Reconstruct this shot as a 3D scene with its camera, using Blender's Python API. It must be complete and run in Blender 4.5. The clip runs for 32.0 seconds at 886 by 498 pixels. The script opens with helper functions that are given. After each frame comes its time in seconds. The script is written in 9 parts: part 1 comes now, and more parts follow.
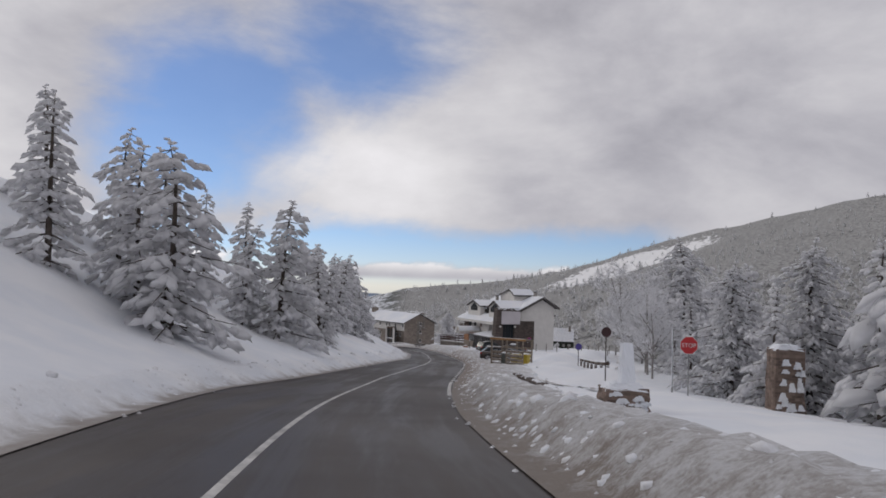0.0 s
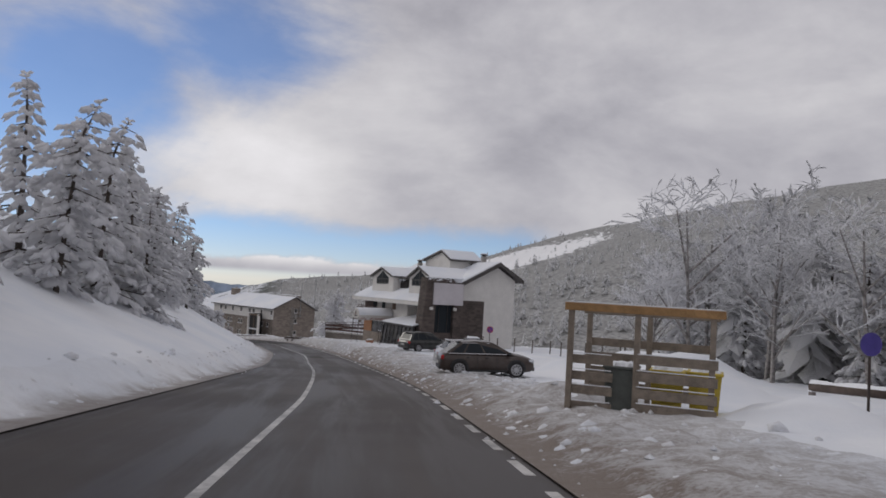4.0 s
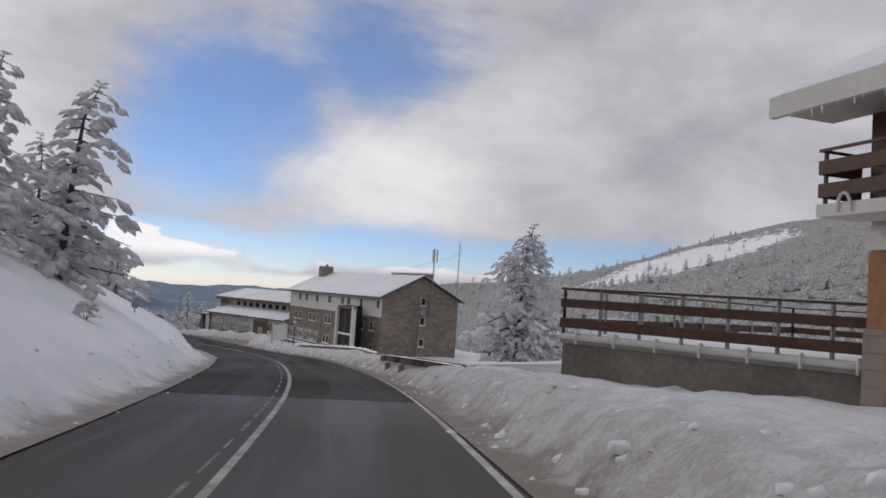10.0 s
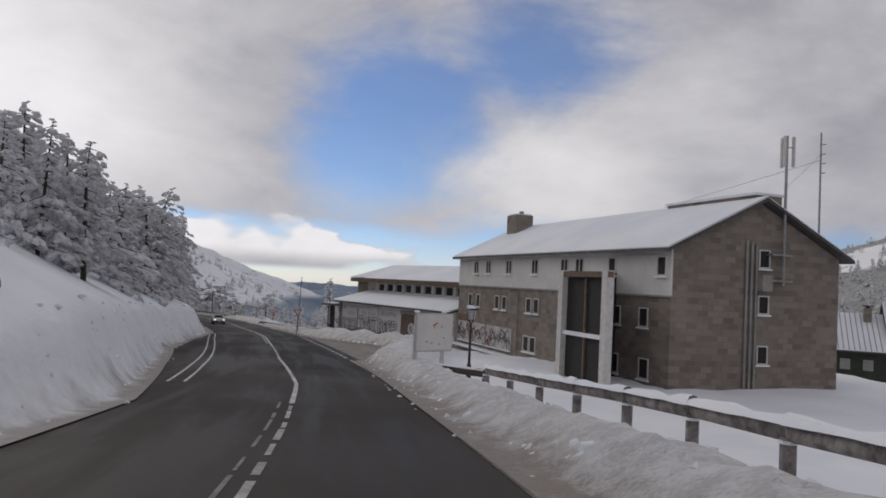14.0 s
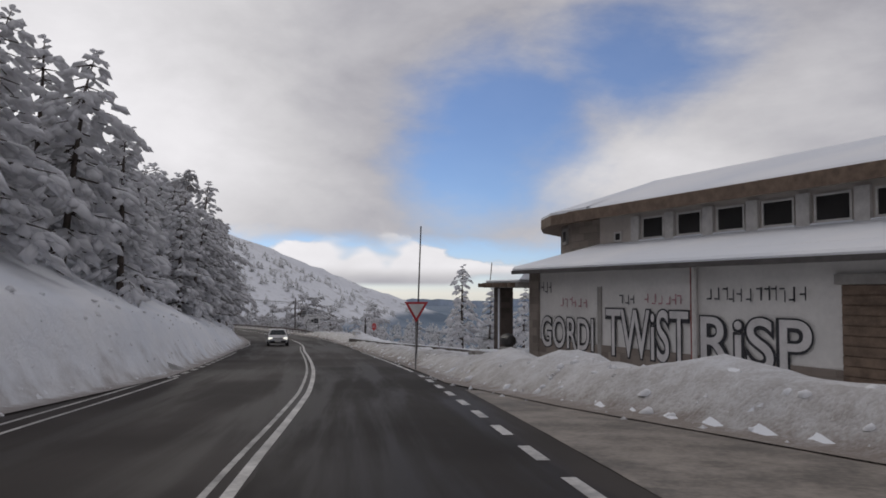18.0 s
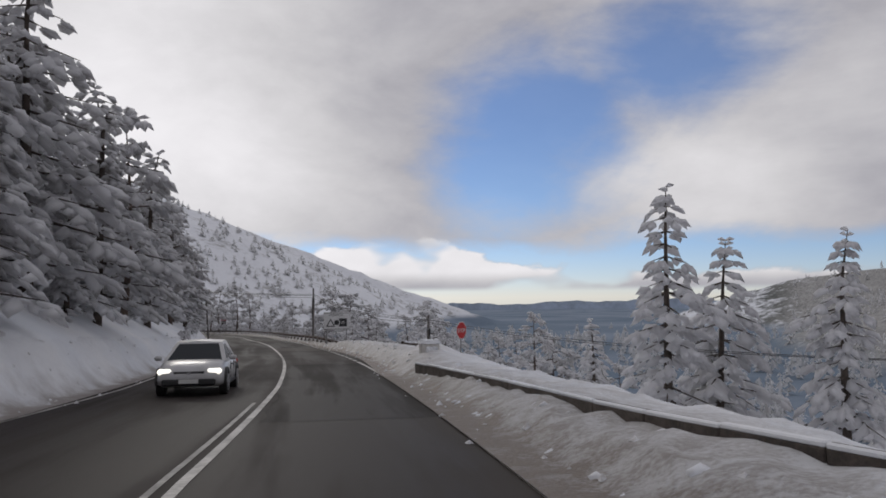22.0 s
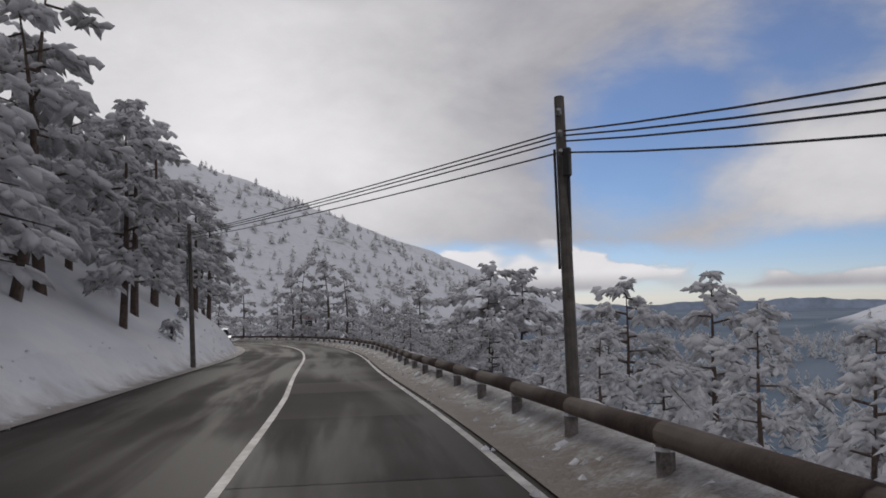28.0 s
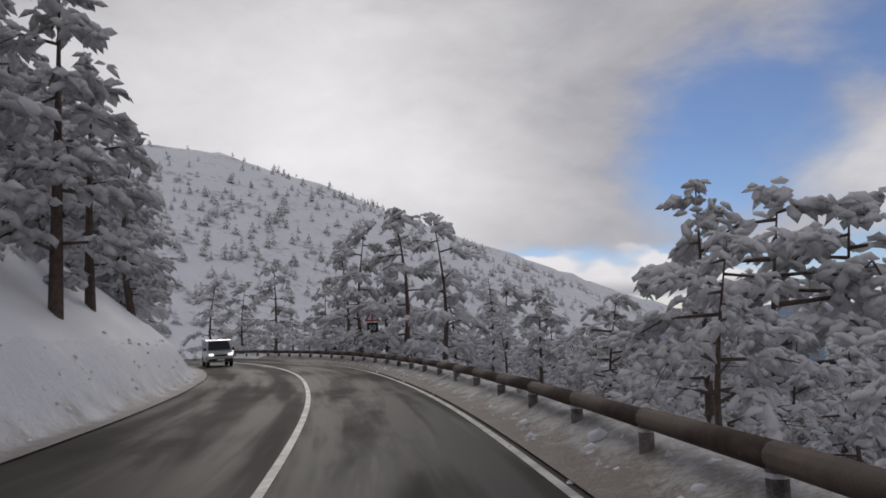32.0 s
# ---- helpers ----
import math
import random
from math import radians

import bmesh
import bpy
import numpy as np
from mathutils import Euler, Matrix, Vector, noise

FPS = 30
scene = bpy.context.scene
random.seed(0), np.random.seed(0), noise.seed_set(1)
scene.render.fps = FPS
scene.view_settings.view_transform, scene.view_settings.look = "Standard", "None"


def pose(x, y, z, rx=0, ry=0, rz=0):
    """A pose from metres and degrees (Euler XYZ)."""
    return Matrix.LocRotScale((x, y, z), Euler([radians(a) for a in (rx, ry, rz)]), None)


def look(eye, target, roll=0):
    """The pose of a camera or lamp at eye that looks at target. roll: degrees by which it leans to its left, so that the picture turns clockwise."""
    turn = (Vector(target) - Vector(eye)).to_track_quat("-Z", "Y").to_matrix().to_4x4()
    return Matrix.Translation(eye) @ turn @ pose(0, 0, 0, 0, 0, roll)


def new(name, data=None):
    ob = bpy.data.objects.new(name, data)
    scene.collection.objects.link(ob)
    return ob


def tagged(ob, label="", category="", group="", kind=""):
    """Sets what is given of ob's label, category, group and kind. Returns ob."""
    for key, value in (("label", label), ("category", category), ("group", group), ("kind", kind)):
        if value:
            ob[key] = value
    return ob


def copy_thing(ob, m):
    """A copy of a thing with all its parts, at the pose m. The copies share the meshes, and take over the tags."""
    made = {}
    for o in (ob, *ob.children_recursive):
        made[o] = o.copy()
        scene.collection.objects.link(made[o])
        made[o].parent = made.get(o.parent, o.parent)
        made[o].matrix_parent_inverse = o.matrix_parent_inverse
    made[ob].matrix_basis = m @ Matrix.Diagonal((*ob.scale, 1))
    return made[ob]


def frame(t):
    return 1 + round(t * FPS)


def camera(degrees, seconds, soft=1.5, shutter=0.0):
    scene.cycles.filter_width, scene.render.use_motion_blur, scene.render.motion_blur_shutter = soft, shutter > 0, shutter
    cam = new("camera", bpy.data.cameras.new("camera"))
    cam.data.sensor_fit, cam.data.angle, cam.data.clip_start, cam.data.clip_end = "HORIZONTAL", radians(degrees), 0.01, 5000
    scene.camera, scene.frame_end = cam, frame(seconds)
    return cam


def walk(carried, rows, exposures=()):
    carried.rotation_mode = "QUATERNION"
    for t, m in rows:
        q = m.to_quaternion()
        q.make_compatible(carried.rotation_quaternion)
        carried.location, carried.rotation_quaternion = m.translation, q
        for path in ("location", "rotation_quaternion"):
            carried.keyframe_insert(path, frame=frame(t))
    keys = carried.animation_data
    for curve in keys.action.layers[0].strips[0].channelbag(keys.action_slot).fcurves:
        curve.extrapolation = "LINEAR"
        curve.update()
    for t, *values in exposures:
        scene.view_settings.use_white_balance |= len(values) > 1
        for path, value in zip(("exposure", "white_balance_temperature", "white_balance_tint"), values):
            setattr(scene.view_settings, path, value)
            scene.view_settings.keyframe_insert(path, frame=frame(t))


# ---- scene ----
cam = camera(61.4, 32.0, soft=1.7)
PATH = [
    (0, (0.0, 0.0, 1.702), (0.0, 1.997, 1.807), 1.9),
    (0.5, (-0.658, 6.979, 1.164), (-0.611, 8.975, 1.275), 2.1),
    (1, (-1.255, 13.967, 0.573), (-1.15, 15.962, 0.681), 2.7),
    (1.5, (-1.68, 20.742, -0.046), (-1.519, 22.732, 0.064), 2.7),
    (2, (-1.894, 27.223, -0.674), (-1.679, 29.208, -0.565), 2.9),
    (2.5, (-1.83, 33.265, -1.208), (-1.567, 35.244, -1.099), 3.5),
    (3, (-1.629, 39.542, -1.669), (-1.338, 41.518, -1.562), 3.1),
    (3.5, (-1.34, 45.998, -2.114), (-1.031, 47.971, -2.005), 3.0),
    (4, (-0.998, 52.585, -2.561), (-0.68, 54.557, -2.451), 3.4),
    (4.5, (-0.633, 59.26, -3.022), (-0.323, 61.232, -2.908), 4.2),
    (5, (-0.264, 65.973, -3.521), (0.014, 67.95, -3.397), 4.4),
    (5.5, (0.03, 72.926, -4.008), (0.271, 74.908, -3.885), 4.3),
    (6, (0.21, 80.056, -4.51), (0.416, 82.041, -4.389), 4.0),
    (6.5, (0.425, 87.041, -4.914), (0.602, 89.03, -4.804), 3.7),
    (7, (0.289, 94.002, -5.457), (0.445, 95.993, -5.357), 3.1),
    (7.5, (0.063, 100.801, -6.132), (0.204, 102.793, -6.034), 3.0),
    (8, (0.01, 107.363, -6.805), (0.116, 109.357, -6.69), 4.2),
    (8.5, (-0.452, 113.172, -6.973), (-0.37, 115.168, -6.874), 3.4),
    (9, (-1.251, 119.16, -7.049), (-1.198, 121.157, -6.961), 1.3),
    (9.5, (-1.963, 125.58, -7.277), (-1.932, 127.578, -7.202), 0.7),
    (10, (-2.574, 132.149, -7.854), (-2.606, 134.145, -7.736), 3.8),
    (10.5, (-3.444, 138.9, -8.324), (-3.513, 140.895, -8.201), 4.0),
    (11, (-4.516, 145.43, -8.694), (-4.628, 147.424, -8.586), 3.2),
    (11.5, (-5.713, 151.514, -9.016), (-5.863, 153.506, -8.917), 3.2),
    (12, (-6.739, 157.335, -9.335), (-6.949, 159.321, -9.234), 3.0),
    (12.5, (-7.778, 162.876, -9.664), (-8.042, 164.854, -9.538), 2.8),
    (13, (-9.041, 168.404, -10.095), (-9.387, 170.371, -9.981), 3.2),
    (13.5, (-10.695, 174.097, -10.49), (-11.095, 176.054, -10.386), 3.4),
    (14, (-12.699, 179.923, -10.957), (-13.172, 181.864, -10.867), 2.8),
    (14.5, (-14.988, 185.889, -11.478), (-15.516, 187.816, -11.392), 2.5),
    (15, (-17.497, 191.995, -12.01), (-18.05, 193.914, -11.916), 2.5),
    (15.5, (-20.182, 198.228, -12.515), (-20.743, 200.144, -12.407), 2.8),
    (16, (-23.077, 204.544, -12.946), (-23.683, 206.447, -12.836), 2.5),
    (16.5, (-25.985, 210.681, -13.31), (-26.618, 212.575, -13.2), 1.8),
    (17, (-28.841, 216.668, -13.671), (-29.51, 218.55, -13.562), 0.9),
    (17.5, (-31.807, 222.497, -14.029), (-32.515, 224.365, -13.918), 0.2),
    (18, (-34.95, 228.262, -14.311), (-35.696, 230.114, -14.192), 0.4),
    (18.5, (-37.923, 233.852, -14.579), (-38.703, 235.689, -14.453), 0.0),
    (19, (-40.712, 238.757, -14.896), (-41.518, 240.582, -14.761), -0.2),
    (19.5, (-43.333, 243.414, -15.156), (-44.153, 245.232, -14.998), 0.8),
    (20, (-45.795, 248.125, -15.412), (-46.62, 249.938, -15.238), 1.7),
    (20.5, (-48.734, 253.186, -15.635), (-49.568, 254.996, -15.463), 1.8),
    (21, (-51.927, 258.356, -15.905), (-52.761, 260.167, -15.749), 1.0),
    (21.5, (-55.213, 263.461, -16.129), (-56.049, 265.273, -15.987), 0.1),
    (22, (-58.131, 268.243, -16.426), (-58.97, 270.053, -16.295), -0.5),
    (22.5, (-60.929, 272.644, -16.708), (-61.78, 274.449, -16.581), -0.8),
    (23, (-63.56, 276.548, -16.915), (-64.431, 278.343, -16.785), -1.5),
    (23.5, (-66.377, 280.529, -17.155), (-67.287, 282.304, -17.008), -0.4),
    (24, (-69.05, 284.674, -17.388), (-70.006, 286.423, -17.228), -0.6),
    (24.5, (-72.248, 289.28, -17.543), (-73.237, 291.011, -17.379), -0.8),
    (25, (-75.745, 294.167, -17.705), (-76.763, 295.879, -17.535), -0.9),
    (25.5, (-79.446, 299.171, -17.909), (-80.49, 300.868, -17.738), -0.9),
    (26, (-83.309, 304.036, -18.045), (-84.378, 305.719, -17.878), -0.8),
    (26.5, (-87.269, 308.867, -18.27), (-88.351, 310.542, -18.114), -0.7),
    (27, (-91.296, 313.724, -18.527), (-92.382, 315.397, -18.374), -0.8),
    (27.5, (-95.365, 318.662, -18.764), (-96.457, 320.331, -18.613), -1.0),
    (28, (-99.405, 323.785, -18.889), (-100.524, 325.437, -18.748), -1.0),
    (28.5, (-103.31, 328.435, -19.102), (-104.462, 330.063, -18.958), -0.8),
    (29, (-107.029, 332.479, -19.32), (-108.208, 334.086, -19.159), -0.8),
    (29.5, (-110.843, 336.39, -19.543), (-112.03, 337.99, -19.372), -0.2),
    (30, (-115.174, 340.864, -19.758), (-116.388, 342.444, -19.583), -0.2),
    (30.5, (-119.652, 345.692, -19.932), (-120.886, 347.257, -19.761), -0.5),
    (31, (-123.765, 350.079, -20.115), (-125.017, 351.63, -19.947), -0.8),
    (31.5, (-127.455, 353.947, -20.232), (-128.72, 355.487, -20.068), -1.4),
    (32, (-130.831, 357.498, -20.338), (-132.11, 359.026, -20.174), -1.8),
]
walk(cam, [(t, look(eye, target, roll)) for t, eye, target, roll in PATH], exposures=[(0.0, -0.08), (5.0, -0.16), (9.0, -0.2), (10.0, -0.1), (11.0, -0.22), (12.0, -0.26), (20.0, -0.28), (26.0, -0.32), (28.0, -0.4), (32.0, -0.36)])

# ---- sky and sun ----
SUN_AZ, SUN_EL = 52.0, 24.0   # degrees to the left of +y, degrees up


def node(nt, kind, **ins):
    n = nt.nodes.new(kind)
    for k, v in ins.items():
        if k in ("operation", "blend_type", "data_type", "noise_dimensions", "feature", "distance", "sky_type", "interpolation_type", "wave_type", "bands_direction", "attribute_name", "clamp", "use_clamp"):
            if k == "operation":
                n.operation = v
            elif k == "blend_type":
                n.blend_type = v
            elif k == "data_type":
                n.data_type = v
            elif k == "feature":
                n.feature = v
            elif k == "sky_type":
                n.sky_type = v
            elif k == "interpolation_type":
                n.interpolation_type = v
            elif k == "attribute_name":
                n.attribute_name = v
            elif k == "use_clamp":
                n.use_clamp = v
    return n


def lk(nt, a, b):
    nt.links.new(a, b)


def m2(nt, op, a, b=None, c=None, clamp=False):
    """A math node; a, b, c are sockets or numbers."""
    n = nt.nodes.new("ShaderNodeMath")
    n.operation, n.use_clamp = op, clamp
    for i, v in enumerate((a, b, c)):
        if v is None:
            continue
        if isinstance(v, (int, float)):
            n.inputs[i].default_value = v
        else:
            nt.links.new(v, n.inputs[i])
    return n.outputs[0]


def ramp(nt, v, lo, hi):
    n = nt.nodes.new("ShaderNodeMapRange")
    n.interpolation_type = "SMOOTHSTEP"
    nt.links.new(v, n.inputs[0])
    n.inputs[1].default_value, n.inputs[2].default_value = lo, hi
    return n.outputs[0]


def mixc(nt, f, a, b):
    n = nt.nodes.new("ShaderNodeMix")
    n.data_type = "RGBA"
    for sock, v in ((n.inputs[0], f), (n.inputs[6], a), (n.inputs[7], b)):
        if isinstance(v, (int, float)):
            sock.default_value = v
        elif isinstance(v, tuple):
            sock.default_value = (*v, 1)
        else:
            nt.links.new(v, sock)
    return n.outputs[2]


def noise_of(nt, vec, scale, detail=4.0, rough=0.55, dist=0.0):
    n = nt.nodes.new("ShaderNodeTexNoise")
    n.inputs["Scale"].default_value, n.inputs["Detail"].default_value = scale, detail
    n.inputs["Roughness"].default_value, n.inputs["Distortion"].default_value = rough, dist
    if vec is not None:
        nt.links.new(vec, n.inputs["Vector"])
    return n.outputs["Fac"]


def build_world():
    w = bpy.data.worlds.new("sky")
    w.use_nodes = True
    scene.world = w
    nt = w.node_tree
    nt.nodes.clear()
    out, bg = nt.nodes.new("ShaderNodeOutputWorld"), nt.nodes.new("ShaderNodeBackground")
    sky = nt.nodes.new("ShaderNodeTexSky")
    sky.sky_type, sky.sun_disc = "NISHITA", False
    sky.sun_elevation, sky.sun_rotation = radians(SUN_EL), radians(-SUN_AZ)
    sky.altitude, sky.air_density, sky.dust_density, sky.ozone_density = 1800, 1.0, 0.0, 2.0
    tc = nt.nodes.new("ShaderNodeTexCoord")
    d = tc.outputs["Generated"]
    sep = nt.nodes.new("ShaderNodeSeparateXYZ")
    lk(nt, d, sep.inputs[0])
    x, y, z = sep.outputs
    az = m2(nt, "DEGREES", m2(nt, "ARCTAN2", m2(nt, "MULTIPLY", x, -1.0), y))
    el = m2(nt, "DEGREES", m2(nt, "ARCSINE", z))
    # cloud shapes in a stretched direction space, so that the low ones lie flat
    sc = nt.nodes.new("ShaderNodeVectorMath")
    sc.operation = "MULTIPLY"
    lk(nt, d, sc.inputs[0])
    sc.inputs[1].default_value = (1, 1, 2.0)
    n1 = noise_of(nt, sc.outputs[0], 3.2, 7, 0.55, 0.35)
    n2 = noise_of(nt, sc.outputs[0], 9.0, 6, 0.6, 0.2)
    nn = m2(nt, "ADD", m2(nt, "MULTIPLY", m2(nt, "SUBTRACT", n1, 0.5), 1.0), m2(nt, "MULTIPLY", m2(nt, "SUBTRACT", n2, 0.5), 0.38))

    def blob(a0, e0, ra, re):
        da = m2(nt, "DIVIDE", m2(nt, "SUBTRACT", az, a0), ra)
        de = m2(nt, "DIVIDE", m2(nt, "SUBTRACT", el, e0), re)
        return m2(nt, "SQRT", m2(nt, "ADD", m2(nt, "MULTIPLY", da, da), m2(nt, "MULTIPLY", de, de)))
    # open sky: one long gap between the cloud banks, and a clear strip along the horizon
    gap = m2(nt, "MINIMUM", m2(nt, "MINIMUM", blob(7.0, 17.0, 8.0, 4.4), blob(17.0, 14.0, 7.0, 4.6)), blob(20.0, 9.0, 5.5, 5.0))
    gap = ramp(nt, m2(nt, "ADD", gap, m2(nt, "MULTIPLY", nn, 2.2)), 1.5, 0.35)
    strip = m2(nt, "MULTIPLY", ramp(nt, m2(nt, "ADD", el, m2(nt, "MULTIPLY", nn, 6.0)), 5.4, 3.4), ramp(nt, az, -26.0, -12.0))
    open_sky = m2(nt, "MAXIMUM", m2(nt, "MULTIPLY", gap, 0.86), strip)
    # a low bank of cumulus over the plain
    top = m2(nt, "ADD", m2(nt, "ADD", 2.2, m2(nt, "MULTIPLY", ramp(nt, blob(29.0, 0.0, 11.0, 40.0), 1.0, 0.3), 2.0)), m2(nt, "MULTIPLY", nn, 6.0))
    band = m2(nt, "MULTIPLY", ramp(nt, m2(nt, "SUBTRACT", top, el), 0.0, 0.5), ramp(nt, el, 0.4, 0.9))
    band = m2(nt, "MULTIPLY", band, ramp(nt, noise_of(nt, sc.outputs[0], 5.0, 3), 0.36, 0.46))
    cover = m2(nt, "MAXIMUM", m2(nt, "SUBTRACT", 1.0, open_sky), band, None, True)
    # cloud brightness: grey undersides, bright where the sun is behind
    glow = ramp(nt, blob(SUN_AZ, 12.0, 28.0, 21.0), 1.0, 0.15)
    bright = m2(nt, "ADD", 0.55, m2(nt, "MULTIPLY", nn, 0.60))
    bright = m2(nt, "ADD", bright, m2(nt, "MULTIPLY", glow, 0.50))
    bright = m2(nt, "ADD", bright, m2(nt, "MULTIPLY", ramp(nt, blob(6.0, 8.0, 13.0, 6.0), 1.0, 0.2), 0.34))
    bright = m2(nt, "ADD", bright, m2(nt, "MULTIPLY", m2(nt, "MULTIPLY", band, ramp(nt, el, 0.8, 2.2)), 0.42))
    bright = m2(nt, "MULTIPLY", bright, 1.0)
    tint = mixc(nt, ramp(nt, bright, 0.35, 0.8), (0.925, 0.91, 1.02), (0.99, 0.97, 1.0))
    cm = nt.nodes.new("ShaderNodeVectorMath")
    cm.operation = "SCALE"
    lk(nt, tint, cm.inputs[0])
    lk(nt, bright, cm.inputs[3])
    sm = nt.nodes.new("ShaderNodeVectorMath")
    sm.operation = "SCALE"
    tintsky = nt.nodes.new("ShaderNodeVectorMath")
    tintsky.operation = "MULTIPLY"
    lk(nt, sky.outputs[0], tintsky.inputs[0])
    lk(nt, mixc(nt, ramp(nt, el, 0.0, 9.0), (0.86, 0.88, 1.15), (0.82, 0.91, 1.13)), tintsky.inputs[1])
    lk(nt, tintsky.outputs[0], sm.inputs[0])
    sm.inputs[3].default_value = 0.095
    lk(nt, mixc(nt, cover, sm.outputs[0], cm.outputs[0]), bg.inputs[0])
    bg.inputs[1].default_value = 1.0
    lk(nt, bg.outputs[0], out.inputs[0])


build_world()
sun = new("sun", bpy.data.lights.new("sun", "SUN"))
sun.data.energy, sun.data.angle, sun.data.color = 0.6, radians(18), (1.0, 0.95, 0.87)
sun.matrix_world = look((-math.sin(radians(SUN_AZ)) * 50, math.cos(radians(SUN_AZ)) * 50, 50 * math.tan(radians(SUN_EL))), (0, 0, 0))

# ---- materials ----


def material(name, build):
    m = bpy.data.materials.new(name)
    m.use_nodes = True
    nt = m.node_tree
    bsdf = nt.nodes["Principled BSDF"]
    build(nt, bsdf)
    return m


def pos(nt):
    return nt.nodes.new("ShaderNodeNewGeometry").outputs["Position"]


def obj_co(nt):
    return nt.nodes.new("ShaderNodeTexCoord").outputs["Object"]


def bump(nt, bsdf, h, strength, dist):
    b = nt.nodes.new("ShaderNodeBump")
    b.inputs["Strength"].default_value, b.inputs["Distance"].default_value = strength, dist
    lk(nt, h, b.inputs["Height"])
    lk(nt, b.outputs[0], bsdf.inputs["Normal"])


def plain(name, col, rough=0.6, metal=0.0, var=0.15, scale=3.0, bmp=0.0, spec=0.5):
    """A paint or stone with grain and stains at two scales."""
    def f(nt, bs):
        co = obj_co(nt)
        a, b = noise_of(nt, co, scale, 5), noise_of(nt, co, scale * 9, 4)
        k = m2(nt, "ADD", m2(nt, "MULTIPLY", a, 0.65), m2(nt, "MULTIPLY", b, 0.35))
        dark, light = tuple(c * (1 - var) for c in col), tuple(min(1, c * (1 + var)) for c in col)
        lk(nt, mixc(nt, ramp(nt, k, 0.3, 0.7), dark, light), bs.inputs["Base Color"])
        lk(nt, m2(nt, "ADD", rough - 0.08, m2(nt, "MULTIPLY", b, 0.16)), bs.inputs["Roughness"])
        bs.inputs["Metallic"].default_value = metal
        bs.inputs["Specular IOR Level"].default_value = spec
        if bmp:
            bump(nt, bs, b, 0.4, bmp)
    return material(name, f)


def snow_build(nt, bs, dirt=0.0, lumps=0.05, brown=(0.30, 0.25, 0.20), fade=0.0, grey=0.42):
    p = pos(nt)
    a, b, c = noise_of(nt, p, 0.25, 4), noise_of(nt, p, 2.2, 6, 0.6), noise_of(nt, p, 14.0, 4)
    col = mixc(nt, ramp(nt, a, 0.3, 0.7), (0.76, 0.79, 0.84), (0.86, 0.87, 0.89))
    if dirt:
        d = m2(nt, "MULTIPLY", ramp(nt, m2(nt, "ADD", m2(nt, "MULTIPLY", b, 0.6), m2(nt, "MULTIPLY", c, 0.4)), 0.38, 0.62), dirt)
        if fade:
            # thickest where the wheels throw it, thinning away from the road
            uv = nt.nodes.new("ShaderNodeSeparateXYZ")
            lk(nt, nt.nodes.new("ShaderNodeUVMap").outputs[0], uv.inputs[0])
            far = m2(nt, "ADD", uv.outputs[0], m2(nt, "MULTIPLY", m2(nt, "SUBTRACT", noise_of(nt, p, 0.9, 4), 0.5), 1.6))
            f = ramp(nt, far, fade, -0.2)
            d = m2(nt, "ADD", m2(nt, "MULTIPLY", d, m2(nt, "ADD", 0.25, m2(nt, "MULTIPLY", f, 0.75))), m2(nt, "MULTIPLY", ramp(nt, far, 0.14 * fade + 0.15, -0.3), 0.8), None, True)
            col = mixc(nt, m2(nt, "MULTIPLY", f, 0.75), col, (grey, grey * 0.965, grey * 0.94))
        col = mixc(nt, d, col, brown)
    lk(nt, col, bs.inputs["Base Color"])
    bs.inputs["Roughness"].default_value = 0.62
    bs.inputs["Specular IOR Level"].default_value = 0.3
    bump(nt, bs, m2(nt, "ADD", b, m2(nt, "MULTIPLY", c, 0.35)), 0.7, lumps)


M_SNOW = material("snow", lambda nt, bs: snow_build(nt, bs))
M_BANK = material("ploughed_snow", lambda nt, bs: snow_build(nt, bs, 0.75, 0.16, (0.20, 0.17, 0.145), 4.2, 0.34))
M_APRON = material("rutted_dirty_snow", lambda nt, bs: snow_build(nt, bs, 0.85, 0.16, (0.22, 0.18, 0.15), 6.5))
M_BANKLIGHT = material("broken_clean_snow", lambda nt, bs: snow_build(nt, bs, 0.55, 0.16, (0.24, 0.205, 0.18), 3.4))
M_BANKWEST = material("broken_white_snow", lambda nt, bs: snow_build(nt, bs, 0.28, 0.14, (0.30, 0.27, 0.25), 0.8))
M_SLUSH = material("trodden_dirty_snow", lambda nt, bs: snow_build(nt, bs, 0.9, 0.12, (0.20, 0.165, 0.135)))


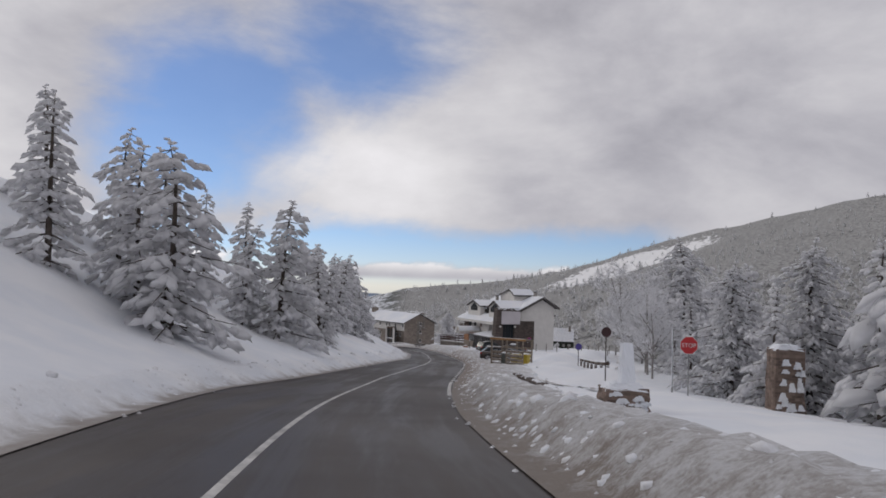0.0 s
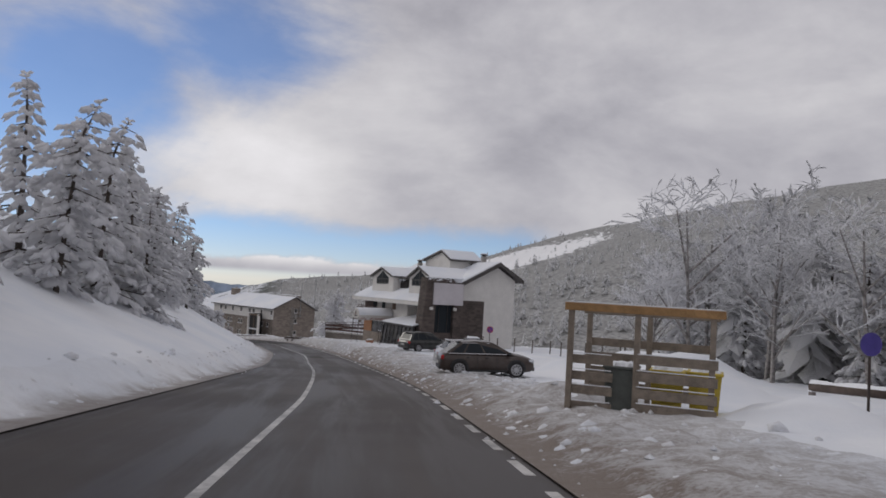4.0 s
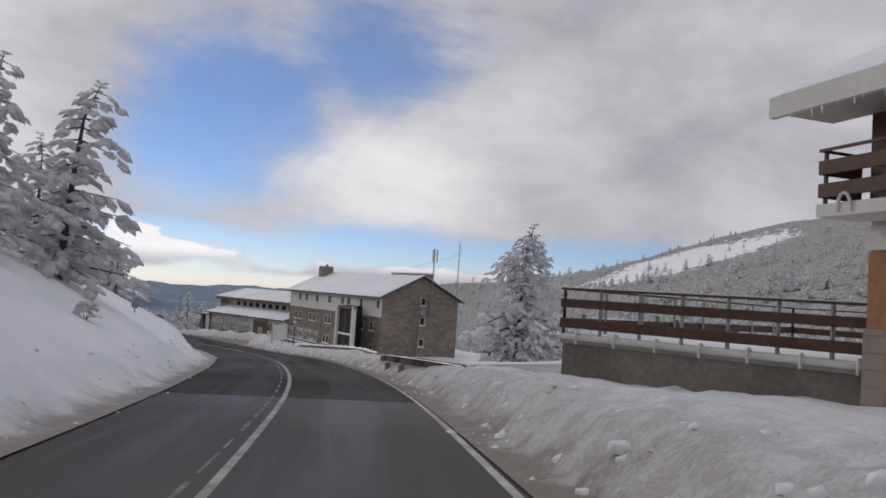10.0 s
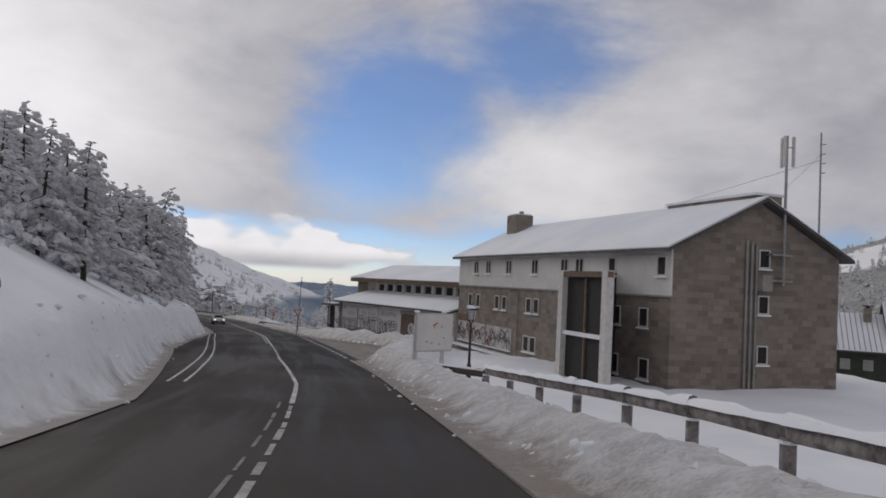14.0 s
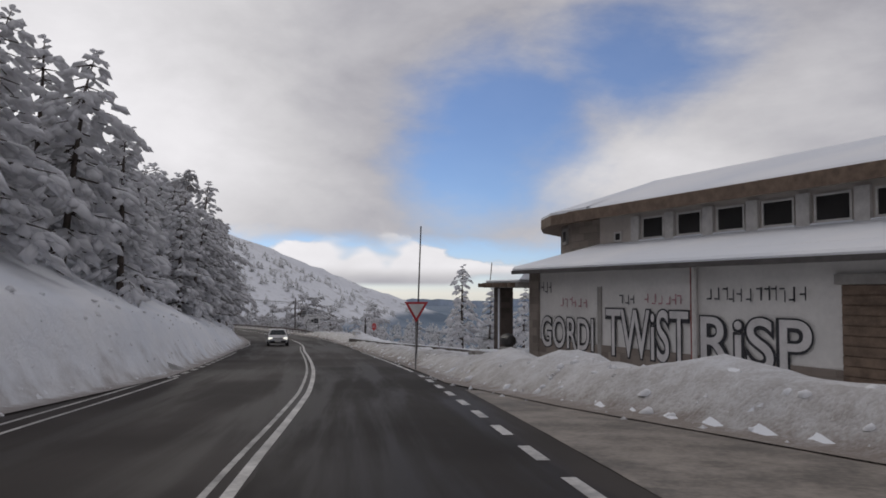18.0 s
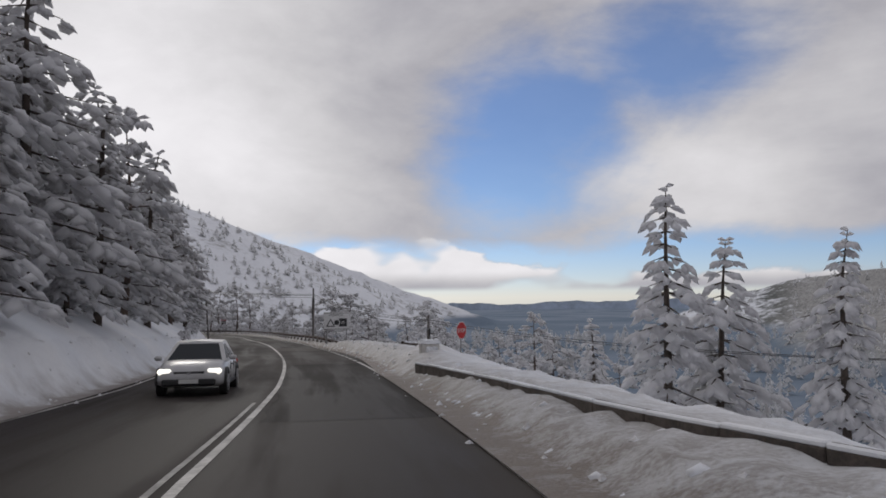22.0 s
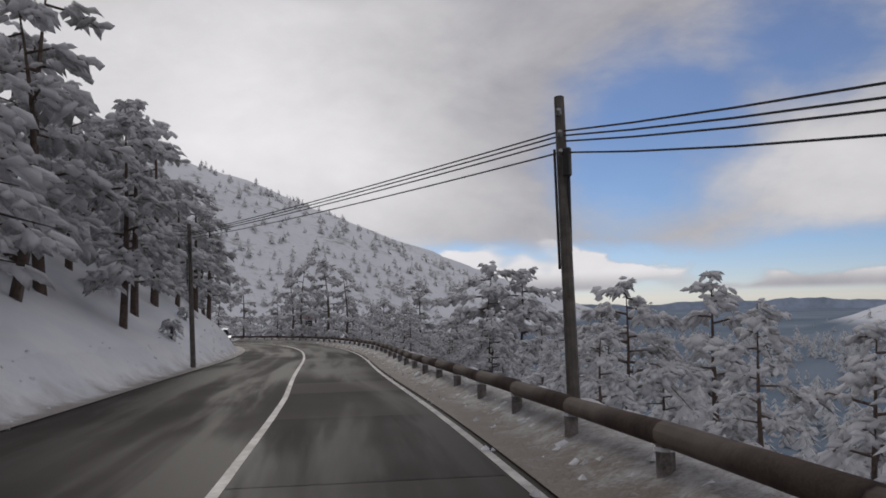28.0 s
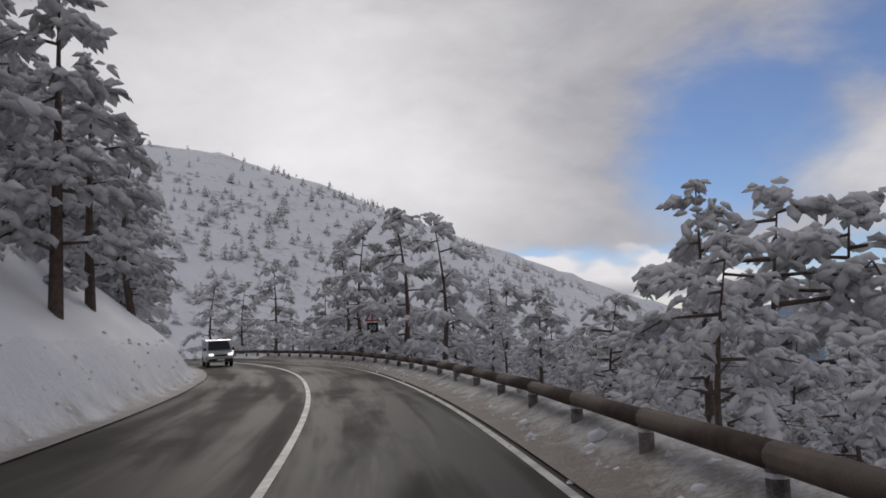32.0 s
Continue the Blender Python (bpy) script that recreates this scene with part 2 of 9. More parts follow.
def asphalt_build(nt, bs, gain=1.0, rough=0.78, spec=0.07):
    """Wet tarmac: dark brown-black film where it shines, paler where it dries, slush dragged along the lanes."""
    uv = nt.nodes.new("ShaderNodeUVMap").outputs[0]
    st, st2 = nt.nodes.new("ShaderNodeVectorMath"), nt.nodes.new("ShaderNodeVectorMath")
    for n, k in ((st, 0.04), (st2, 0.07)):
        n.operation = "MULTIPLY"
        lk(nt, uv, n.inputs[0])
        n.inputs[1].default_value = (1.0, k, 1.0)
    p = pos(nt)
    grain = noise_of(nt, p, 60.0, 3)
    big = noise_of(nt, p, 0.12, 4)
    wetn = noise_of(nt, st2.outputs[0], 0.75, 5, 0.62, 0.4)
    streak = noise_of(nt, st.outputs[0], 2.6, 7, 0.66)
    wet = ramp(nt, m2(nt, "ADD", wetn, m2(nt, "MULTIPLY", m2(nt, "SUBTRACT", big, 0.5), 0.35)), 0.40, 0.60)
    col = mixc(nt, ramp(nt, big, 0.35, 0.65), tuple(gain * c for c in (0.046, 0.040, 0.037)), tuple(gain * c for c in (0.072, 0.064, 0.059)))
    col = mixc(nt, m2(nt, "MULTIPLY", wet, 0.8), col, tuple(0.6 * gain * c + 0.4 * c for c in (0.026, 0.020, 0.018)))
    sl = m2(nt, "MULTIPLY", ramp(nt, m2(nt, "ADD", m2(nt, "MULTIPLY", streak, 0.85), m2(nt, "MULTIPLY", grain, 0.12)), 0.52, 0.76), 0.20)
    sl = m2(nt, "MULTIPLY", sl, ramp(nt, noise_of(nt, p, 0.09, 4), 0.36, 0.62))
    col = mixc(nt, sl, col, (0.26, 0.255, 0.25))
    lk(nt, col, bs.inputs["Base Color"])
    lk(nt, m2(nt, "ADD", rough, m2(nt, "MULTIPLY", wet, -0.20)), bs.inputs["Roughness"])
    lk(nt, m2(nt, "ADD", spec, m2(nt, "MULTIPLY", wet, 0.05)), bs.inputs["Specular IOR Level"])
    bump(nt, bs, grain, 0.2, 0.008)


M_ROAD = material("wet_asphalt", asphalt_build)
M_LINE = plain("road_paint", (0.46, 0.445, 0.42), 0.55, 0, 0.45, 1.2)
M_LINE_FAINT = plain("nearly_worn_off_road_paint", (0.17, 0.163, 0.155), 0.65, 0, 0.6, 2.5)
M_LINE_OLD = plain("worn_road_paint", (0.34, 0.33, 0.31), 0.6, 0, 0.5, 1.5)


def needle_build(nt, bs, lo=-0.45, hi=0.35, warm=False, white=(0.90, 0.90, 0.915)):
    """Boughs under rime: snow on what faces up, dark needles on the undersides and in patches."""
    g = nt.nodes.new("ShaderNodeNewGeometry")
    s = nt.nodes.new("ShaderNodeSeparateXYZ")
    lk(nt, g.outputs["Normal"], s.inputs[0])
    a, b = noise_of(nt, g.outputs["Position"], 0.9, 4, 0.6), noise_of(nt, g.outputs["Position"], 11.0, 4, 0.65)
    rnd = nt.nodes.new("ShaderNodeObjectInfo").outputs["Random"]
    isl = g.outputs["Random Per Island"]
    up = m2(nt, "ADD", m2(nt, "MULTIPLY", s.outputs[2], 0.55), m2(nt, "MULTIPLY", m2(nt, "SUBTRACT", a, 0.5), 0.9))
    up = m2(nt, "ADD", up, m2(nt, "MULTIPLY", m2(nt, "SUBTRACT", b, 0.5), 1.1))
    up = m2(nt, "ADD", up, m2(nt, "MULTIPLY", m2(nt, "SUBTRACT", isl, 0.5), 0.6))
    up = m2(nt, "ADD", up, m2(nt, "MULTIPLY", m2(nt, "SUBTRACT", rnd, 0.5), 0.25))
    f = ramp(nt, up, lo, hi)
    green = mixc(nt, b, (0.11, 0.113, 0.105), (0.24, 0.238, 0.226)) if not warm else mixc(nt, b, (0.10, 0.085, 0.072), (0.22, 0.19, 0.165))
    col = mixc(nt, f, green, white)
    lk(nt, col, bs.inputs["Base Color"])
    bs.inputs["Roughness"].default_value = 0.85
    bs.inputs["Specular IOR Level"].default_value = 0.15
    bump(nt, bs, b, 0.6, 0.05)
    # light passes through the thin frosted sprays
    tr, mx = nt.nodes.new("ShaderNodeBsdfTranslucent"), nt.nodes.new("ShaderNodeMixShader")
    lk(nt, col, tr.inputs[0])
    mx.inputs[0].default_value = 0.56
    lk(nt, bs.outputs[0], mx.inputs[1])
    lk(nt, tr.outputs[0], mx.inputs[2])
    lk(nt, mx.outputs[0], nt.nodes["Material Output"].inputs["Surface"])


M_NEEDLE = material("rimed_needles", lambda nt, bs: needle_build(nt, bs, -1.6, -0.45))
M_PINE = material("pine_needles_under_rime", lambda nt, bs: needle_build(nt, bs, -1.35, -0.05, True))
M_RIME = material("rimed_twigs", lambda nt, bs: needle_build(nt, bs, -1.1, 0.0))
# rime on the far boughs also holds some mist in its pale colour
M_WOODS = material("far_rimed_misty_needles", lambda nt, bs: needle_build(nt, bs, -0.95, 0.60))
M_BARK = plain("bark", (0.105, 0.085, 0.072), 0.9, 0, 0.4, 4.0, 0.03)
M_BARKFROST = plain("frosted_bark", (0.30, 0.28, 0.27), 0.9, 0, 0.6, 5.0, 0.03)
M_BARK_RED = plain("pine_bark", (0.12, 0.088, 0.072), 0.9, 0, 0.4, 4.0, 0.03)


# ---- mesh helpers ----
def mesh_of(name, verts, faces, mat=None, smooth=False):
    me = bpy.data.meshes.new(name)
    me.from_pydata([tuple(v) for v in verts], [], faces)
    if mat:
        me.materials.append(mat)
    if smooth:
        me.shade_smooth()
    me.update()
    return me


def thing(name, label, category, kind="", group=""):
    return tagged(new(name), label, category, group, kind)


def part(name, bm, mat, parent=None, label="", smooth=False):
    """Links a bmesh as one mesh object under a thing or a part."""
    bmesh.ops.recalc_face_normals(bm, faces=bm.faces)
    me = bpy.data.meshes.new(name)
    bm.to_mesh(me)
    bm.free()
    me.materials.append(mat)
    if smooth:
        me.shade_smooth()
    ob = new(name, me)
    if parent is not None:
        ob.parent = parent
    return tagged(ob, label)


def add_box(bm, c, size, m=None, bev=0.0):
    """A box with its centre and size, optionally turned by m and with its edges taken off."""
    t = Matrix.Translation(c) @ Matrix.Diagonal((*size, 1))
    if m is not None:
        t = m @ t
    r = bmesh.ops.create_cube(bm, size=1.0, matrix=t)
    if bev:
        es = {e for v in r["verts"] for e in v.link_edges}
        bmesh.ops.bevel(bm, geom=list(es), offset=bev, segments=1, affect="EDGES")
    return bm


def box(c, size, bev=0.0):
    return add_box(bmesh.new(), c, size, None, bev)


def add_tube(bm, a, b, r0, r1=None, n=8):
    a, b = Vector(a), Vector(b)
    q = (b - a).to_track_quat("Z", "Y").to_matrix().to_4x4()
    bmesh.ops.create_cone(bm, cap_ends=True, segments=n, radius1=r0, radius2=r0 if r1 is None else r1, depth=(b - a).length, matrix=Matrix.Translation((a + b) / 2) @ q)
    return bm


def tube(a, b, r0, r1=None, n=8):
    return add_tube(bmesh.new(), a, b, r0, r1, n)


def add_prism(bm, outline, u0, u1, axis="u"):
    """An outline of (v, z) pulled along u, or of (u, z) pulled along v."""
    def at(k, w):
        return (w, k[0], k[1]) if axis == "u" else (k[0], w, k[1])
    a, b = [bm.verts.new(at(k, u0)) for k in outline], [bm.verts.new(at(k, u1)) for k in outline]
    bm.faces.new(a)
    bm.faces.new(b[::-1])
    for i in range(len(outline)):
        j = (i + 1) % len(outline)
        bm.faces.new((a[j], a[i], b[i], b[j]))
    return bm


def prism(outline, u0, u1, axis="u"):
    return add_prism(bmesh.new(), outline, u0, u1, axis)


# ---- the road's line in plan: a point every 20 m ----
ROAD = [(3.5, -39.7, 3.24), (1.7, -19.9, 1.62), (0.0, 0.0, 0.0), (-1.6, 19.9, -1.67), (-1.6, 39.8, -3.38), (-0.6, 59.7, -4.76), (0.2, 79.6, -6.17), (0.1, 99.6, -7.71),
        (-1.3, 119.5, -8.85), (-3.6, 139.3, -10.03), (-7.0, 159.0, -11.2), (-12.3, 178.2, -12.55), (-19.7, 196.7, -14.0), (-28.0, 214.8, -15.22), (-37.2, 232.5, -16.22), (-46.9, 250.0, -17.15),
        (-57.4, 267.0, -18.05), (-68.4, 283.7, -18.9), (-80.1, 299.9, -19.62), (-92.6, 315.5, -20.31), (-105.6, 330.7, -20.96), (-119.3, 345.2, -21.62), (-133.0, 359.8, -22.22), (-147.6, 373.3, -22.82), (-163.7, 385.2, -23.42), (-181.3, 394.4, -24.02), (-200.2, 400.4, -24.62), (-220.0, 402.0, -25.22)]
_r = np.array(ROAD)
_s = np.arange(len(_r)) * 20.0 - 40.0
_fine = np.arange(-40.0, 500.1, 1.0)


def _spline(v):
    """Catmull-Rom through the points, one value a metre."""
    p = np.concatenate([[2 * v[0] - v[1]], v, [2 * v[-1] - v[-2]]])
    i = np.clip(((_fine + 40) // 20).astype(int), 0, len(v) - 2)
    t = (_fine + 40) / 20 - i
    a, b, c, d = p[i], p[i + 1], p[i + 2], p[i + 3]
    return 0.5 * (2 * b + (c - a) * t + (2 * a - 5 * b + 4 * c - d) * t**2 + (3 * b - a - 3 * c + d) * t**3)


LINE = np.stack([_spline(_r[:, k]) for k in range(3)], 1)
_w = np.hanning(15)
for _k in range(3):
    LINE[:, _k] = np.convolve(np.pad(LINE[:, _k], 7, mode="reflect", reflect_type="odd"), _w / _w.sum(), "valid")
TAN = np.gradient(LINE, axis=0)
TAN /= np.linalg.norm(TAN[:, :2], axis=1)[:, None]


def road_at(s):
    f = np.clip(s + 40.0, 0, len(LINE) - 1.001)
    i = np.floor(f).astype(int) if isinstance(f, np.ndarray) else int(f)
    t = f - i
    if isinstance(t, np.ndarray):
        t = t[:, None]
    return LINE[i] * (1 - t) + LINE[i + 1] * t, TAN[i] * (1 - t) + TAN[i + 1] * t


def so_of(x, y):
    """For arrays of places: the metres along the road, to its right, and the road's height there."""
    x, y = np.asarray(x, float), np.asarray(y, float)
    best, at = np.full(x.shape, 1e18), np.zeros(x.shape, int)
    for i in range(0, len(LINE), 2):
        d = (x - LINE[i, 0]) ** 2 + (y - LINE[i, 1]) ** 2
        k = d < best
        best[k], at[k] = d[k], i
    p, t = LINE[at], TAN[at]
    return _fine[at], (x - p[..., 0]) * t[..., 1] - (y - p[..., 1]) * t[..., 0], p[..., 2]


def along(s, knots):
    xs, ys = zip(*knots)
    return np.interp(s, xs, ys)


def smooth(x, a, b):
    t = np.clip((x - a) / (b - a), 0, 1)
    return t * t * (3 - 2 * t)


LEFT = [(-40, 5.7), (10, 5.7), (30, 7.0), (45, 6.3), (80, 5.2), (118, 3.9), (130, 4.1), (157, 4.7), (185, 4.9), (200, 4.6), (215, 6.4), (230, 7.8), (245, 7.6), (262, 6.6), (290, 7.0), (310, 6.7), (345, 6.9), (400, 6.3), (500, 6.2)]
RIGHT = [(-40, 2.7), (20, 2.7), (40, 2.9), (60, 3.1), (100, 3.0), (118, 2.7), (160, 2.8), (200, 2.9), (221, 3.0), (227, 6.0), (235, 7.6), (243, 7.2), (251, 4.8), (258, 3.3), (272, 3.0), (284, 2.6), (309, 2.6), (322, 3.1), (330, 3.1), (342, 2.65), (500, 2.65)]
FOOT = [(-40, 0.34), (60, 0.34), (80, 0.36), (110, 0.48), (150, 0.52), (235, 0.50), (300, 0.55), (335, 0.62), (390, 0.66), (410, 0.85), (500, 0.85)]
SLOPE = [(-40, 0.58), (55, 0.58), (85, 0.46), (110, 0.48), (150, 0.52), (200, 0.52), (235, 0.50), (300, 0.55), (335, 0.62), (500, 0.62)]


def lumps(x, y, f):
    """Cheap seeded waves, for uneven snow."""
    return (np.sin(x * f * 1.0 + 1.3) * np.sin(y * f * 1.17 + 0.4) + 0.6 * np.sin(x * f * 2.3 + y * f * 1.9 + 2.1) + 0.4 * np.sin(x * f * 4.1 - y * f * 3.7)) / 2.0


HEAPS = [(91, 15, 1.35, 2.2), (88.5, 17.8, 1.5, 2.4), (85, 14.2, 1.3, 1.9), (81, 12.6, 1.3, 2.0), (77, 11.5, 1.2, 2.0), (93.5, 12.6, 0.8, 1.4), (68, 9.8, 0.7, 1.6), (72.5, 5.6, 0.5, 1.2), (73.5, 8.2, 0.7, 1.4), (49, 11.5, 0.8, 2.0), (56, 9.5, 0.5, 2.2), (63, 10.5, 0.6, 2.0),
         (228, 6.4, 0.7, 1.6), (233, 7.4, 0.6, 1.8), (238, 8.0, 0.5, 1.6), (243, 7.4, 0.6, 1.8), (249, 6.4, 0.55, 1.7), (255, 5.8, 0.5, 1.8), (260, 5.2, 0.5, 1.6), (216, 5.6, 0.6, 1.4), (221, 5.8, 0.7, 1.6), (310.3, 4.0, 0.45, 1.3), (314, 5.0, 0.5, 2.0), (152, 9.5, 0.3, 2.0), (181.5, 6.4, 0.7, 2.0), (184.5, 8.2, 1.4, 2.4), (186.5, 12.3, 1.6, 2.6), (188.3, 17.0, 1.7, 3.0), (189.3, 22.0, 1.7, 3.4)]


def ground_height(s, o, zr):
    """The snow's height at s along and o right of the road, whose height there is zr."""
    eL, eR, k = along(s, LEFT), along(s, RIGHT), along(s, SLOPE)
    d = -o - eL
    left = along(s, [(-40, 0.75), (185, 0.8), (196, 1.5), (207, 2.5), (245, 2.5), (262, 2.5), (280, 2.1), (305, 1.6), (340, 1.2), (395, 1.2), (410, 1.9), (500, 1.9)]) * smooth(d, 0.0, 1.7) + along(s, FOOT) * np.clip(d - 1.5, 0, 5) + k * np.clip(d - 6.5, 0, 17) + 0.28 * np.maximum(d - 23.5, 0) + 0.10 * lumps(s, o, 0.9) * smooth(d, 0.3, 2.0) + 0.35 * lumps(s, o, 0.13) * smooth(d, 3, 9)
    d = o - eR
    bank = along(s, [(-40, 0.75), (35, 0.7), (48, 0.45), (62, 0.3), (112, 0.3), (119, 0.85), (150, 0.9), (165, 0.6), (205, 0.45), (222, 0.75), (236, 0.8), (244, 0.8), (262, 0.55), (280, 0.36), (306, 0.36), (318, 0.7), (336, 0.65), (348, 0.34), (500, 0.34)])
    flat = along(s, [(-40, 0.1), (15, 0.0), (45, 0.2), (60, 0.3), (85, 0.3), (97, 0.48), (107, 0.76), (113, 0.88), (120, 0.95), (146, 1.0), (156, 0.6), (172, -0.3), (185, -2.0), (197, -2.3), (206, -1.5), (214, -0.6), (225, 0.1), (240, -0.1), (262, 0.35), (275, 0.36), (300, 0.38), (318, 0.1), (345, -0.5), (400, -0.7), (500, -0.7)])
    edge = along(s, [(-40, 11), (45, 13), (60, 26), (112, 27), (120, 34), (142, 34), (150, 13), (165, 7.0), (176, 6.5), (195, 16), (205, 34), (250, 34), (262, 20), (275, 6.0), (300, 6.0), (318, 7.5), (345, 5.0), (500, 5.0)])
    fall = along(s, [(-40, 0.10), (60, 0.12), (112, 0.15), (140, 0.3), (160, 0.42), (200, 0.25), (262, 0.4), (500, 0.48)])
    right = bank * smooth(d, 0.0, 1.1) * (1 - smooth(d, 1.8, 3.6)) + flat * smooth(d, 1.4, 3.8)
    right += (0.10 * lumps(s, o, 1.1) + 0.06 * lumps(s, o, 3.1)) * smooth(d, 0.2, 1.5) - fall * np.maximum(o - edge, 0)
    for hs, ho, hh, hr in HEAPS:
        right = right + hh * np.exp(-((s - hs) ** 2 + (o - ho) ** 2) / hr**2) * smooth(d, 0.5, 2.5)
    return zr + np.where(o < 0, np.where(-o > eL, left, 0), np.where(o > eR, right, 0)) - 0.02


def crest_height(x, y, pts, slope, back):
    """A ridge along a line of crest points; slope on its left side seen along the line, back on the other."""
    z = np.full(np.shape(x), -1e9)
    for (x0, y0, z0), (x1, y1, z1) in zip(pts, pts[1:]):
        L2 = (x1 - x0) ** 2 + (y1 - y0) ** 2
        t = np.clip(((x - x0) * (x1 - x0) + (y - y0) * (y1 - y0)) / L2, 0, 1)
        dx, dy = x - x0 - t * (x1 - x0), y - y0 - t * (y1 - y0)
        side = (x1 - x0) * dy - (y1 - y0) * dx
        d = np.hypot(dx, dy)
        z = np.maximum(z, z0 + t * (z1 - z0) - d * np.where(side > 0, slope, back))
    return z


CREST_W = [(-250, -160, 48), (-330, 120, 40), (-520, 250, 80), (-813, 395, 132), (-838, 560, 150), (-831, 692, 156), (-804, 813, 152), (-771, 903, 128), (-735, 977, 97), (-690, 1049, 66), (-638, 1118, 32), (-579, 1183, -2), (-512, 1244, -39), (-437, 1300, -78)]
CREST_E = [(-330, 1400, -85), (-190, 1260, -46), (-132, 1204, -20), (-40, 1130, 2), (120, 1050, 22), (190, 900, 41), (267, 780, 68), (345, 690, 86), (421, 586, 104), (560, 400, 125), (760, 100, 140), (800, -300, 140)]


def far_height(x, y):
    s, o, zr = so_of(x, y)
    near = ground_height(s, o, zr)
    r = np.hypot(x + 60, y - 230)
    valley = -48 - 0.010 * np.maximum(r - 300, 0) + 2.5 * lumps(x, y, 0.012)
    w = crest_height(x, y, CREST_W, 0.3, 0.46) + 2.5 * lumps(x, y, 0.02) + 1.2 * lumps(x, y, 0.06)
    e = crest_height(x, y, CREST_E, 0.30, 0.34) + 3.0 * lumps(x, y, 0.018) + 1.5 * lumps(x, y, 0.05)
    hill = np.where((o < -20) & (s < 495), zr + 20 - 0.06 * (np.abs(o) - 60) + 1.5 * lumps(x, y, 0.03), -1e9)
    out = np.maximum(np.maximum(np.maximum(w, e), valley), np.where(np.abs(o) < 420, hill, np.maximum(hill, zr - 4)) * (o < -20) + np.where(o < -20, 0, -1e9))
    ao = np.abs(o)
    k = smooth(ao, 40, 100)
    return np.where(ao < 100, np.maximum(near, valley) * (1 - k) + np.maximum(out, near * 0 - 48) * k, out) - 1.6 * (1 - smooth(ao, 52, 60)) * (s < 485), s, o


def place(s, o, up=0.0):
    """The place on the snow at s along and o right of the road."""
    p, t = road_at(float(s))
    x, y = p[0] + t[1] * o, p[1] - t[0] * o
    z = float(ground_height(np.array([float(s)]), np.array([float(o)]), np.array([p[2]]))[0])
    return Vector((x, y, z + up))


def heading(s):
    _, t = road_at(float(s))
    return math.degrees(math.atan2(-t[0], t[1]))


def on_road(s, o, up=0.0):
    p, t = road_at(float(s))
    return Vector((p[0] + t[1] * o, p[1] - t[0] * o, p[2] + up))

# ---- ground, road ----


def ribbon(name, ss, os_of, h_of, mat, uv=True, uv_x=None):
    """A sheet along the road: rows at ss, columns at os_of(s)."""
    rows = []
    for s in ss:
        p, t = road_at(float(s))
        o = np.array(os_of(s), float)
        z = h_of(np.full(o.shape, float(s)), o, np.full(o.shape, p[2]))
        rows.append(np.stack([p[0] + t[1] * o, p[1] - t[0] * o, z], 1))
    n = len(rows[0])
    faces = [(i * n + j, i * n + j + 1, (i + 1) * n + j + 1, (i + 1) * n + j) for i in range(len(rows) - 1) for j in range(n - 1)]
    me = mesh_of(name, np.concatenate(rows).tolist(), faces, mat, True)
    if uv:
        lay = me.uv_layers.new(name="UVMap")
        so = np.array([(o if uv_x is None else uv_x(s, o), s) for s in ss for o in os_of(s)], float)
        idx = np.zeros(len(me.loops), int)
        me.loops.foreach_get("vertex_index", idx)
        lay.data.foreach_set("uv", so[idx].ravel())
    return new(name, me)


S_NEAR = np.arange(-38, 486, 1.0)
SIDE = np.concatenate([-np.geomspace(62, 9, 26)[:-1], -np.linspace(9, 3.2, 20)[:-1], -np.linspace(3.2, -2.4, 7)[:-1], np.linspace(2.4, 9, 22)[:-1], np.geomspace(9, 62, 28)])
ground = ribbon("ground", S_NEAR, lambda s: SIDE, ground_height, M_SNOW, False)
tagged(ground, "deep snow over the roadside and slopes", "snow", kind="structure")


def ploughed(name, side, s0, s1, mat):
    """Dirty broken snow thrown up along the road's edge."""
    def o_of(s):
        e = -along(s, LEFT) if side < 0 else along(s, RIGHT)
        return e + side * (np.linspace(-0.5, 1.9, 9) if side < 0 else np.concatenate([np.linspace(-0.5, 2.4, 10), [2.9, 3.5, 4.2, 5.0]]))

    def h(s, o, zr):
        d = np.abs(o) - (along(s, LEFT) if side < 0 else along(s, RIGHT))
        rough = 0.09 * lumps(s, o, 2.6) + 0.06 * lumps(s + 7, o, 6.3) + 0.035 * np.sin(s * 17.3 + o * 23.7)
        far = 1.9 if side < 0 else 5.0
        return ground_height(s, o, zr) + 0.04 + np.abs(rough) * smooth(d, -0.3, 0.5) * (1 - 0.6 * smooth(d, 1.2, 2.3)) * (1 - smooth(d, far - 0.8, far)) - 0.12 * smooth(d, far - 0.6, far) + 0.012 * (d < 0)
    ob = ribbon(name, np.arange(s0, s1 + 0.1, 0.5), o_of, h, mat, True, lambda s, o: abs(o) - float(along(s, LEFT if side < 0 else RIGHT)))
    tagged(ob, "ridge of broken dirty ploughed snow beside the road", "snowbank", kind="structure")
    return ob


ploughed("snowbank_west_1", -1, -38, 130, M_BANKWEST)
ploughed("snowbank_west_2", -1, 130, 470, M_BANKWEST)
ploughed("snowbank_east_0", 1, -38, 40, M_BANK)
ploughed("snowbank_east_1", 1, 40, 118, M_APRON)
ploughed("snowbank_east_2", 1, 118, 268, M_BANKLIGHT)
ploughed("snowbank_east_3", 1, 268, 308, M_BANK)
ploughed("snowbank_east_5", 1, 308, 334, M_BANKLIGHT)
ploughed("snowbank_east_4", 1, 334, 470, M_BANK)

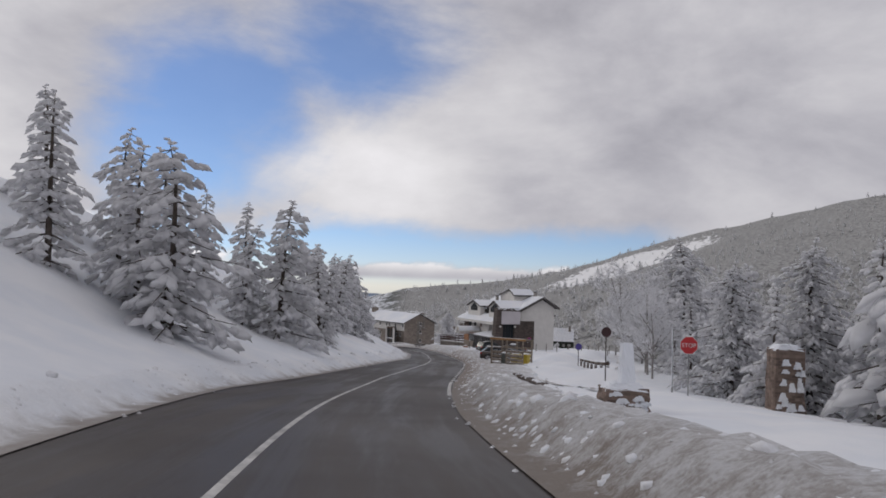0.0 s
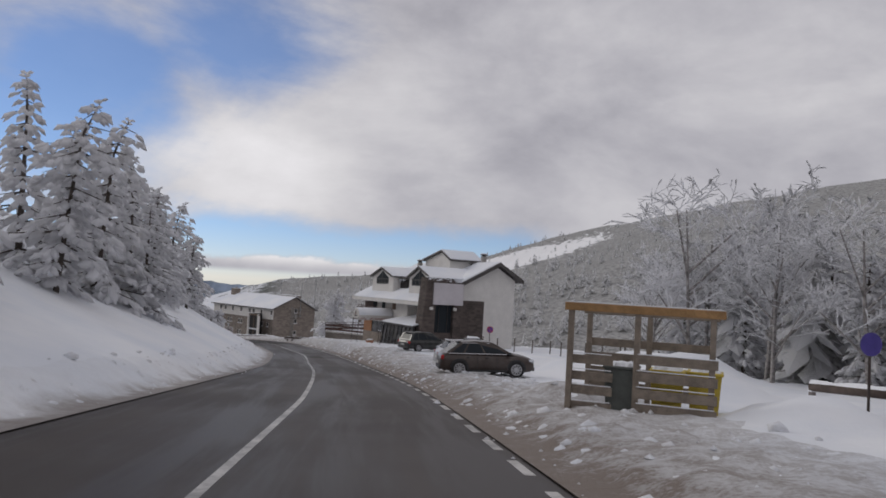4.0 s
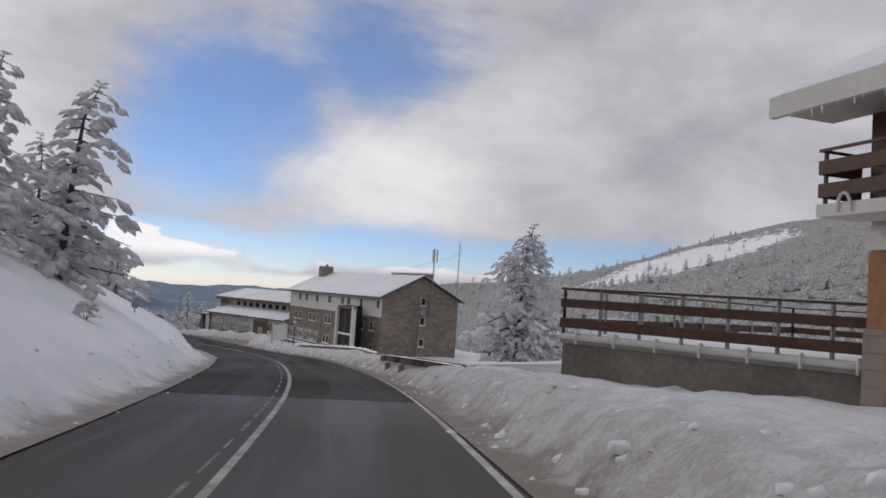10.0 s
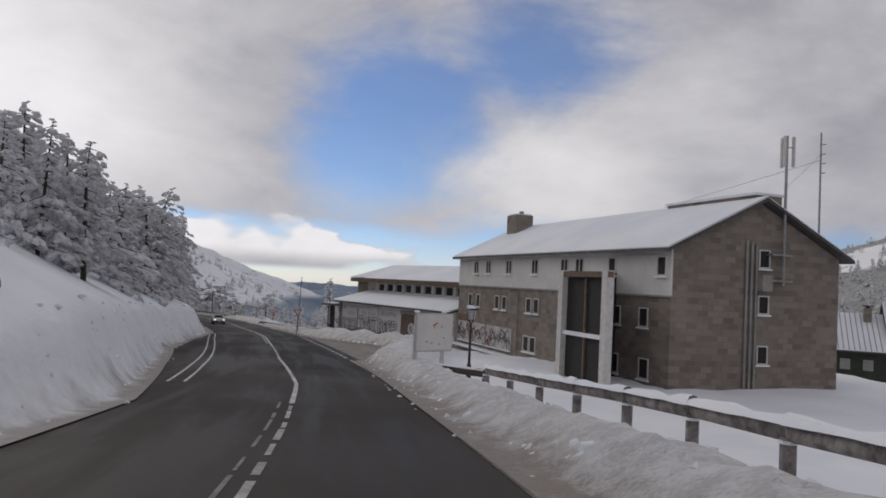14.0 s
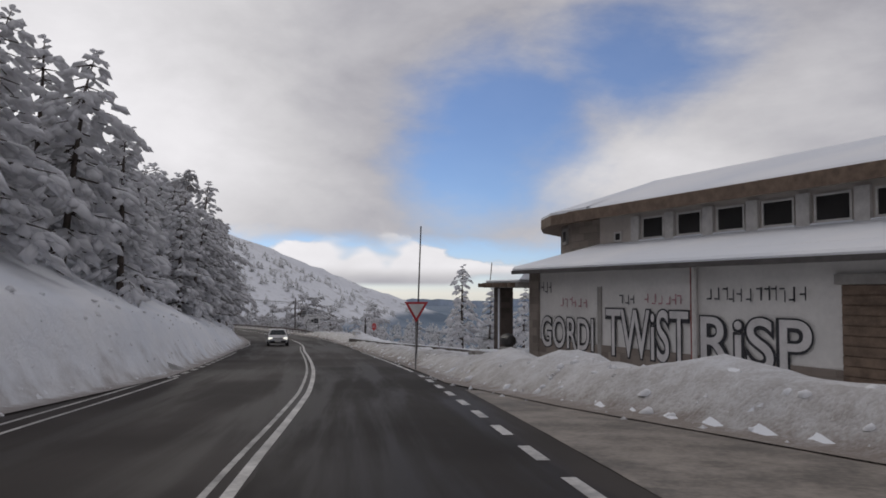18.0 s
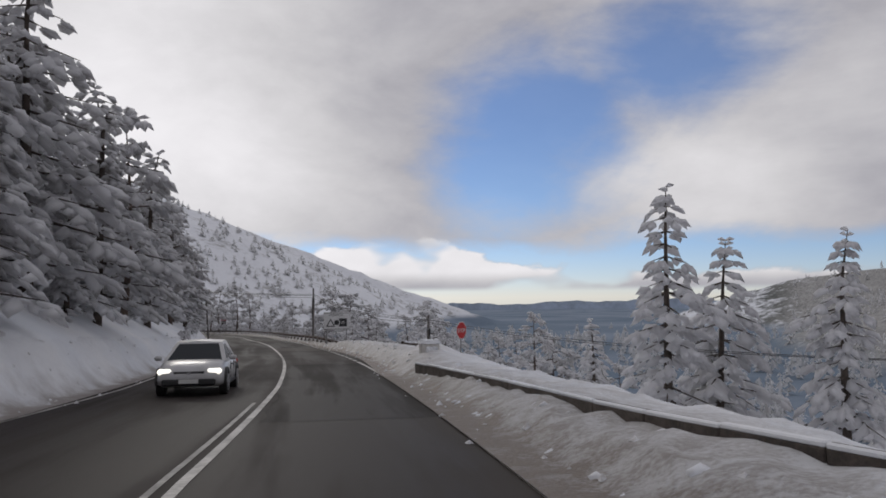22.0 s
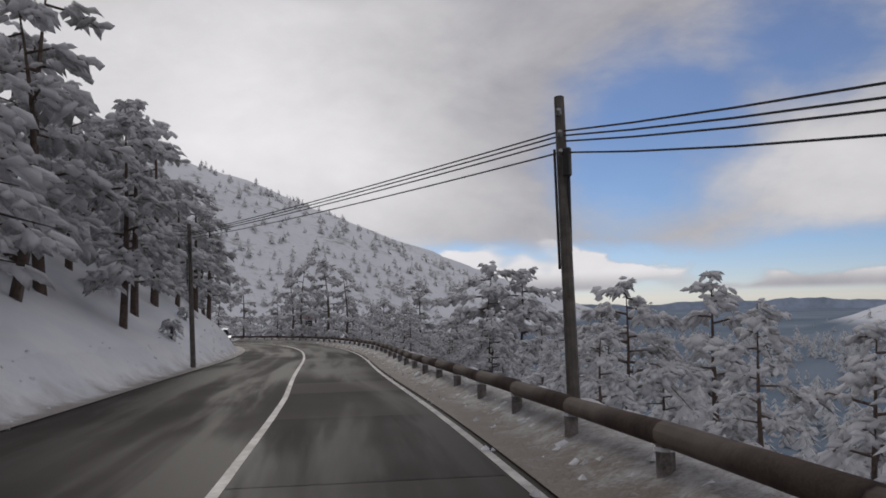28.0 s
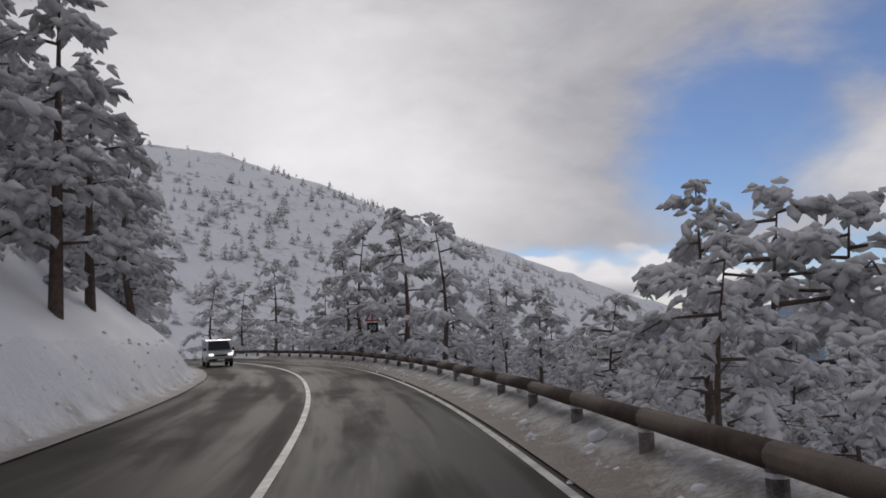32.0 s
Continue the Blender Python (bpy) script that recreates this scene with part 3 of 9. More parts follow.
road = ribbon("road", S_NEAR, lambda s: np.linspace(-along(s, LEFT) - 0.6, along(s, RIGHT) + 0.6, 13), lambda s, o, zr: zr + 0.0 * o, M_ROAD)
tagged(road, "wet dark asphalt mountain road with slush streaks", "road", kind="structure")


def stripe(s0, s1, o_of, width, mat=M_LINE, name="road_marking", step=1.5):
    ss = np.linspace(s0, s1, max(2, int((s1 - s0) / step) + 1))
    ob = ribbon(name, ss, lambda s: [o_of(s) - width / 2, o_of(s) + width / 2], lambda s, o, zr: zr + 0.008, mat, False)
    ob.parent = road
    return ob


CENTRE = [(-40, -1.75), (7, -1.75), (34, -1.88), (45, -1.95), (73, -1.28), (96, -1.3), (104, -1.35), (110, -1.12), (116, -0.92), (122, -0.97), (130, -1.28), (140, -1.28), (152, -1.15), (178, -1.1), (186, -0.85), (196, -0.6), (206, -0.55), (214, -0.9), (222, -1.25), (245, -1.32), (255, -1.2), (265, -1.3), (290, -1.7), (305, -1.4), (340, -1.4), (362, -1.38), (371, -1.25), (385, -1.35), (397, -1.45), (500, -1.5)]
EDGE = [(-40, 2.2), (40, 2.2), (75, 2.5), (96, 2.3), (115, 2.05), (128, 1.95), (152, 2.25), (176, 2.35), (210, 2.55), (245, 2.35), (262, 2.5), (282, 2.15), (300, 2.2), (335, 2.2), (360, 2.0), (500, 2.0)]
LEDGE = [(205, -4.4), (215, -4.9), (249, -6.2), (290, -6.6), (306, -5.9), (345, -6.4), (365, -6.3), (500, -5.7)]


def centre(s):
    return along(s, CENTRE)


def edge_line(s):
    return along(s, EDGE)


def left_line(s):
    return along(s, LEDGE)


stripe(-38, 84, centre, 0.14)
for a in np.arange(84, 110, 2.1):
    stripe(a, a + 1.3, centre, 0.14)
stripe(110, 140, centre, 0.13)
stripe(100, 140, lambda s: centre(s) - 0.2, 0.07, M_LINE_FAINT)
stripe(140, 176, centre, 0.12, M_LINE_OLD)
rng_line = random.Random(12)
for a in np.arange(140, 200, 1.9):
    stripe(a, a + rng_line.uniform(0.9, 1.9), lambda s: centre(s) - 0.28, rng_line.uniform(0.04, 0.08), M_LINE_FAINT)
for a in np.arange(176, 200, 1.5):
    stripe(a, a + rng_line.uniform(0.8, 1.5), centre, rng_line.uniform(0.08, 0.12), M_LINE_OLD)
stripe(200, 223, centre, 0.13)
for a in np.arange(223, 238, 2.2):
    stripe(a, a + 1.3, centre, 0.14)
stripe(238, 322, centre, 0.14)
stripe(240, 300, lambda s: centre(s) - 0.25, 0.09, M_LINE_OLD)
for a in np.arange(322, 330, 2.2):
    stripe(a, a + 1.3, centre, 0.14)
stripe(330, 480, centre, 0.14)
stripe(30, 42, edge_line, 0.16)
for a in np.arange(42, 112, 2.3):
    stripe(a, a + 1.25, edge_line, 0.16)
stripe(113, 222, edge_line, 0.13)
for a in np.arange(224, 262, 2.3):
    stripe(a, a + 1.2, edge_line, 0.18)
stripe(264, 318, edge_line, 0.13)
for a in np.arange(318, 342, 2.2):
    stripe(a, a + 1.25, edge_line, 0.18)
stripe(343, 480, edge_line, 0.13)
stripe(206, 262, left_line, 0.10)
stripe(206, 262, lambda s: left_line(s) + 0.5, 0.10)
for a in np.arange(262, 288, 2.2):
    stripe(a, a + 1.2, lambda s: left_line(s) + 0.3, 0.2)
stripe(280, 480, lambda s: left_line(s) - 0.15, 0.12)


def far_ground():
    ang = np.radians(np.arange(0, 360, 1.25))
    rad = np.concatenate([np.linspace(20, 500, 60), np.linspace(512, 1280, 64), np.geomspace(1320, 4700, 20)])
    A, R = np.meshgrid(ang, rad)
    x, y = -60 - np.sin(A) * R, 230 + np.cos(A) * R
    z, _, _ = far_height(x.ravel(), y.ravel())
    n = len(ang)
    v = np.stack([x.ravel(), y.ravel(), z], 1)
    f = [(i * n + j, i * n + (j + 1) % n, (i + 1) * n + (j + 1) % n, (i + 1) * n + j) for i in range(len(rad) - 1) for j in range(n)]
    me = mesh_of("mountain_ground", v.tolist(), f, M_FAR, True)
    return tagged(new("mountain_ground", me), "snowy mountainsides, rocky ridges and the plain below", "mountain", kind="structure")


def far_build(nt, bs):
    p = pos(nt)
    s = nt.nodes.new("ShaderNodeSeparateXYZ")
    lk(nt, p, s.inputs[0])
    a, b = noise_of(nt, p, 0.03, 6, 0.65), noise_of(nt, p, 0.16, 5, 0.6)
    # woods cover the eastern slope but for open snow, whitened as if sunlit
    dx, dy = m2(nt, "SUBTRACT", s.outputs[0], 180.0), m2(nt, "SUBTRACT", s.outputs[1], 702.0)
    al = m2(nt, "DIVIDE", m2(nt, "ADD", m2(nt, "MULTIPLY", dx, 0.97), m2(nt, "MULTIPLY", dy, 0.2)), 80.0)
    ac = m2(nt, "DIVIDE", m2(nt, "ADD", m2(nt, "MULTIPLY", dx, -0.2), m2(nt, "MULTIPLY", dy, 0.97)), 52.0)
    sunlit_snow = ramp(nt, m2(nt, "ADD", m2(nt, "ADD", m2(nt, "MULTIPLY", al, al), m2(nt, "MULTIPLY", ac, ac)), m2(nt, "MULTIPLY", m2(nt, "SUBTRACT", b, 0.5), 2.6)), 1.2, 0.7)
    woods = m2(nt, "MULTIPLY", m2(nt, "MULTIPLY", ramp(nt, s.outputs[0], -150.0, 20.0), 0.30), m2(nt, "SUBTRACT", 1.0, m2(nt, "MULTIPLY", sunlit_snow, 1.8)))
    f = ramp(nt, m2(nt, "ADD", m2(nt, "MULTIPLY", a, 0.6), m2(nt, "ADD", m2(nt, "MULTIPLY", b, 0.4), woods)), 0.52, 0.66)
    scrub = mixc(nt, ramp(nt, noise_of(nt, p, 0.45, 4, 0.6), 0.3, 0.7), (0.21, 0.21, 0.205), (0.47, 0.465, 0.455))
    spur = m2(nt, "MULTIPLY", ramp(nt, s.outputs[1], 930.0, 1040.0), m2(nt, "MULTIPLY", ramp(nt, s.outputs[0], -420.0, -260.0), ramp(nt, s.outputs[0], -40.0, -85.0)))
    scrub = mixc(nt, spur, scrub, mixc(nt, ramp(nt, noise_of(nt, p, 0.30, 4, 0.7), 0.35, 0.65), (0.05, 0.058, 0.052), (0.17, 0.18, 0.17)))
    # the patch's whiter snow paints in a spot of sunlight
    col = mixc(nt, f, mixc(nt, sunlit_snow, (0.78, 0.80, 0.84), (0.93, 0.93, 0.93)), scrub)
    # below the snow line the plain lies bare, distance haze mixed into its blue
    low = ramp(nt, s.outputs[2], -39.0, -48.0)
    hazy_plain_c = mixc(nt, ramp(nt, noise_of(nt, p, 0.004, 5), 0.35, 0.65), (0.14, 0.19, 0.25), (0.24, 0.29, 0.36))
    lk(nt, mixc(nt, low, col, hazy_plain_c), bs.inputs["Base Color"])
    bs.inputs["Roughness"].default_value = 0.9
    bs.inputs["Specular IOR Level"].default_value = 0.1
    bump(nt, bs, b, 0.8, 1.5)


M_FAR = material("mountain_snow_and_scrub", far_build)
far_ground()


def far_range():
    """Hills on the horizon, distance haze put into their blue colour."""
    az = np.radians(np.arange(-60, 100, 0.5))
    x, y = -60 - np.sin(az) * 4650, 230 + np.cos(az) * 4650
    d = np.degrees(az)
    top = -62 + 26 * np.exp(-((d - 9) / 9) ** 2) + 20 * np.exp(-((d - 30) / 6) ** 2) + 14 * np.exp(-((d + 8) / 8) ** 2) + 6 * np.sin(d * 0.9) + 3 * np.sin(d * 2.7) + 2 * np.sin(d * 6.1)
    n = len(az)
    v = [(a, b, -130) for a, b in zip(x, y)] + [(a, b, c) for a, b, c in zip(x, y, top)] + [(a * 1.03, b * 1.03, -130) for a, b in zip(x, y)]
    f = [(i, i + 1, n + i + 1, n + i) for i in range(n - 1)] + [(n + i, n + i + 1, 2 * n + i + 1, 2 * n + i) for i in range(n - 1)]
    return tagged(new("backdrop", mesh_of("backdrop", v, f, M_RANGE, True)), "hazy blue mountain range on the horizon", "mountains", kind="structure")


# pale blue base colour carries the haze of distance
M_RANGE = plain("haze_blue_hills", (0.36, 0.43, 0.54), 0.95, 0, 0.25, 0.004, 0, 0.1)
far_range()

# ---- building materials ----
M_WHITE = plain("white_render", (0.66, 0.64, 0.61), 0.85, 0, 0.09, 0.8, 0.004)
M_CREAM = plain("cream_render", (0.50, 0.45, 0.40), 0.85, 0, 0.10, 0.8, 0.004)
M_DARKWALL = plain("dark_grey_render", (0.13, 0.125, 0.12), 0.9, 0, 0.2, 0.7, 0.004)
M_SLATE = plain("dark_roof_edge", (0.075, 0.068, 0.065), 0.7, 0, 0.3, 3.0, 0.01)
M_WOOD = plain("brown_timber", (0.16, 0.085, 0.05), 0.65, 0, 0.3, 5.0, 0.006)
M_ORANGE = plain("orange_timber", (0.30, 0.13, 0.05), 0.6, 0, 0.25, 4.0, 0.004)
M_TIMBERDARK = plain("dark_red_brown_timber", (0.075, 0.035, 0.024), 0.6, 0, 0.35, 5.0, 0.006)
M_OLDWOOD = plain("weathered_planks", (0.15, 0.105, 0.075), 0.85, 0, 0.35, 4.0, 0.01)
# near-black colour stands in for the unlit depth of openings and gaps
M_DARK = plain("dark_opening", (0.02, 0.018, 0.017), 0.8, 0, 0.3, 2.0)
M_BLACK = plain("black_frame", (0.03, 0.028, 0.027), 0.5, 0, 0.2, 4.0)
M_FRAMEW = plain("white_window_frame", (0.60, 0.58, 0.55), 0.6, 0, 0.15, 4.0)
M_GREY = plain("grey_concrete", (0.30, 0.285, 0.265), 0.9, 0, 0.2, 1.0, 0.006)
M_GREEN = plain("dark_green_cladding", (0.035, 0.04, 0.03), 0.85, 0, 0.3, 1.0, 0.004)
M_STEEL = plain("galvanised_steel", (0.34, 0.34, 0.34), 0.5, 0.7, 0.2, 4.0)
M_SIGNP = plain("pale_sign_panel", (0.52, 0.49, 0.51), 0.7, 0, 0.08, 1.0)
M_INK = plain("black_spray_paint", (0.025, 0.025, 0.03), 0.7, 0, 0.2, 2.0)
M_PINK = plain("faded_pink_spray", (0.42, 0.22, 0.24), 0.8, 0, 0.2, 2.0)
M_REDINK = plain("dark_red_lettering", (0.25, 0.06, 0.05), 0.6, 0, 0.15, 2.0)
M_MURAL = plain("grimy_painted_panel", (0.44, 0.42, 0.40), 0.85, 0, 0.40, 1.6, 0.004)
M_RUSTROD = plain("rusty_iron", (0.10, 0.06, 0.045), 0.8, 0.3, 0.3, 6.0)
M_SILVER = plain("pale_spray_fill", (0.58, 0.56, 0.55), 0.8, 0, 0.12, 2.0)


def stone_build(nt, bs, c0=(0.17, 0.14, 0.12), c1=(0.31, 0.265, 0.225), scale=1.0):
    """Squared rubble in courses."""
    co = obj_co(nt)
    mp = nt.nodes.new("ShaderNodeMapping")
    mp.inputs["Rotation"].default_value = (radians(90), 0, 0)
    lk(nt, co, mp.inputs[0])
    sep = nt.nodes.new("ShaderNodeSeparateXYZ")
    lk(nt, co, sep.inputs[0])
    cmb = nt.nodes.new("ShaderNodeCombineXYZ")
    lk(nt, m2(nt, "ADD", sep.outputs[0], sep.outputs[1]), cmb.inputs[0])
    lk(nt, sep.outputs[2], cmb.inputs[1])
    br = nt.nodes.new("ShaderNodeTexBrick")
    lk(nt, cmb.outputs[0], br.inputs["Vector"])
    br.inputs["Scale"].default_value = scale
    br.inputs["Brick Width"].default_value, br.inputs["Row Height"].default_value = 0.62, 0.30
    br.inputs["Mortar Size"].default_value, br.inputs["Mortar Smooth"].default_value = 0.018, 0.5
    br.inputs["Color1"].default_value, br.inputs["Color2"].default_value = (*c0, 1), (*c1, 1)
    br.inputs["Mortar"].default_value = (*(0.77 * c for c in c1), 1)
    n = noise_of(nt, co, 6.0, 5)
    big = noise_of(nt, co, 0.5, 4)
    col = mixc(nt, m2(nt, "MULTIPLY", n, 0.5), br.outputs[0], tuple(0.76 * c for c in c0))
    lk(nt, mixc(nt, m2(nt, "MULTIPLY", ramp(nt, big, 0.4, 0.7), 0.4), col, c1), bs.inputs["Base Color"])
    bs.inputs["Roughness"].default_value = 0.92
    bump(nt, bs, m2(nt, "ADD", m2(nt, "MULTIPLY", br.outputs["Fac"], -1.0), m2(nt, "MULTIPLY", n, 0.6)), 0.6, 0.03)


M_STONE = material("coursed_brown_stone", stone_build)
M_TOWER = material("dark_rough_rubble", lambda nt, bs: stone_build(nt, bs, (0.060, 0.048, 0.043), (0.135, 0.108, 0.096), 1.35))


def glass_build(nt, bs):
    bs.inputs["Base Color"].default_value = (0.03, 0.035, 0.04, 1)
    bs.inputs["Roughness"].default_value = 0.12
    bs.inputs["Specular IOR Level"].default_value = 0.3
    bs.inputs["IOR"].default_value = 1.22


M_GLASS = material("dark_window_glass", glass_build)


def room_glass_build(nt, bs):
    a = noise_of(nt, obj_co(nt), 1.2, 3)
    lk(nt, mixc(nt, ramp(nt, a, 0.35, 0.65), (0.03, 0.032, 0.035), (0.10, 0.098, 0.095)), bs.inputs["Base Color"])
    bs.inputs["Roughness"].default_value = 0.10
    bs.inputs["IOR"].default_value = 1.5


M_GLASSROOM = material("reflecting_room_glass", room_glass_build)


def frame_of(x, y, phi, z=0.0):
    """u along the wall, v away from the road, both level."""
    c, s = math.cos(radians(phi)), math.sin(radians(phi))
    return Matrix(((-s, c, 0, x), (c, s, 0, y), (0, 0, 1, z), (0, 0, 0, 1)))


def span(u0, u1, v0, v1, z0, z1, bev=0.0):
    return box(((u0 + u1) / 2, (v0 + v1) / 2, (z0 + z1) / 2), (abs(u1 - u0), abs(v1 - v0), abs(z1 - z0)), bev)


def add_span(bm, u0, u1, v0, v1, z0, z1):
    return add_box(bm, ((u0 + u1) / 2, (v0 + v1) / 2, (z0 + z1) / 2), (abs(u1 - u0), abs(v1 - v0), abs(z1 - z0)))


def window(ob, u, z, w, h, v=0.0, frame_mat=None, bars=1, sill=True, glass=None, face="v", depth=0.05):
    """A window on the wall v = const (face v) or u = const (face u), with frame, pane and sill."""
    fm = frame_mat or M_BLACK
    bm = bmesh.new()
    t = 0.07

    def put(b, a0, a1, d0, d1, z0, z1):
        if face == "v":
            add_span(b, a0, a1, v + d0, v + d1, z0, z1)
        else:
            add_span(b, v + d0, v + d1, a0, a1, z0, z1)
    for a0, a1, z0, z1 in ((u - w / 2, u - w / 2 + t, z - h / 2, z + h / 2), (u + w / 2 - t, u + w / 2, z - h / 2, z + h / 2), (u - w / 2 + t, u + w / 2 - t, z - h / 2, z - h / 2 + t), (u - w / 2 + t, u + w / 2 - t, z + h / 2 - t, z + h / 2)):
        put(bm, a0, a1, -depth, 0.06, z0, z1)
    for k in range(bars):
        c = u - w / 2 + w * (k + 1) / (bars + 1)
        put(bm, c - t / 2, c + t / 2, -depth, 0.05, z - h / 2 + t, z + h / 2 - t)
    f = part("window", bm, fm, ob)
    bm = bmesh.new()
    put(bm, u - w / 2 + t, u + w / 2 - t, -0.012, 0.04, z - h / 2 + t, z + h / 2 - t)
    p = part("pane", bm, glass or M_GLASS, f)
    if sill:
        bm = bmesh.new()
        put(bm, u - w / 2 - 0.08, u + w / 2 + 0.08, -0.13, 0.02, z - h / 2 - 0.09, z - h / 2 - 0.005)
        part("sill", bm, M_SNOW, f)
    return f


def roof_slab(ob, name, u0, u1, a, b, th, mat, snow=0.16, inset=0.12, label=""):
    """A roof plane from a to b (v, z), with its own thickness and a blanket of snow on it."""
    (va, za), (vb, zb) = a, b
    r = part(name, prism([(va, za), (vb, zb), (vb, zb + th), (va, za + th)], u0, u1), mat, ob, label)
    d = inset if vb > va else -inset
    sl = (zb - za) / (vb - va)
    s0, s1 = za + th + sl * d * 0.4, zb + th
    bm = prism([(va + d * 0.4, s0), (vb, s1), (vb, s1 + snow), (va + d * 1.6, s0 + snow + sl * d * 1.2), (va + d * 0.2, s0 + snow * 0.45)], u0 + inset, u1 - inset)
    part("roof_snow", bm, M_SNOW, r, "smooth blanket of snow")
    return r


def icicles(ob, u0, u1, v, z, n, seed, ln=0.35):
    rng = random.Random(seed)
    bm = bmesh.new()
    for i in range(n):
        u = u0 + (u1 - u0) * (i + rng.random() * 0.7) / n
        add_tube(bm, (u, v, z + 0.03), (u + rng.uniform(-0.03, 0.03), v, z - ln * rng.uniform(0.3, 1.0)), 0.035, 0.004, 5)
    return tagged(part("icicles", bm, M_ICE, ob), "row of hanging icicles", kind="stuff")


M_ICE = plain("ice", (0.70, 0.74, 0.80), 0.25, 0, 0.05, 3.0)


def letters(ob, text, m, size, mat, name="lettering", extrude=0.006, offset=0.0):
    """Writing as flat raised letters; m places the text's own x and y."""
    cu = bpy.data.curves.new(name, "FONT")
    cu.body, cu.size, cu.extrude, cu.offset = text, size, extrude, offset
    tmp = bpy.data.objects.new(name, cu)
    scene.collection.objects.link(tmp)
    dg = bpy.context.evaluated_depsgraph_get()
    me = bpy.data.meshes.new_from_object(tmp.evaluated_get(dg))
    bpy.data.objects.remove(tmp)
    me.transform(m)
    me.materials.clear()
    me.materials.append(mat)
    o = new(name, me)
    o.parent = ob
    return o


def face_v(u, v, z):
    """Text on a wall that looks towards the road: reads with falling u."""
    return Matrix(((-1, 0, 0, u), (0, 0, 1, v), (0, 1, 0, z), (0, 0, 0, 1)))


def face_u(u, v, z):
    """Text on a wall that looks back along the road: reads with rising v."""
    return Matrix(((0, 0, -1, u), (1, 0, 0, v), (0, 1, 0, z), (0, 0, 0, 1)))


# ---- hotel ----
def build_hotel():
    h = thing("hotel", "white three-storey hotel with snowy gabled roof and dormers", "hotel")
    h.matrix_world = frame_of(10.59, 128.46, 19.4)
    # walls: main body, recessed part over the glazed room, stone base
    part("main_wall", prism([(0, -9.6), (0, -3.7), (7.45, 0.30), (9.9, -1.1), (9.9, -9.6)], 6.0, 17.8), M_WHITE, h)
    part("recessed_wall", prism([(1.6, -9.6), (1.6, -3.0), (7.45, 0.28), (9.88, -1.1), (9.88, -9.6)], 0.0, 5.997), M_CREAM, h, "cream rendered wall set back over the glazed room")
    part("gable_wall", prism([(2.3, -3.52), (2.3, -2.55), (7.45, 0.26), (9.86, -1.15), (9.86, -9.6), (6.05, -9.6), (6.05, -3.52)], -0.06, -0.002), M_WHITE, h)
    part("dark_end_wall", span(-0.09, -0.004, 2.3, 6.046, -9.6, -3.524), M_TOWER, h, "dark grey rendered patch on the end wall")
    part("stone_base", span(11.3, 17.86, -0.06, 0.3, -9.6, -7.98), M_STONE, h, "brown stone base course")
    part("stone_pier", span(11.15, 11.75, -0.12, 0.3, -9.6, -6.2), M_STONE, h)
    part("stone_pier", span(8.6, 9.3, -0.12, 0.3, -9.6, -6.2), M_STONE, h)
    part("timber_panel", span(15.45, 17.8, -0.05, 0.1, -7.975, -6.65), M_ORANGE, h, "orange-brown timber panel")
    part("timber_panel", span(15.35, 17.82, -0.04, 0.1, -5.85, -4.15), M_TIMBERDARK, h)
    part("end_cladding", span(17.803, 17.86, 0.2, 7.0, -8.6, -3.6), M_WOOD, h, "brown timber cladding")
    part("floor_band", span(8.6, 17.85, -0.07, 0.1, -6.62, -6.2), M_WHITE, h)
    # roof planes with snow, dark rakes
    roof_slab(h, "roof", -0.7, 18.8, (-1.3, -4.15), (7.45, 0.42), 0.22, M_SLATE, 0.17)
    roof_slab(h, "roof", -0.7, 18.2, (10.6, -1.35), (7.45, 0.42), 0.22, M_SLATE, 0.17)
    roof_slab(h, "lower_roof", 2.5, 15.0, (11.6, -2.75), (9.6, -1.75), 0.2, M_SLATE, 0.15)
    for (va, za), (vb, zb) in (((-1.3, -4.25), (7.45, 0.32)), ((10.6, -1.45), (7.45, 0.32))):
        part("rake_board", prism([(va, za), (vb, zb), (vb, zb + 0.42), (va, za + 0.42)], -0.76, -0.70), M_SLATE, h, "dark rake board")
    part("eave_board", span(-0.7, 18.8, -1.42, -1.30, -4.28, -3.90), M_WHITE, h, "white eave board edged with frost")
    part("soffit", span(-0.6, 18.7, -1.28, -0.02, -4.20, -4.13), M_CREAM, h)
    icicles(h, 0, 18.7, -1.38, -4.22, 64, 3, 0.22)
    # dormers
    for k, (u0, u1, up, v0, ze, zp, vb) in enumerate(((10.1, 16.0, 13.1, 0.0, -1.35, -0.45, 5.5), (0.7, 5.9, 3.4, 0.0, -1.40, -0.35, 5.6))):
        d = part("dormer", prism([(u0, -3.6), (u0, ze), (up, zp), (u1, ze), (u1, -3.6)], v0, vb, "v"), M_WHITE, h)
        for ua, ub in ((u0 - 0.25, up), (u1 + 0.25, up)):
            sl = (zp - ze) / abs(up - (u0 if ua < up else u1))
            za = ze - 0.25 * sl
            part("dormer_roof", prism([(ua, za), (ub, zp), (ub, zp + 0.16), (ua, za + 0.16)], v0 - 0.35, vb, "v"), M_SLATE, d)
            part("dormer_snow", prism([(ua, za + 0.163), (ub, zp + 0.163), (ub, zp + 0.27), (ua + (0.06 if ua < ub else -0.06), za + 0.24)], v0 - 0.22, vb, "v"), M_SNOW, d)
        w0, w1, zb = (u0 + 1.35, u1 - 1.35, -2.15) if k == 0 else (u0 + 0.9, u1 - 0.75, -2.2)
        g = part("dormer_window", prism([(w0, zb), (w0, ze - 0.12), (up, zp - 0.25), (w1, ze - 0.12), (w1, zb)], v0 - 0.02, v0 + 0.05, "v"), M_GLASS, d, "dark glazed dormer window")
        bm = bmesh.new()
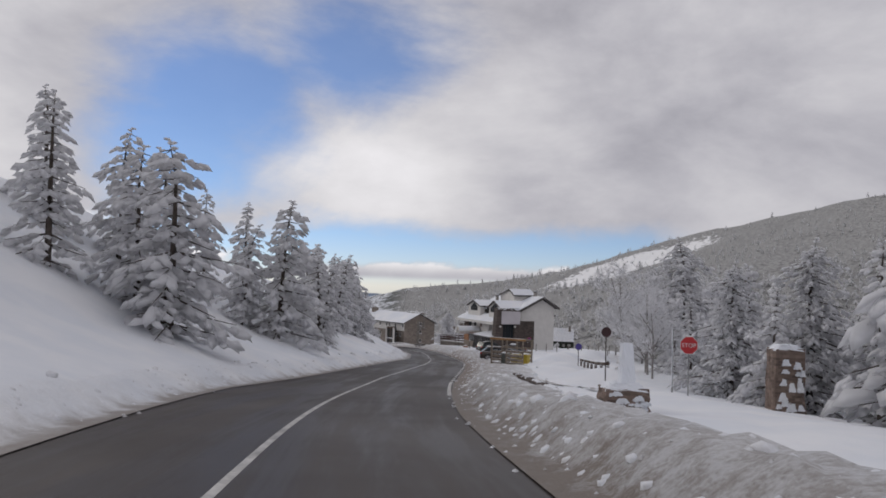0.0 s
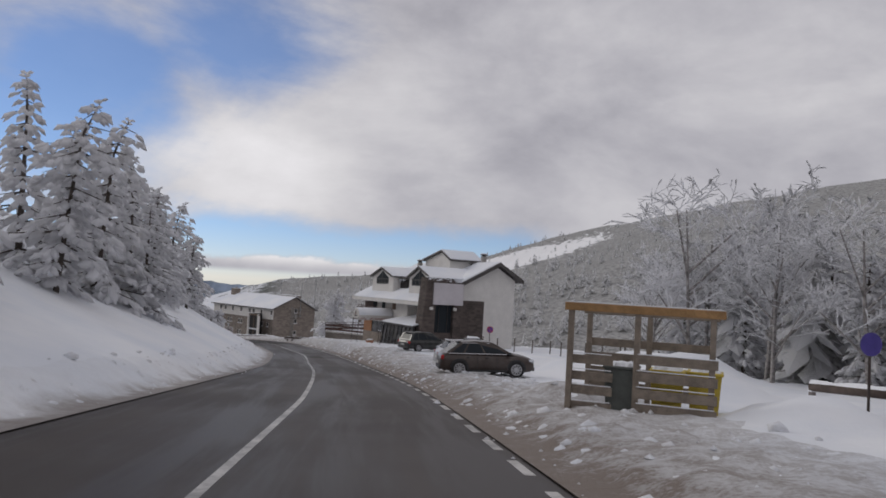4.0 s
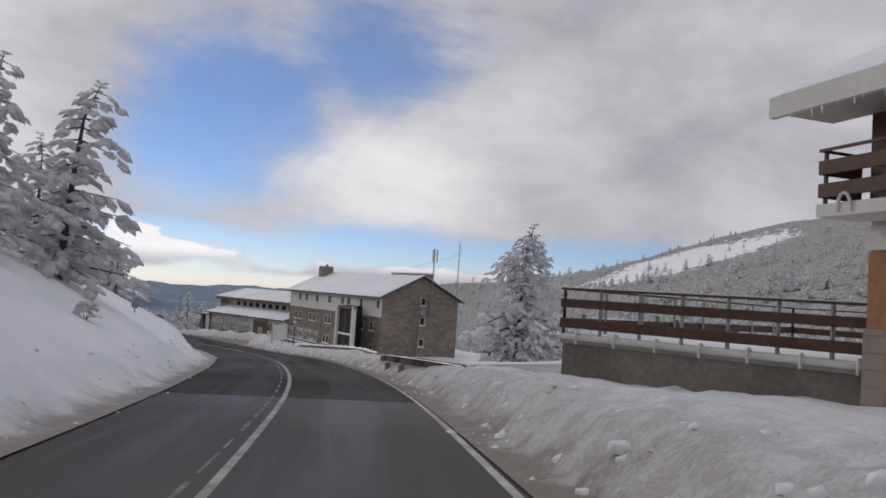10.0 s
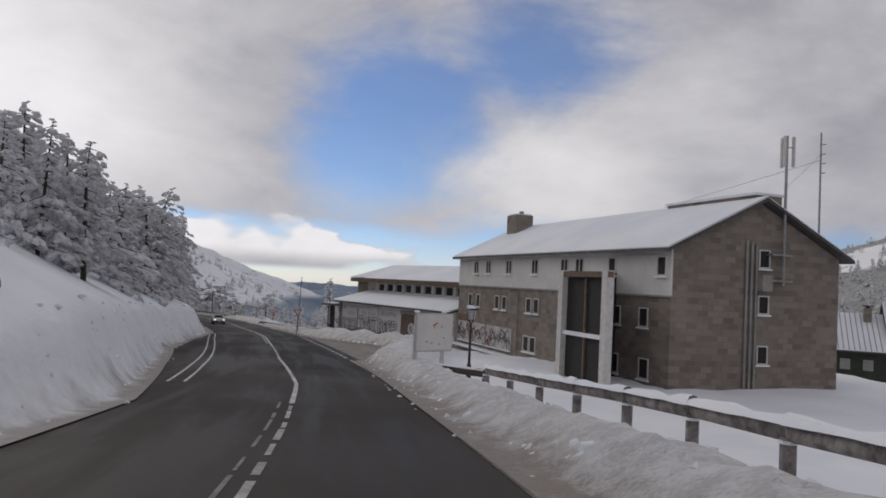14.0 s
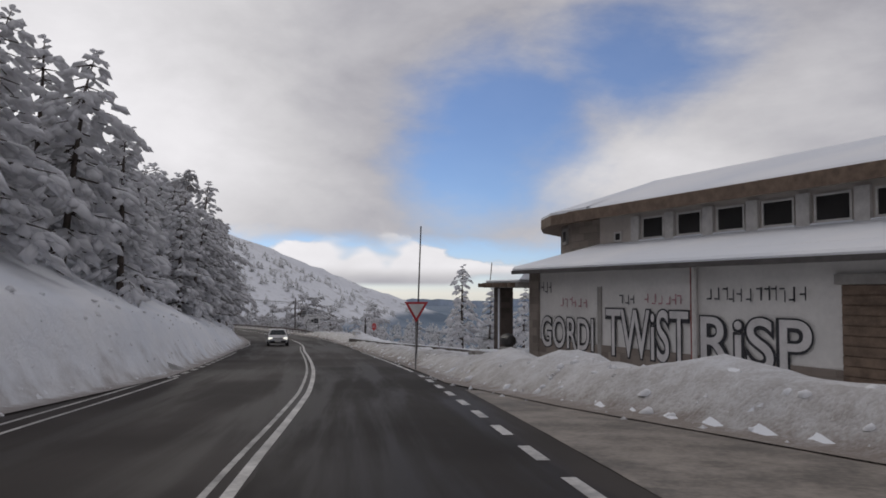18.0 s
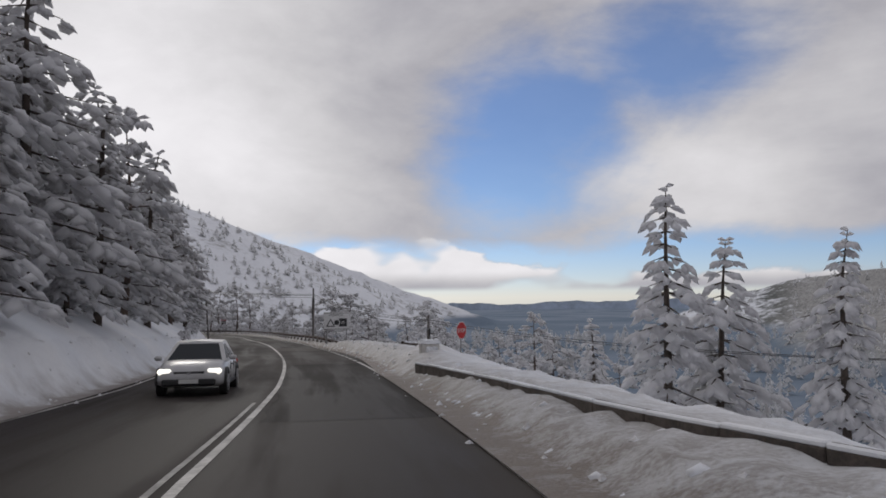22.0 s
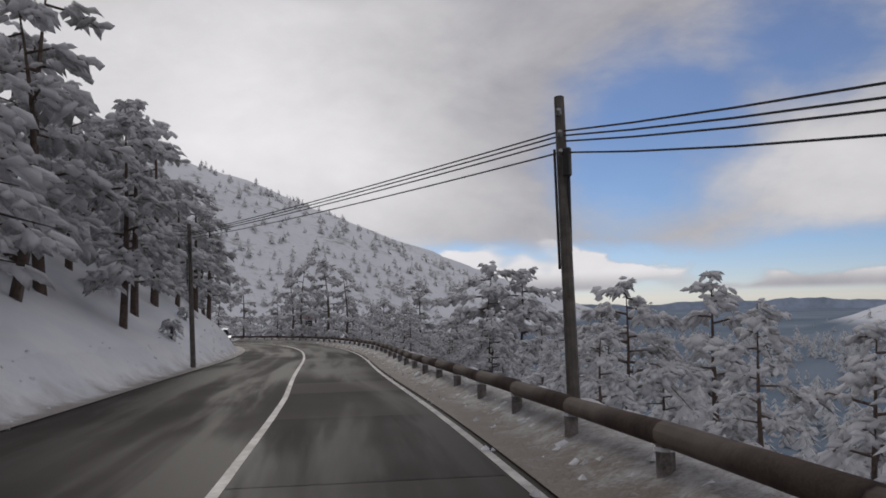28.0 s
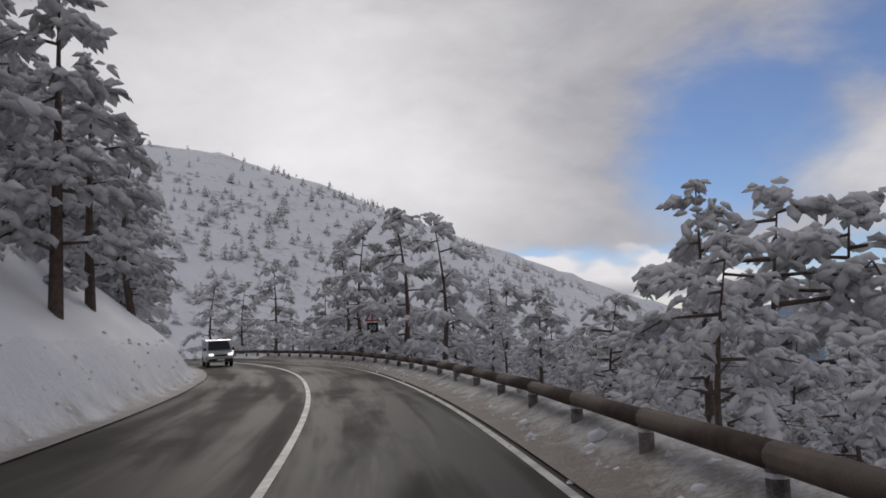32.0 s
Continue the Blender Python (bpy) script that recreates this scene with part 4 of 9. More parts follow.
        for c in (w0, w0 + (up - w0) / 2, up, up + (w1 - up) / 2, w1):
            top = ze - 0.12 + (zp - 0.25 - ze + 0.12) * (1 - abs(c - up) / max(up - w0, w1 - up)) if c in (w0, up, w1) else -1.62
            add_span(bm, c - 0.06, c + 0.06, v0 - 0.06, v0 + 0.02, zb, top)
        add_span(bm, w0, w1, v0 - 0.058, v0 + 0.02, zb - 0.06, zb + 0.05)
        add_span(bm, w0, w1, v0 - 0.058, v0 + 0.02, -1.68, -1.58)
        part("window_frame", bm, M_BLACK, d)
    # solid black box puts the recess's shade into its colour
    part("balcony_recess", span(8.3, 10.05, 0.9, 3.2, -3.0, -1.6), M_DARK, h, "timber-clad recess between the dormers, its shade put in as black")
    part("recess_roof", prism([(0.6, -1.62), (4.0, -0.9), (4.0, -0.75), (0.6, -1.47)], 8.2, 10.0), M_SLATE, h)
    icicles(h, 8.25, 10.0, 0.62, -1.6, 12, 4, 0.4)
    # rear upper storey
    up_ = part("upper_storey", prism([(4.6, -1.0), (4.6, 0.95), (6.3, 1.75), (10.4, 0.85), (10.4, -1.0)], 4.2, 8.0, "v"), M_WHITE, h)
    for a, b in (((4.1, 0.72), (6.3, 1.75)), ((10.9, 0.72), (6.3, 1.75))):
        part("upper_roof", prism([a, b, (b[0], b[1] + 0.2), (a[0], a[1] + 0.2)], 3.9, 8.3, "v"), M_SLATE, up_)
        part("upper_snow", prism([(a[0], a[1] + 0.203), (b[0], b[1] + 0.203), (b[0], b[1] + 0.3), (a[0], a[1] + 0.29)], 4.0, 8.2, "v"), M_SNOW, up_)
    for u, v, z0, z1 in ((3.0, 7.6, 0.0, 1.45), (10.7, 3.6, -1.6, 0.55), (8.1, 1.5, -2.8, -1.25), (7.6, 1.9, -2.8, -1.35)):
        c = part("chimney", span(u - 0.22, u + 0.22, v - 0.22, v + 0.22, z0, z1), M_GREY, h)
        part("chimney_cap", span(u - 0.3, u + 0.3, v - 0.3, v + 0.3, z1 + 0.12, z1 + 0.2), M_SLATE, c)
        part("chimney_vent", span(u - 0.15, u + 0.15, v - 0.15, v + 0.15, z1, z1 + 0.119), M_DARK, c)
        part("chimney_snow", span(u - 0.28, u + 0.28, v - 0.28, v + 0.28, z1 + 0.202, z1 + 0.33, 0.05), M_SNOW, c)
    # windows and doors of the front
    window(h, 14.75, -4.75, 1.1, 1.3, 0, M_BLACK, 1)
    window(h, 12.3, -4.55, 0.85, 1.2, 0, M_BLACK, 0)
    window(h, 9.42, -4.42, 0.85, 1.3, 0, M_WOOD, 0, False, M_OLDWOOD)
    window(h, 2.85, -4.55, 0.75, 1.15, 1.6, M_WOOD, 0, False, M_OLDWOOD)
    window(h, 13.75, -7.33, 3.2, 1.3, 0, M_BLACK, 1, False, M_GLASSROOM)
    part("door", span(9.65, 11.14, -0.04, 0.1, -8.75, -6.63), M_TIMBERDARK, h, "dark wooden entrance door with glass")
    part("door_glass", span(9.9, 10.6, -0.06, -0.03, -8.2, -7.0), M_GLASS, h)
    part("notice", span(11.3, 11.55, -0.15, -0.12, -7.55, -7.2), M_FRAMEW, h)
    for u in (16.2, 13.4, 10.5):
        part("wall_lamp", span(u - 0.12, u + 0.12, -0.2, -0.07, -6.55, -6.42), M_BLACK, h)
    # balcony along the front
    b = part("balcony", span(10.7, 18.0, -1.05, -0.075, -6.12, -5.9), M_WHITE, h, "concrete balcony slab with brown timber rails")
    for z in (-5.78, -5.38):
        part("rail_board", span(10.9, 17.94, -1.03, -0.98, z, z + 0.24), M_TIMBERDARK, b)
        part("rail_board", span(17.945, 17.99, -1.03, -0.09, z, z + 0.24), M_TIMBERDARK, b)
    part("top_rail", span(10.9, 17.99, -1.03, -0.98, -4.98, -4.93), M_TIMBERDARK, b)
    part("top_rail", span(17.945, 17.99, -0.975, -0.09, -4.98, -4.93), M_TIMBERDARK, b)
    for u in (17.9, 16.7, 15.5, 14.3, 13.1, 11.9):
        part("rail_post", span(u - 0.03, u + 0.03, -0.975, -0.93, -5.9, -4.935), M_TIMBERDARK, b)
        bm = bmesh.new()
        for k in range(8):
            g0, g1 = math.pi * k / 8, math.pi * (k + 1) / 8
            add_tube(bm, (u - 0.5 - 0.14 * math.cos(g0), -1.07, -6.05 + 0.3 * math.sin(g0)), (u - 0.5 - 0.14 * math.cos(g1), -1.07, -6.05 + 0.3 * math.sin(g1)), 0.03, 0.03, 6)
        part("cable_loop", bm, M_FRAMEW, b, "icy white loop on the slab's edge")
    return h


build_hotel()


def build_sun_room():
    """The glazed dining room in front of the hotel."""
    r = thing("glazed_terrace", "dark-framed glazed dining terrace with snow on its sloping roof", "terrace")
    r.matrix_world = frame_of(10.59, 128.46, 19.4)
    part("floor", span(-0.4, 6.9, -2.7, 1.6, -9.5, -8.85), M_GREY, r)
    roof_slab(r, "roof", -0.6, 7.15, (-2.5, -6.5), (1.55, -5.55), 0.14, M_BLACK, 0.13)
    n = 8
    for i in range(n):
        u0, u1 = -0.3 + 7.1 * i / n, -0.3 + 7.1 * (i + 1) / n
        part("glass_panel", prism([(-2.6, -8.85), (-2.25, -6.42), (-2.21, -6.42), (-2.56, -8.85)], u0 + 0.05, u1 - 0.05), M_GLASSROOM, r)
    for i in range(n + 1):
        u = -0.3 + 7.1 * i / n
        part("mullion", prism([(-2.68, -8.86), (-2.33, -6.42), (-2.16, -6.42), (-2.52, -8.86)], u - 0.045, u + 0.045), M_BLACK, r)
    part("side_glass", prism([(-2.5, -8.85), (-1.7, -6.42), (1.5, -5.6), (1.5, -8.85)], 6.82, 6.87), M_GLASS, r)
    part("side_glass", prism([(-2.5, -8.85), (-1.7, -6.42), (1.5, -5.6), (1.5, -8.85)], -0.37, -0.32), M_GLASS, r)
    # black wall stands for the unlit room behind the glass
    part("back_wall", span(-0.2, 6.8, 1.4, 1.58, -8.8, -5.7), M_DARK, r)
    return r


build_sun_room()


def build_tower():
    t = thing("sign_tower", "dark stone tower carrying a blank pale sign panel", "sign tower")
    t.matrix_world = frame_of(10.59, 128.46, 19.4)
    part("column", prism([(-2.1, -9.6), (-1.45, -1.35), (-0.35, -1.35), (-0.45, -9.6)], -1.2, 0.25), M_TOWER, t)
    part("column", span(-1.2, 0.25, 1.75, 2.6, -9.6, -1.7), M_TOWER, t)
    part("cross_beam", span(-1.19, 0.24, -0.45, 1.75, -1.95, -1.3), M_TOWER, t)
    part("cross_wall", span(-0.9, 0.0, -0.45, 1.75, -9.6, -6.9), M_TOWER, t)
    part("door_glass", span(-0.75, -0.68, -0.45, 1.75, -6.9, -4.1), M_GLASS, t, "dark glazed opening")
    for v in (0.2, 1.2):
        part("glazing_bar", span(-0.82, -0.76, v, v + 0.07, -6.9, -4.1), M_BLACK, t)
    p = part("sign_panel", span(-1.38, -1.22, -0.75, 2.7, -4.05, -1.85, 0.02), M_SIGNP, t, "pale lilac-grey sign panel, its lettering gone")
    bm = bmesh.new()
    rng = random.Random(9)
    for i in range(190):
        v = -1.4 + 4.0 * i / 190
        k = rng.uniform(0.05, 0.13)
        bmesh.ops.create_icosphere(bm, subdivisions=1, radius=k, matrix=Matrix.Translation((-1.22 + rng.uniform(-0.06, 0.5), v, -1.32 + rng.uniform(-0.30, 0.04) * (rng.random() < 0.5))) @ Matrix.Diagonal((1.0, 1.5, 0.8, 1)))
    tagged(part("frost_cap", bm, M_SNOW, t), "crust of frozen snow along the top", kind="stuff")
    for v in (-1.2, 1.5):
        part("floodlight", span(-1.75, -1.4, v, v + 0.3, -4.6, -4.3, 0.05), M_FRAMEW, t)
    return t


build_tower()


def build_canopy():
    c = thing("entrance_canopy", "barrel-vaulted white canopy with red lettering, deep in snow", "canopy")
    c.matrix_world = frame_of(10.59, 128.46, 19.4)
    u0, u1, v0, v1 = 8.6, 10.3, -4.6, -0.1
    um, r, zb = (u0 + u1) / 2, (u1 - u0) / 2, -6.05
    # it stands a little askew to the wall
    skew = Matrix(((1, 0.2, 0, 0.2 * 4.6), (0, 1, 0, 0), (0, 0, 1, 0), (0, 0, 0, 1)))

    def piece(name, bm, mat, label=""):
        o = part(name, bm, mat, c, label)
        o.data.transform(skew)
    arc = [(um - r * math.cos(math.pi * i / 16), zb + 0.92 * math.sin(math.pi * i / 16)) for i in range(17)]
    piece("vault", prism(arc, v0, v1, "v"), M_FRAMEW, "white fabric vault")
    arc2 = [(um - (r + 0.03) * math.cos(math.pi * i / 16), zb + 0.02 + 1.04 * math.sin(math.pi * i / 16)) for i in range(1, 16)]
    piece("canopy_snow", prism(arc2, v0 + 0.1, v1, "v"), M_SNOW, "thick rounded snow")
    piece("valance", span(u0 - 0.03, u0 + 0.02, v0, v1, zb - 0.32, zb), M_FRAMEW)
    piece("valance", span(u1 - 0.02, u1 + 0.03, v0, v1, zb - 0.32, zb), M_FRAMEW)
    piece("valance", span(u0 + 0.03, u1 - 0.03, v0 - 0.03, v0 + 0.02, zb - 0.10, zb), M_FRAMEW)
    letters(c, "HOTEL", skew @ face_u(u0 - 0.034, v0 + 0.12, zb - 0.27), 0.30, M_REDINK)
    letters(c, "RESTAURANTE", skew @ face_u(u0 - 0.034, v0 + 1.45, zb - 0.27), 0.30, M_REDINK)
    for x0, z0, x1, z1 in ((-0.24, 0.28, -0.06, 0.66), (-0.06, 0.66, 0.02, 0.34), (0.02, 0.34, 0.14, 0.70), (0.14, 0.70, 0.27, 0.28), (-0.24, 0.28, 0.27, 0.28)):
        piece("emblem_line", tube((um - x0, v0 - 0.012, zb + z0), (um - x1, v0 - 0.012, zb + z1), 0.010), M_INK)
    piece("emblem", prism([(um - 0.02, zb + 0.30), (um - 0.02, zb + 0.48), (um + 0.12, zb + 0.50), (um + 0.14, zb + 0.30)], v0 - 0.02, v0 - 0.004, "v"), M_REDINK, "small red emblem")
    piece("name_bar", span(um - 0.42, um + 0.42, v0 - 0.014, v0 - 0.004, zb + 0.09, zb + 0.19), M_INK, "dark bar where the name stands")
    for u in (u0 + 0.05, u1 - 0.05):
        piece("post", tube((u + 0.12, v0 + 0.0, -9.4), (u, v0 + 0.05, zb), 0.036, 0.036), M_BLACK, "thin dark post")
        piece("post_frost", tube((u + 0.15, v0 + 0.0, -8.9), (u + 0.035, v0 + 0.05, zb - 0.1), 0.018, 0.018), M_SNOW)
    piece("beam", tube((u0, v0 + 0.05, zb - 0.02), (u1, v0 + 0.05, zb - 0.02), 0.04), M_BLACK)
    return c


build_canopy()


# ---- stone house ----
INKS = [(M_INK, 0.5), (M_PINK, 0.12), (M_REDINK, 0.1), (M_DARKWALL, 0.18), (plain("faded_blue_spray", (0.20, 0.24, 0.34), 0.8, 0, 0.2, 2.0), 0.1)]


def scribble(ob, u0, u1, z0, z1, v, seed, n):
    """Sprayed curves and strokes that cannot be read."""
    rng = random.Random(seed)
    for k in range(n):
        mat = rng.choices([i[0] for i in INKS], [i[1] for i in INKS])[0]
        r, th = rng.uniform(0.16, 0.42), rng.uniform(0.04, 0.11)
        cu = u0 + (u1 - u0) * (k + 0.5) / n
        cu, cz = min(max(cu, u0 + r + 0.05), u1 - r - 0.05), rng.uniform(z0 + r, z1 - r)
        a0, da, sq = rng.uniform(0, 6.28), rng.uniform(1.8, 5.0), rng.uniform(0.6, 1.25)
        pts = [(cu + math.cos(a0 + da * i / 9) * r * 0.8, cz + math.sin(a0 + da * i / 9) * r * sq) for i in range(10)]
        bm = bmesh.new()
        out = []
        for i, (x, z) in enumerate(pts):
            x1, z1_ = pts[min(i + 1, 9)]
            x0, z0_ = pts[max(i - 1, 0)]
            d = math.hypot(x1 - x0, z1_ - z0_) or 1
            nx, nz = -(z1_ - z0_) / d * th / 2, (x1 - x0) / d * th / 2
            out.append([bm.verts.new((x + s * nx, w, z + s * nz)) for s, w in ((1, v - 0.004), (-1, v - 0.004), (-1, v - 0.010 - 0.0004 * k), (1, v - 0.010 - 0.0004 * k))])
        for p, q in zip(out, out[1:]):
            for j in range(4):
                bm.faces.new((p[j], p[(j + 1) % 4], q[(j + 1) % 4], q[j]))
        bm.faces.new(out[0][::-1])
        bm.faces.new(out[-1])
        part("graffiti", bm, mat, ob)

def build_stone_house():
    h = thing("stone_house", "derelict three-storey brown stone house with white upper floor", "house")
    h.matrix_world = frame_of(-10.48, 217.1, 33.1)
    L, W = 28.4, 10.4
    part("stone_wall", prism([(0, -18.5), (0, -8.75), (W / 2, -6.2), (W, -8.75), (W, -18.5)], 0, L), M_STONE, h)
    part("white_wall", span(-0.02, L - 0.0, -0.05, 0.05, -11.05, -8.72), M_WHITE, h, "white rendered upper floor")
    part("string_course", span(-0.03, L, -0.09, 0.02, -11.14, -11.05), M_GREY, h)
    roof_slab(h, "roof", -0.5, L + 0.5, (-0.55, -8.95), (W / 2, -6.12), 0.16, M_SLATE, 0.10, 0.08)
    roof_slab(h, "roof", -0.5, L + 0.5, (W + 0.55, -8.95), (W / 2, -6.12), 0.16, M_SLATE, 0.10, 0.08)
    icicles(h, 0, L, -0.53, -8.93, 80, 8, 0.16)
    r = part("roof_ridge_box", span(0.3, 7.5, W / 2 - 0.1, W / 2 + 1.6, -6.4, -5.75), M_STONE, h, "raised stone ridge box")
    part("ridge_snow", span(0.2, 7.6, W / 2 - 0.2, W / 2 + 1.7, -5.747, -5.62), M_SNOW, r)
    # black panes carry the darkness of the open window holes
    for u, w in ((0.7, 0.75), (5.1, 0.75), (8.6, 0.95), (10.4, 0.95), (14.4, 0.95), (18.5, 0.95), (22.2, 0.95), (24.6, 0.95)):
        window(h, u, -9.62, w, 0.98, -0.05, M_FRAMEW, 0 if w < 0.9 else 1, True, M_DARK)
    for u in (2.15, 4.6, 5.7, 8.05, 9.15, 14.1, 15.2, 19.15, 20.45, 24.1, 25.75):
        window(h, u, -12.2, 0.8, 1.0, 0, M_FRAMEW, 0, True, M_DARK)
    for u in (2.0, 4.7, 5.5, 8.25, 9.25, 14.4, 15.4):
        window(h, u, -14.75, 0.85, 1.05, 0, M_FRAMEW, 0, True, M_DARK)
    for z in (-9.0, -11.3, -13.8, -16.0):
        window(h, 5.5, z, 0.7, 0.95, 0, M_FRAMEW, 0, True, M_DARK, "u")
    window(h, 7.4, -16.0, 0.7, 0.9, 0, M_FRAMEW, 0, True, M_DARK, "u")
    for v, z0 in ((4.35, -8.1), (4.65, -8.2), (4.95, -8.3)):
        part("pipe", tube((-0.1, v, -17.5), (-0.1, v, z0), 0.06), M_GREY, h, "grey metal pipe")
    c = part("chimney", span(25.5, 27.3, 3.6, 5.1, -8.2, -5.1), M_STONE, h, "broad stone chimney")
    part("chimney_snow", span(25.6, 27.2, 3.7, 5.0, -5.097, -5.0), M_SNOW, c)
    part("chimney_pot", span(26.0, 26.3, 4.2, 4.5, -5.0, -4.75), M_GREY, c)
    part("downpipe", tube((16.77, -0.1, -16.5), (16.77, -0.1, -11.2), 0.05), M_GREY, h)
    for i, (u0, u1) in enumerate(((17.7, 22.15), (22.4, 28.1))):
        m = part("mural_panel", span(u0, u1, -0.06, 0.0, -15.5, -13.95), M_MURAL, h, "white panel covered with graffiti")
        scribble(m, u0, u1, -15.45, -14.05, -0.06, 70 + i, 34 + 10 * i)
        part("panel_snow", span(u0, u1, -0.16, 0.0, -15.56, -15.5), M_SNOW, m)
    part("brick_repair", span(26.2, 28.3, -0.03, 0.0, -13.93, -13.4), M_WOOD, h, "patch of bare brick")
    part("snow_ledge", span(15.5, 28.3, -0.5, 0.0, -15.95, -15.8), M_SNOW, h)
    return h


build_stone_house()


def build_porch_frame():
    p = thing("ruined_porch", "tall ruined porch frame with dark opening, edged with ice", "porch")
    p.matrix_world = frame_of(-10.48, 217.1, 33.1)
    for u in (0.6, 4.85):
        part("post", span(u - 0.22, u + 0.22, -3.3, -2.9, -17.8, -10.0), M_FRAMEW, p, "pale icy post")
    # near-black sheet put in for the darkness of the opening
    part("boarding", span(0.84, 4.6, -3.0, -2.94, -16.2, -10.35), M_DARK, p, "black sheet for the dark of the opening")
    part("lintel", span(0.35, 5.1, -3.25, -2.95, -10.33, -10.05), M_OLDWOOD, p)
    part("sill_beam", span(0.84, 4.6, -3.2, -3.003, -13.3, -13.1), M_SNOW, p)
    part("bar", span(2.6, 2.72, -3.1, -3.003, -16.2, -10.4), M_OLDWOOD, p)
    part("side_wall", span(4.65, 4.8, -2.88, -0.03, -18, -10.0), M_DARK, p)
    return p


build_porch_frame()


def build_antenna():
    a = thing("phone_antenna", "pale mobile phone antenna on a lattice pole fixed to the gable", "antenna")
    a.matrix_world = frame_of(-10.48, 217.1, 33.1)
    part("pole", tube((-0.35, 6.4, -10.3), (-0.35, 6.4, -2.7), 0.07), M_STEEL, a)
    for k in range(3):
        x, y = 0.32 * math.cos(k * 2.1), 0.32 * math.sin(k * 2.1)
        part("antenna_panel", span(-0.35 + x - 0.07, -0.35 + x + 0.07, 6.4 + y - 0.07, 6.4 + y + 0.07, -4.3, -2.75, 0.02), M_FRAMEW, a)
        part("bracket", tube((-0.35, 6.4, -3.0 - k * 0.3), (-0.35 + x, 6.4 + y, -3.0 - k * 0.3), 0.03), M_STEEL, a)
    for z in (-8.8, -10.1):
        part("wall_bracket", span(-0.45, 0.0, 5.6, 6.9, z, z + 0.08), M_STEEL, a)
    part("cable_box", span(-0.5, -0.02, 5.0, 5.6, -10.6, -9.8), M_GREY, a)
    m = thing("radio_mast", "thin grey radio mast behind the stone house", "mast")
    m.matrix_world = a.matrix_world
    part("pole", tube((3, 12.1, -18.5), (3, 12.1, -1.3), 0.08, 0.05), M_STEEL, m)
    for k in range(4):
        part("antenna_arm", tube((3, 12.1, -2.0 - k * 0.55), (3, 12.45, -1.95 - k * 0.55), 0.03), M_STEEL, m)
    part("guy_wire", tube((3, 12.1, -2.6), (-0.3, 6.4, -5.4), 0.012, 0.012, 4), M_STEEL, m)
    part("guy_wire", tube((3, 12.1, -2.9), (8, 5.2, -5.8), 0.012, 0.012, 4), M_STEEL, m)


build_antenna()


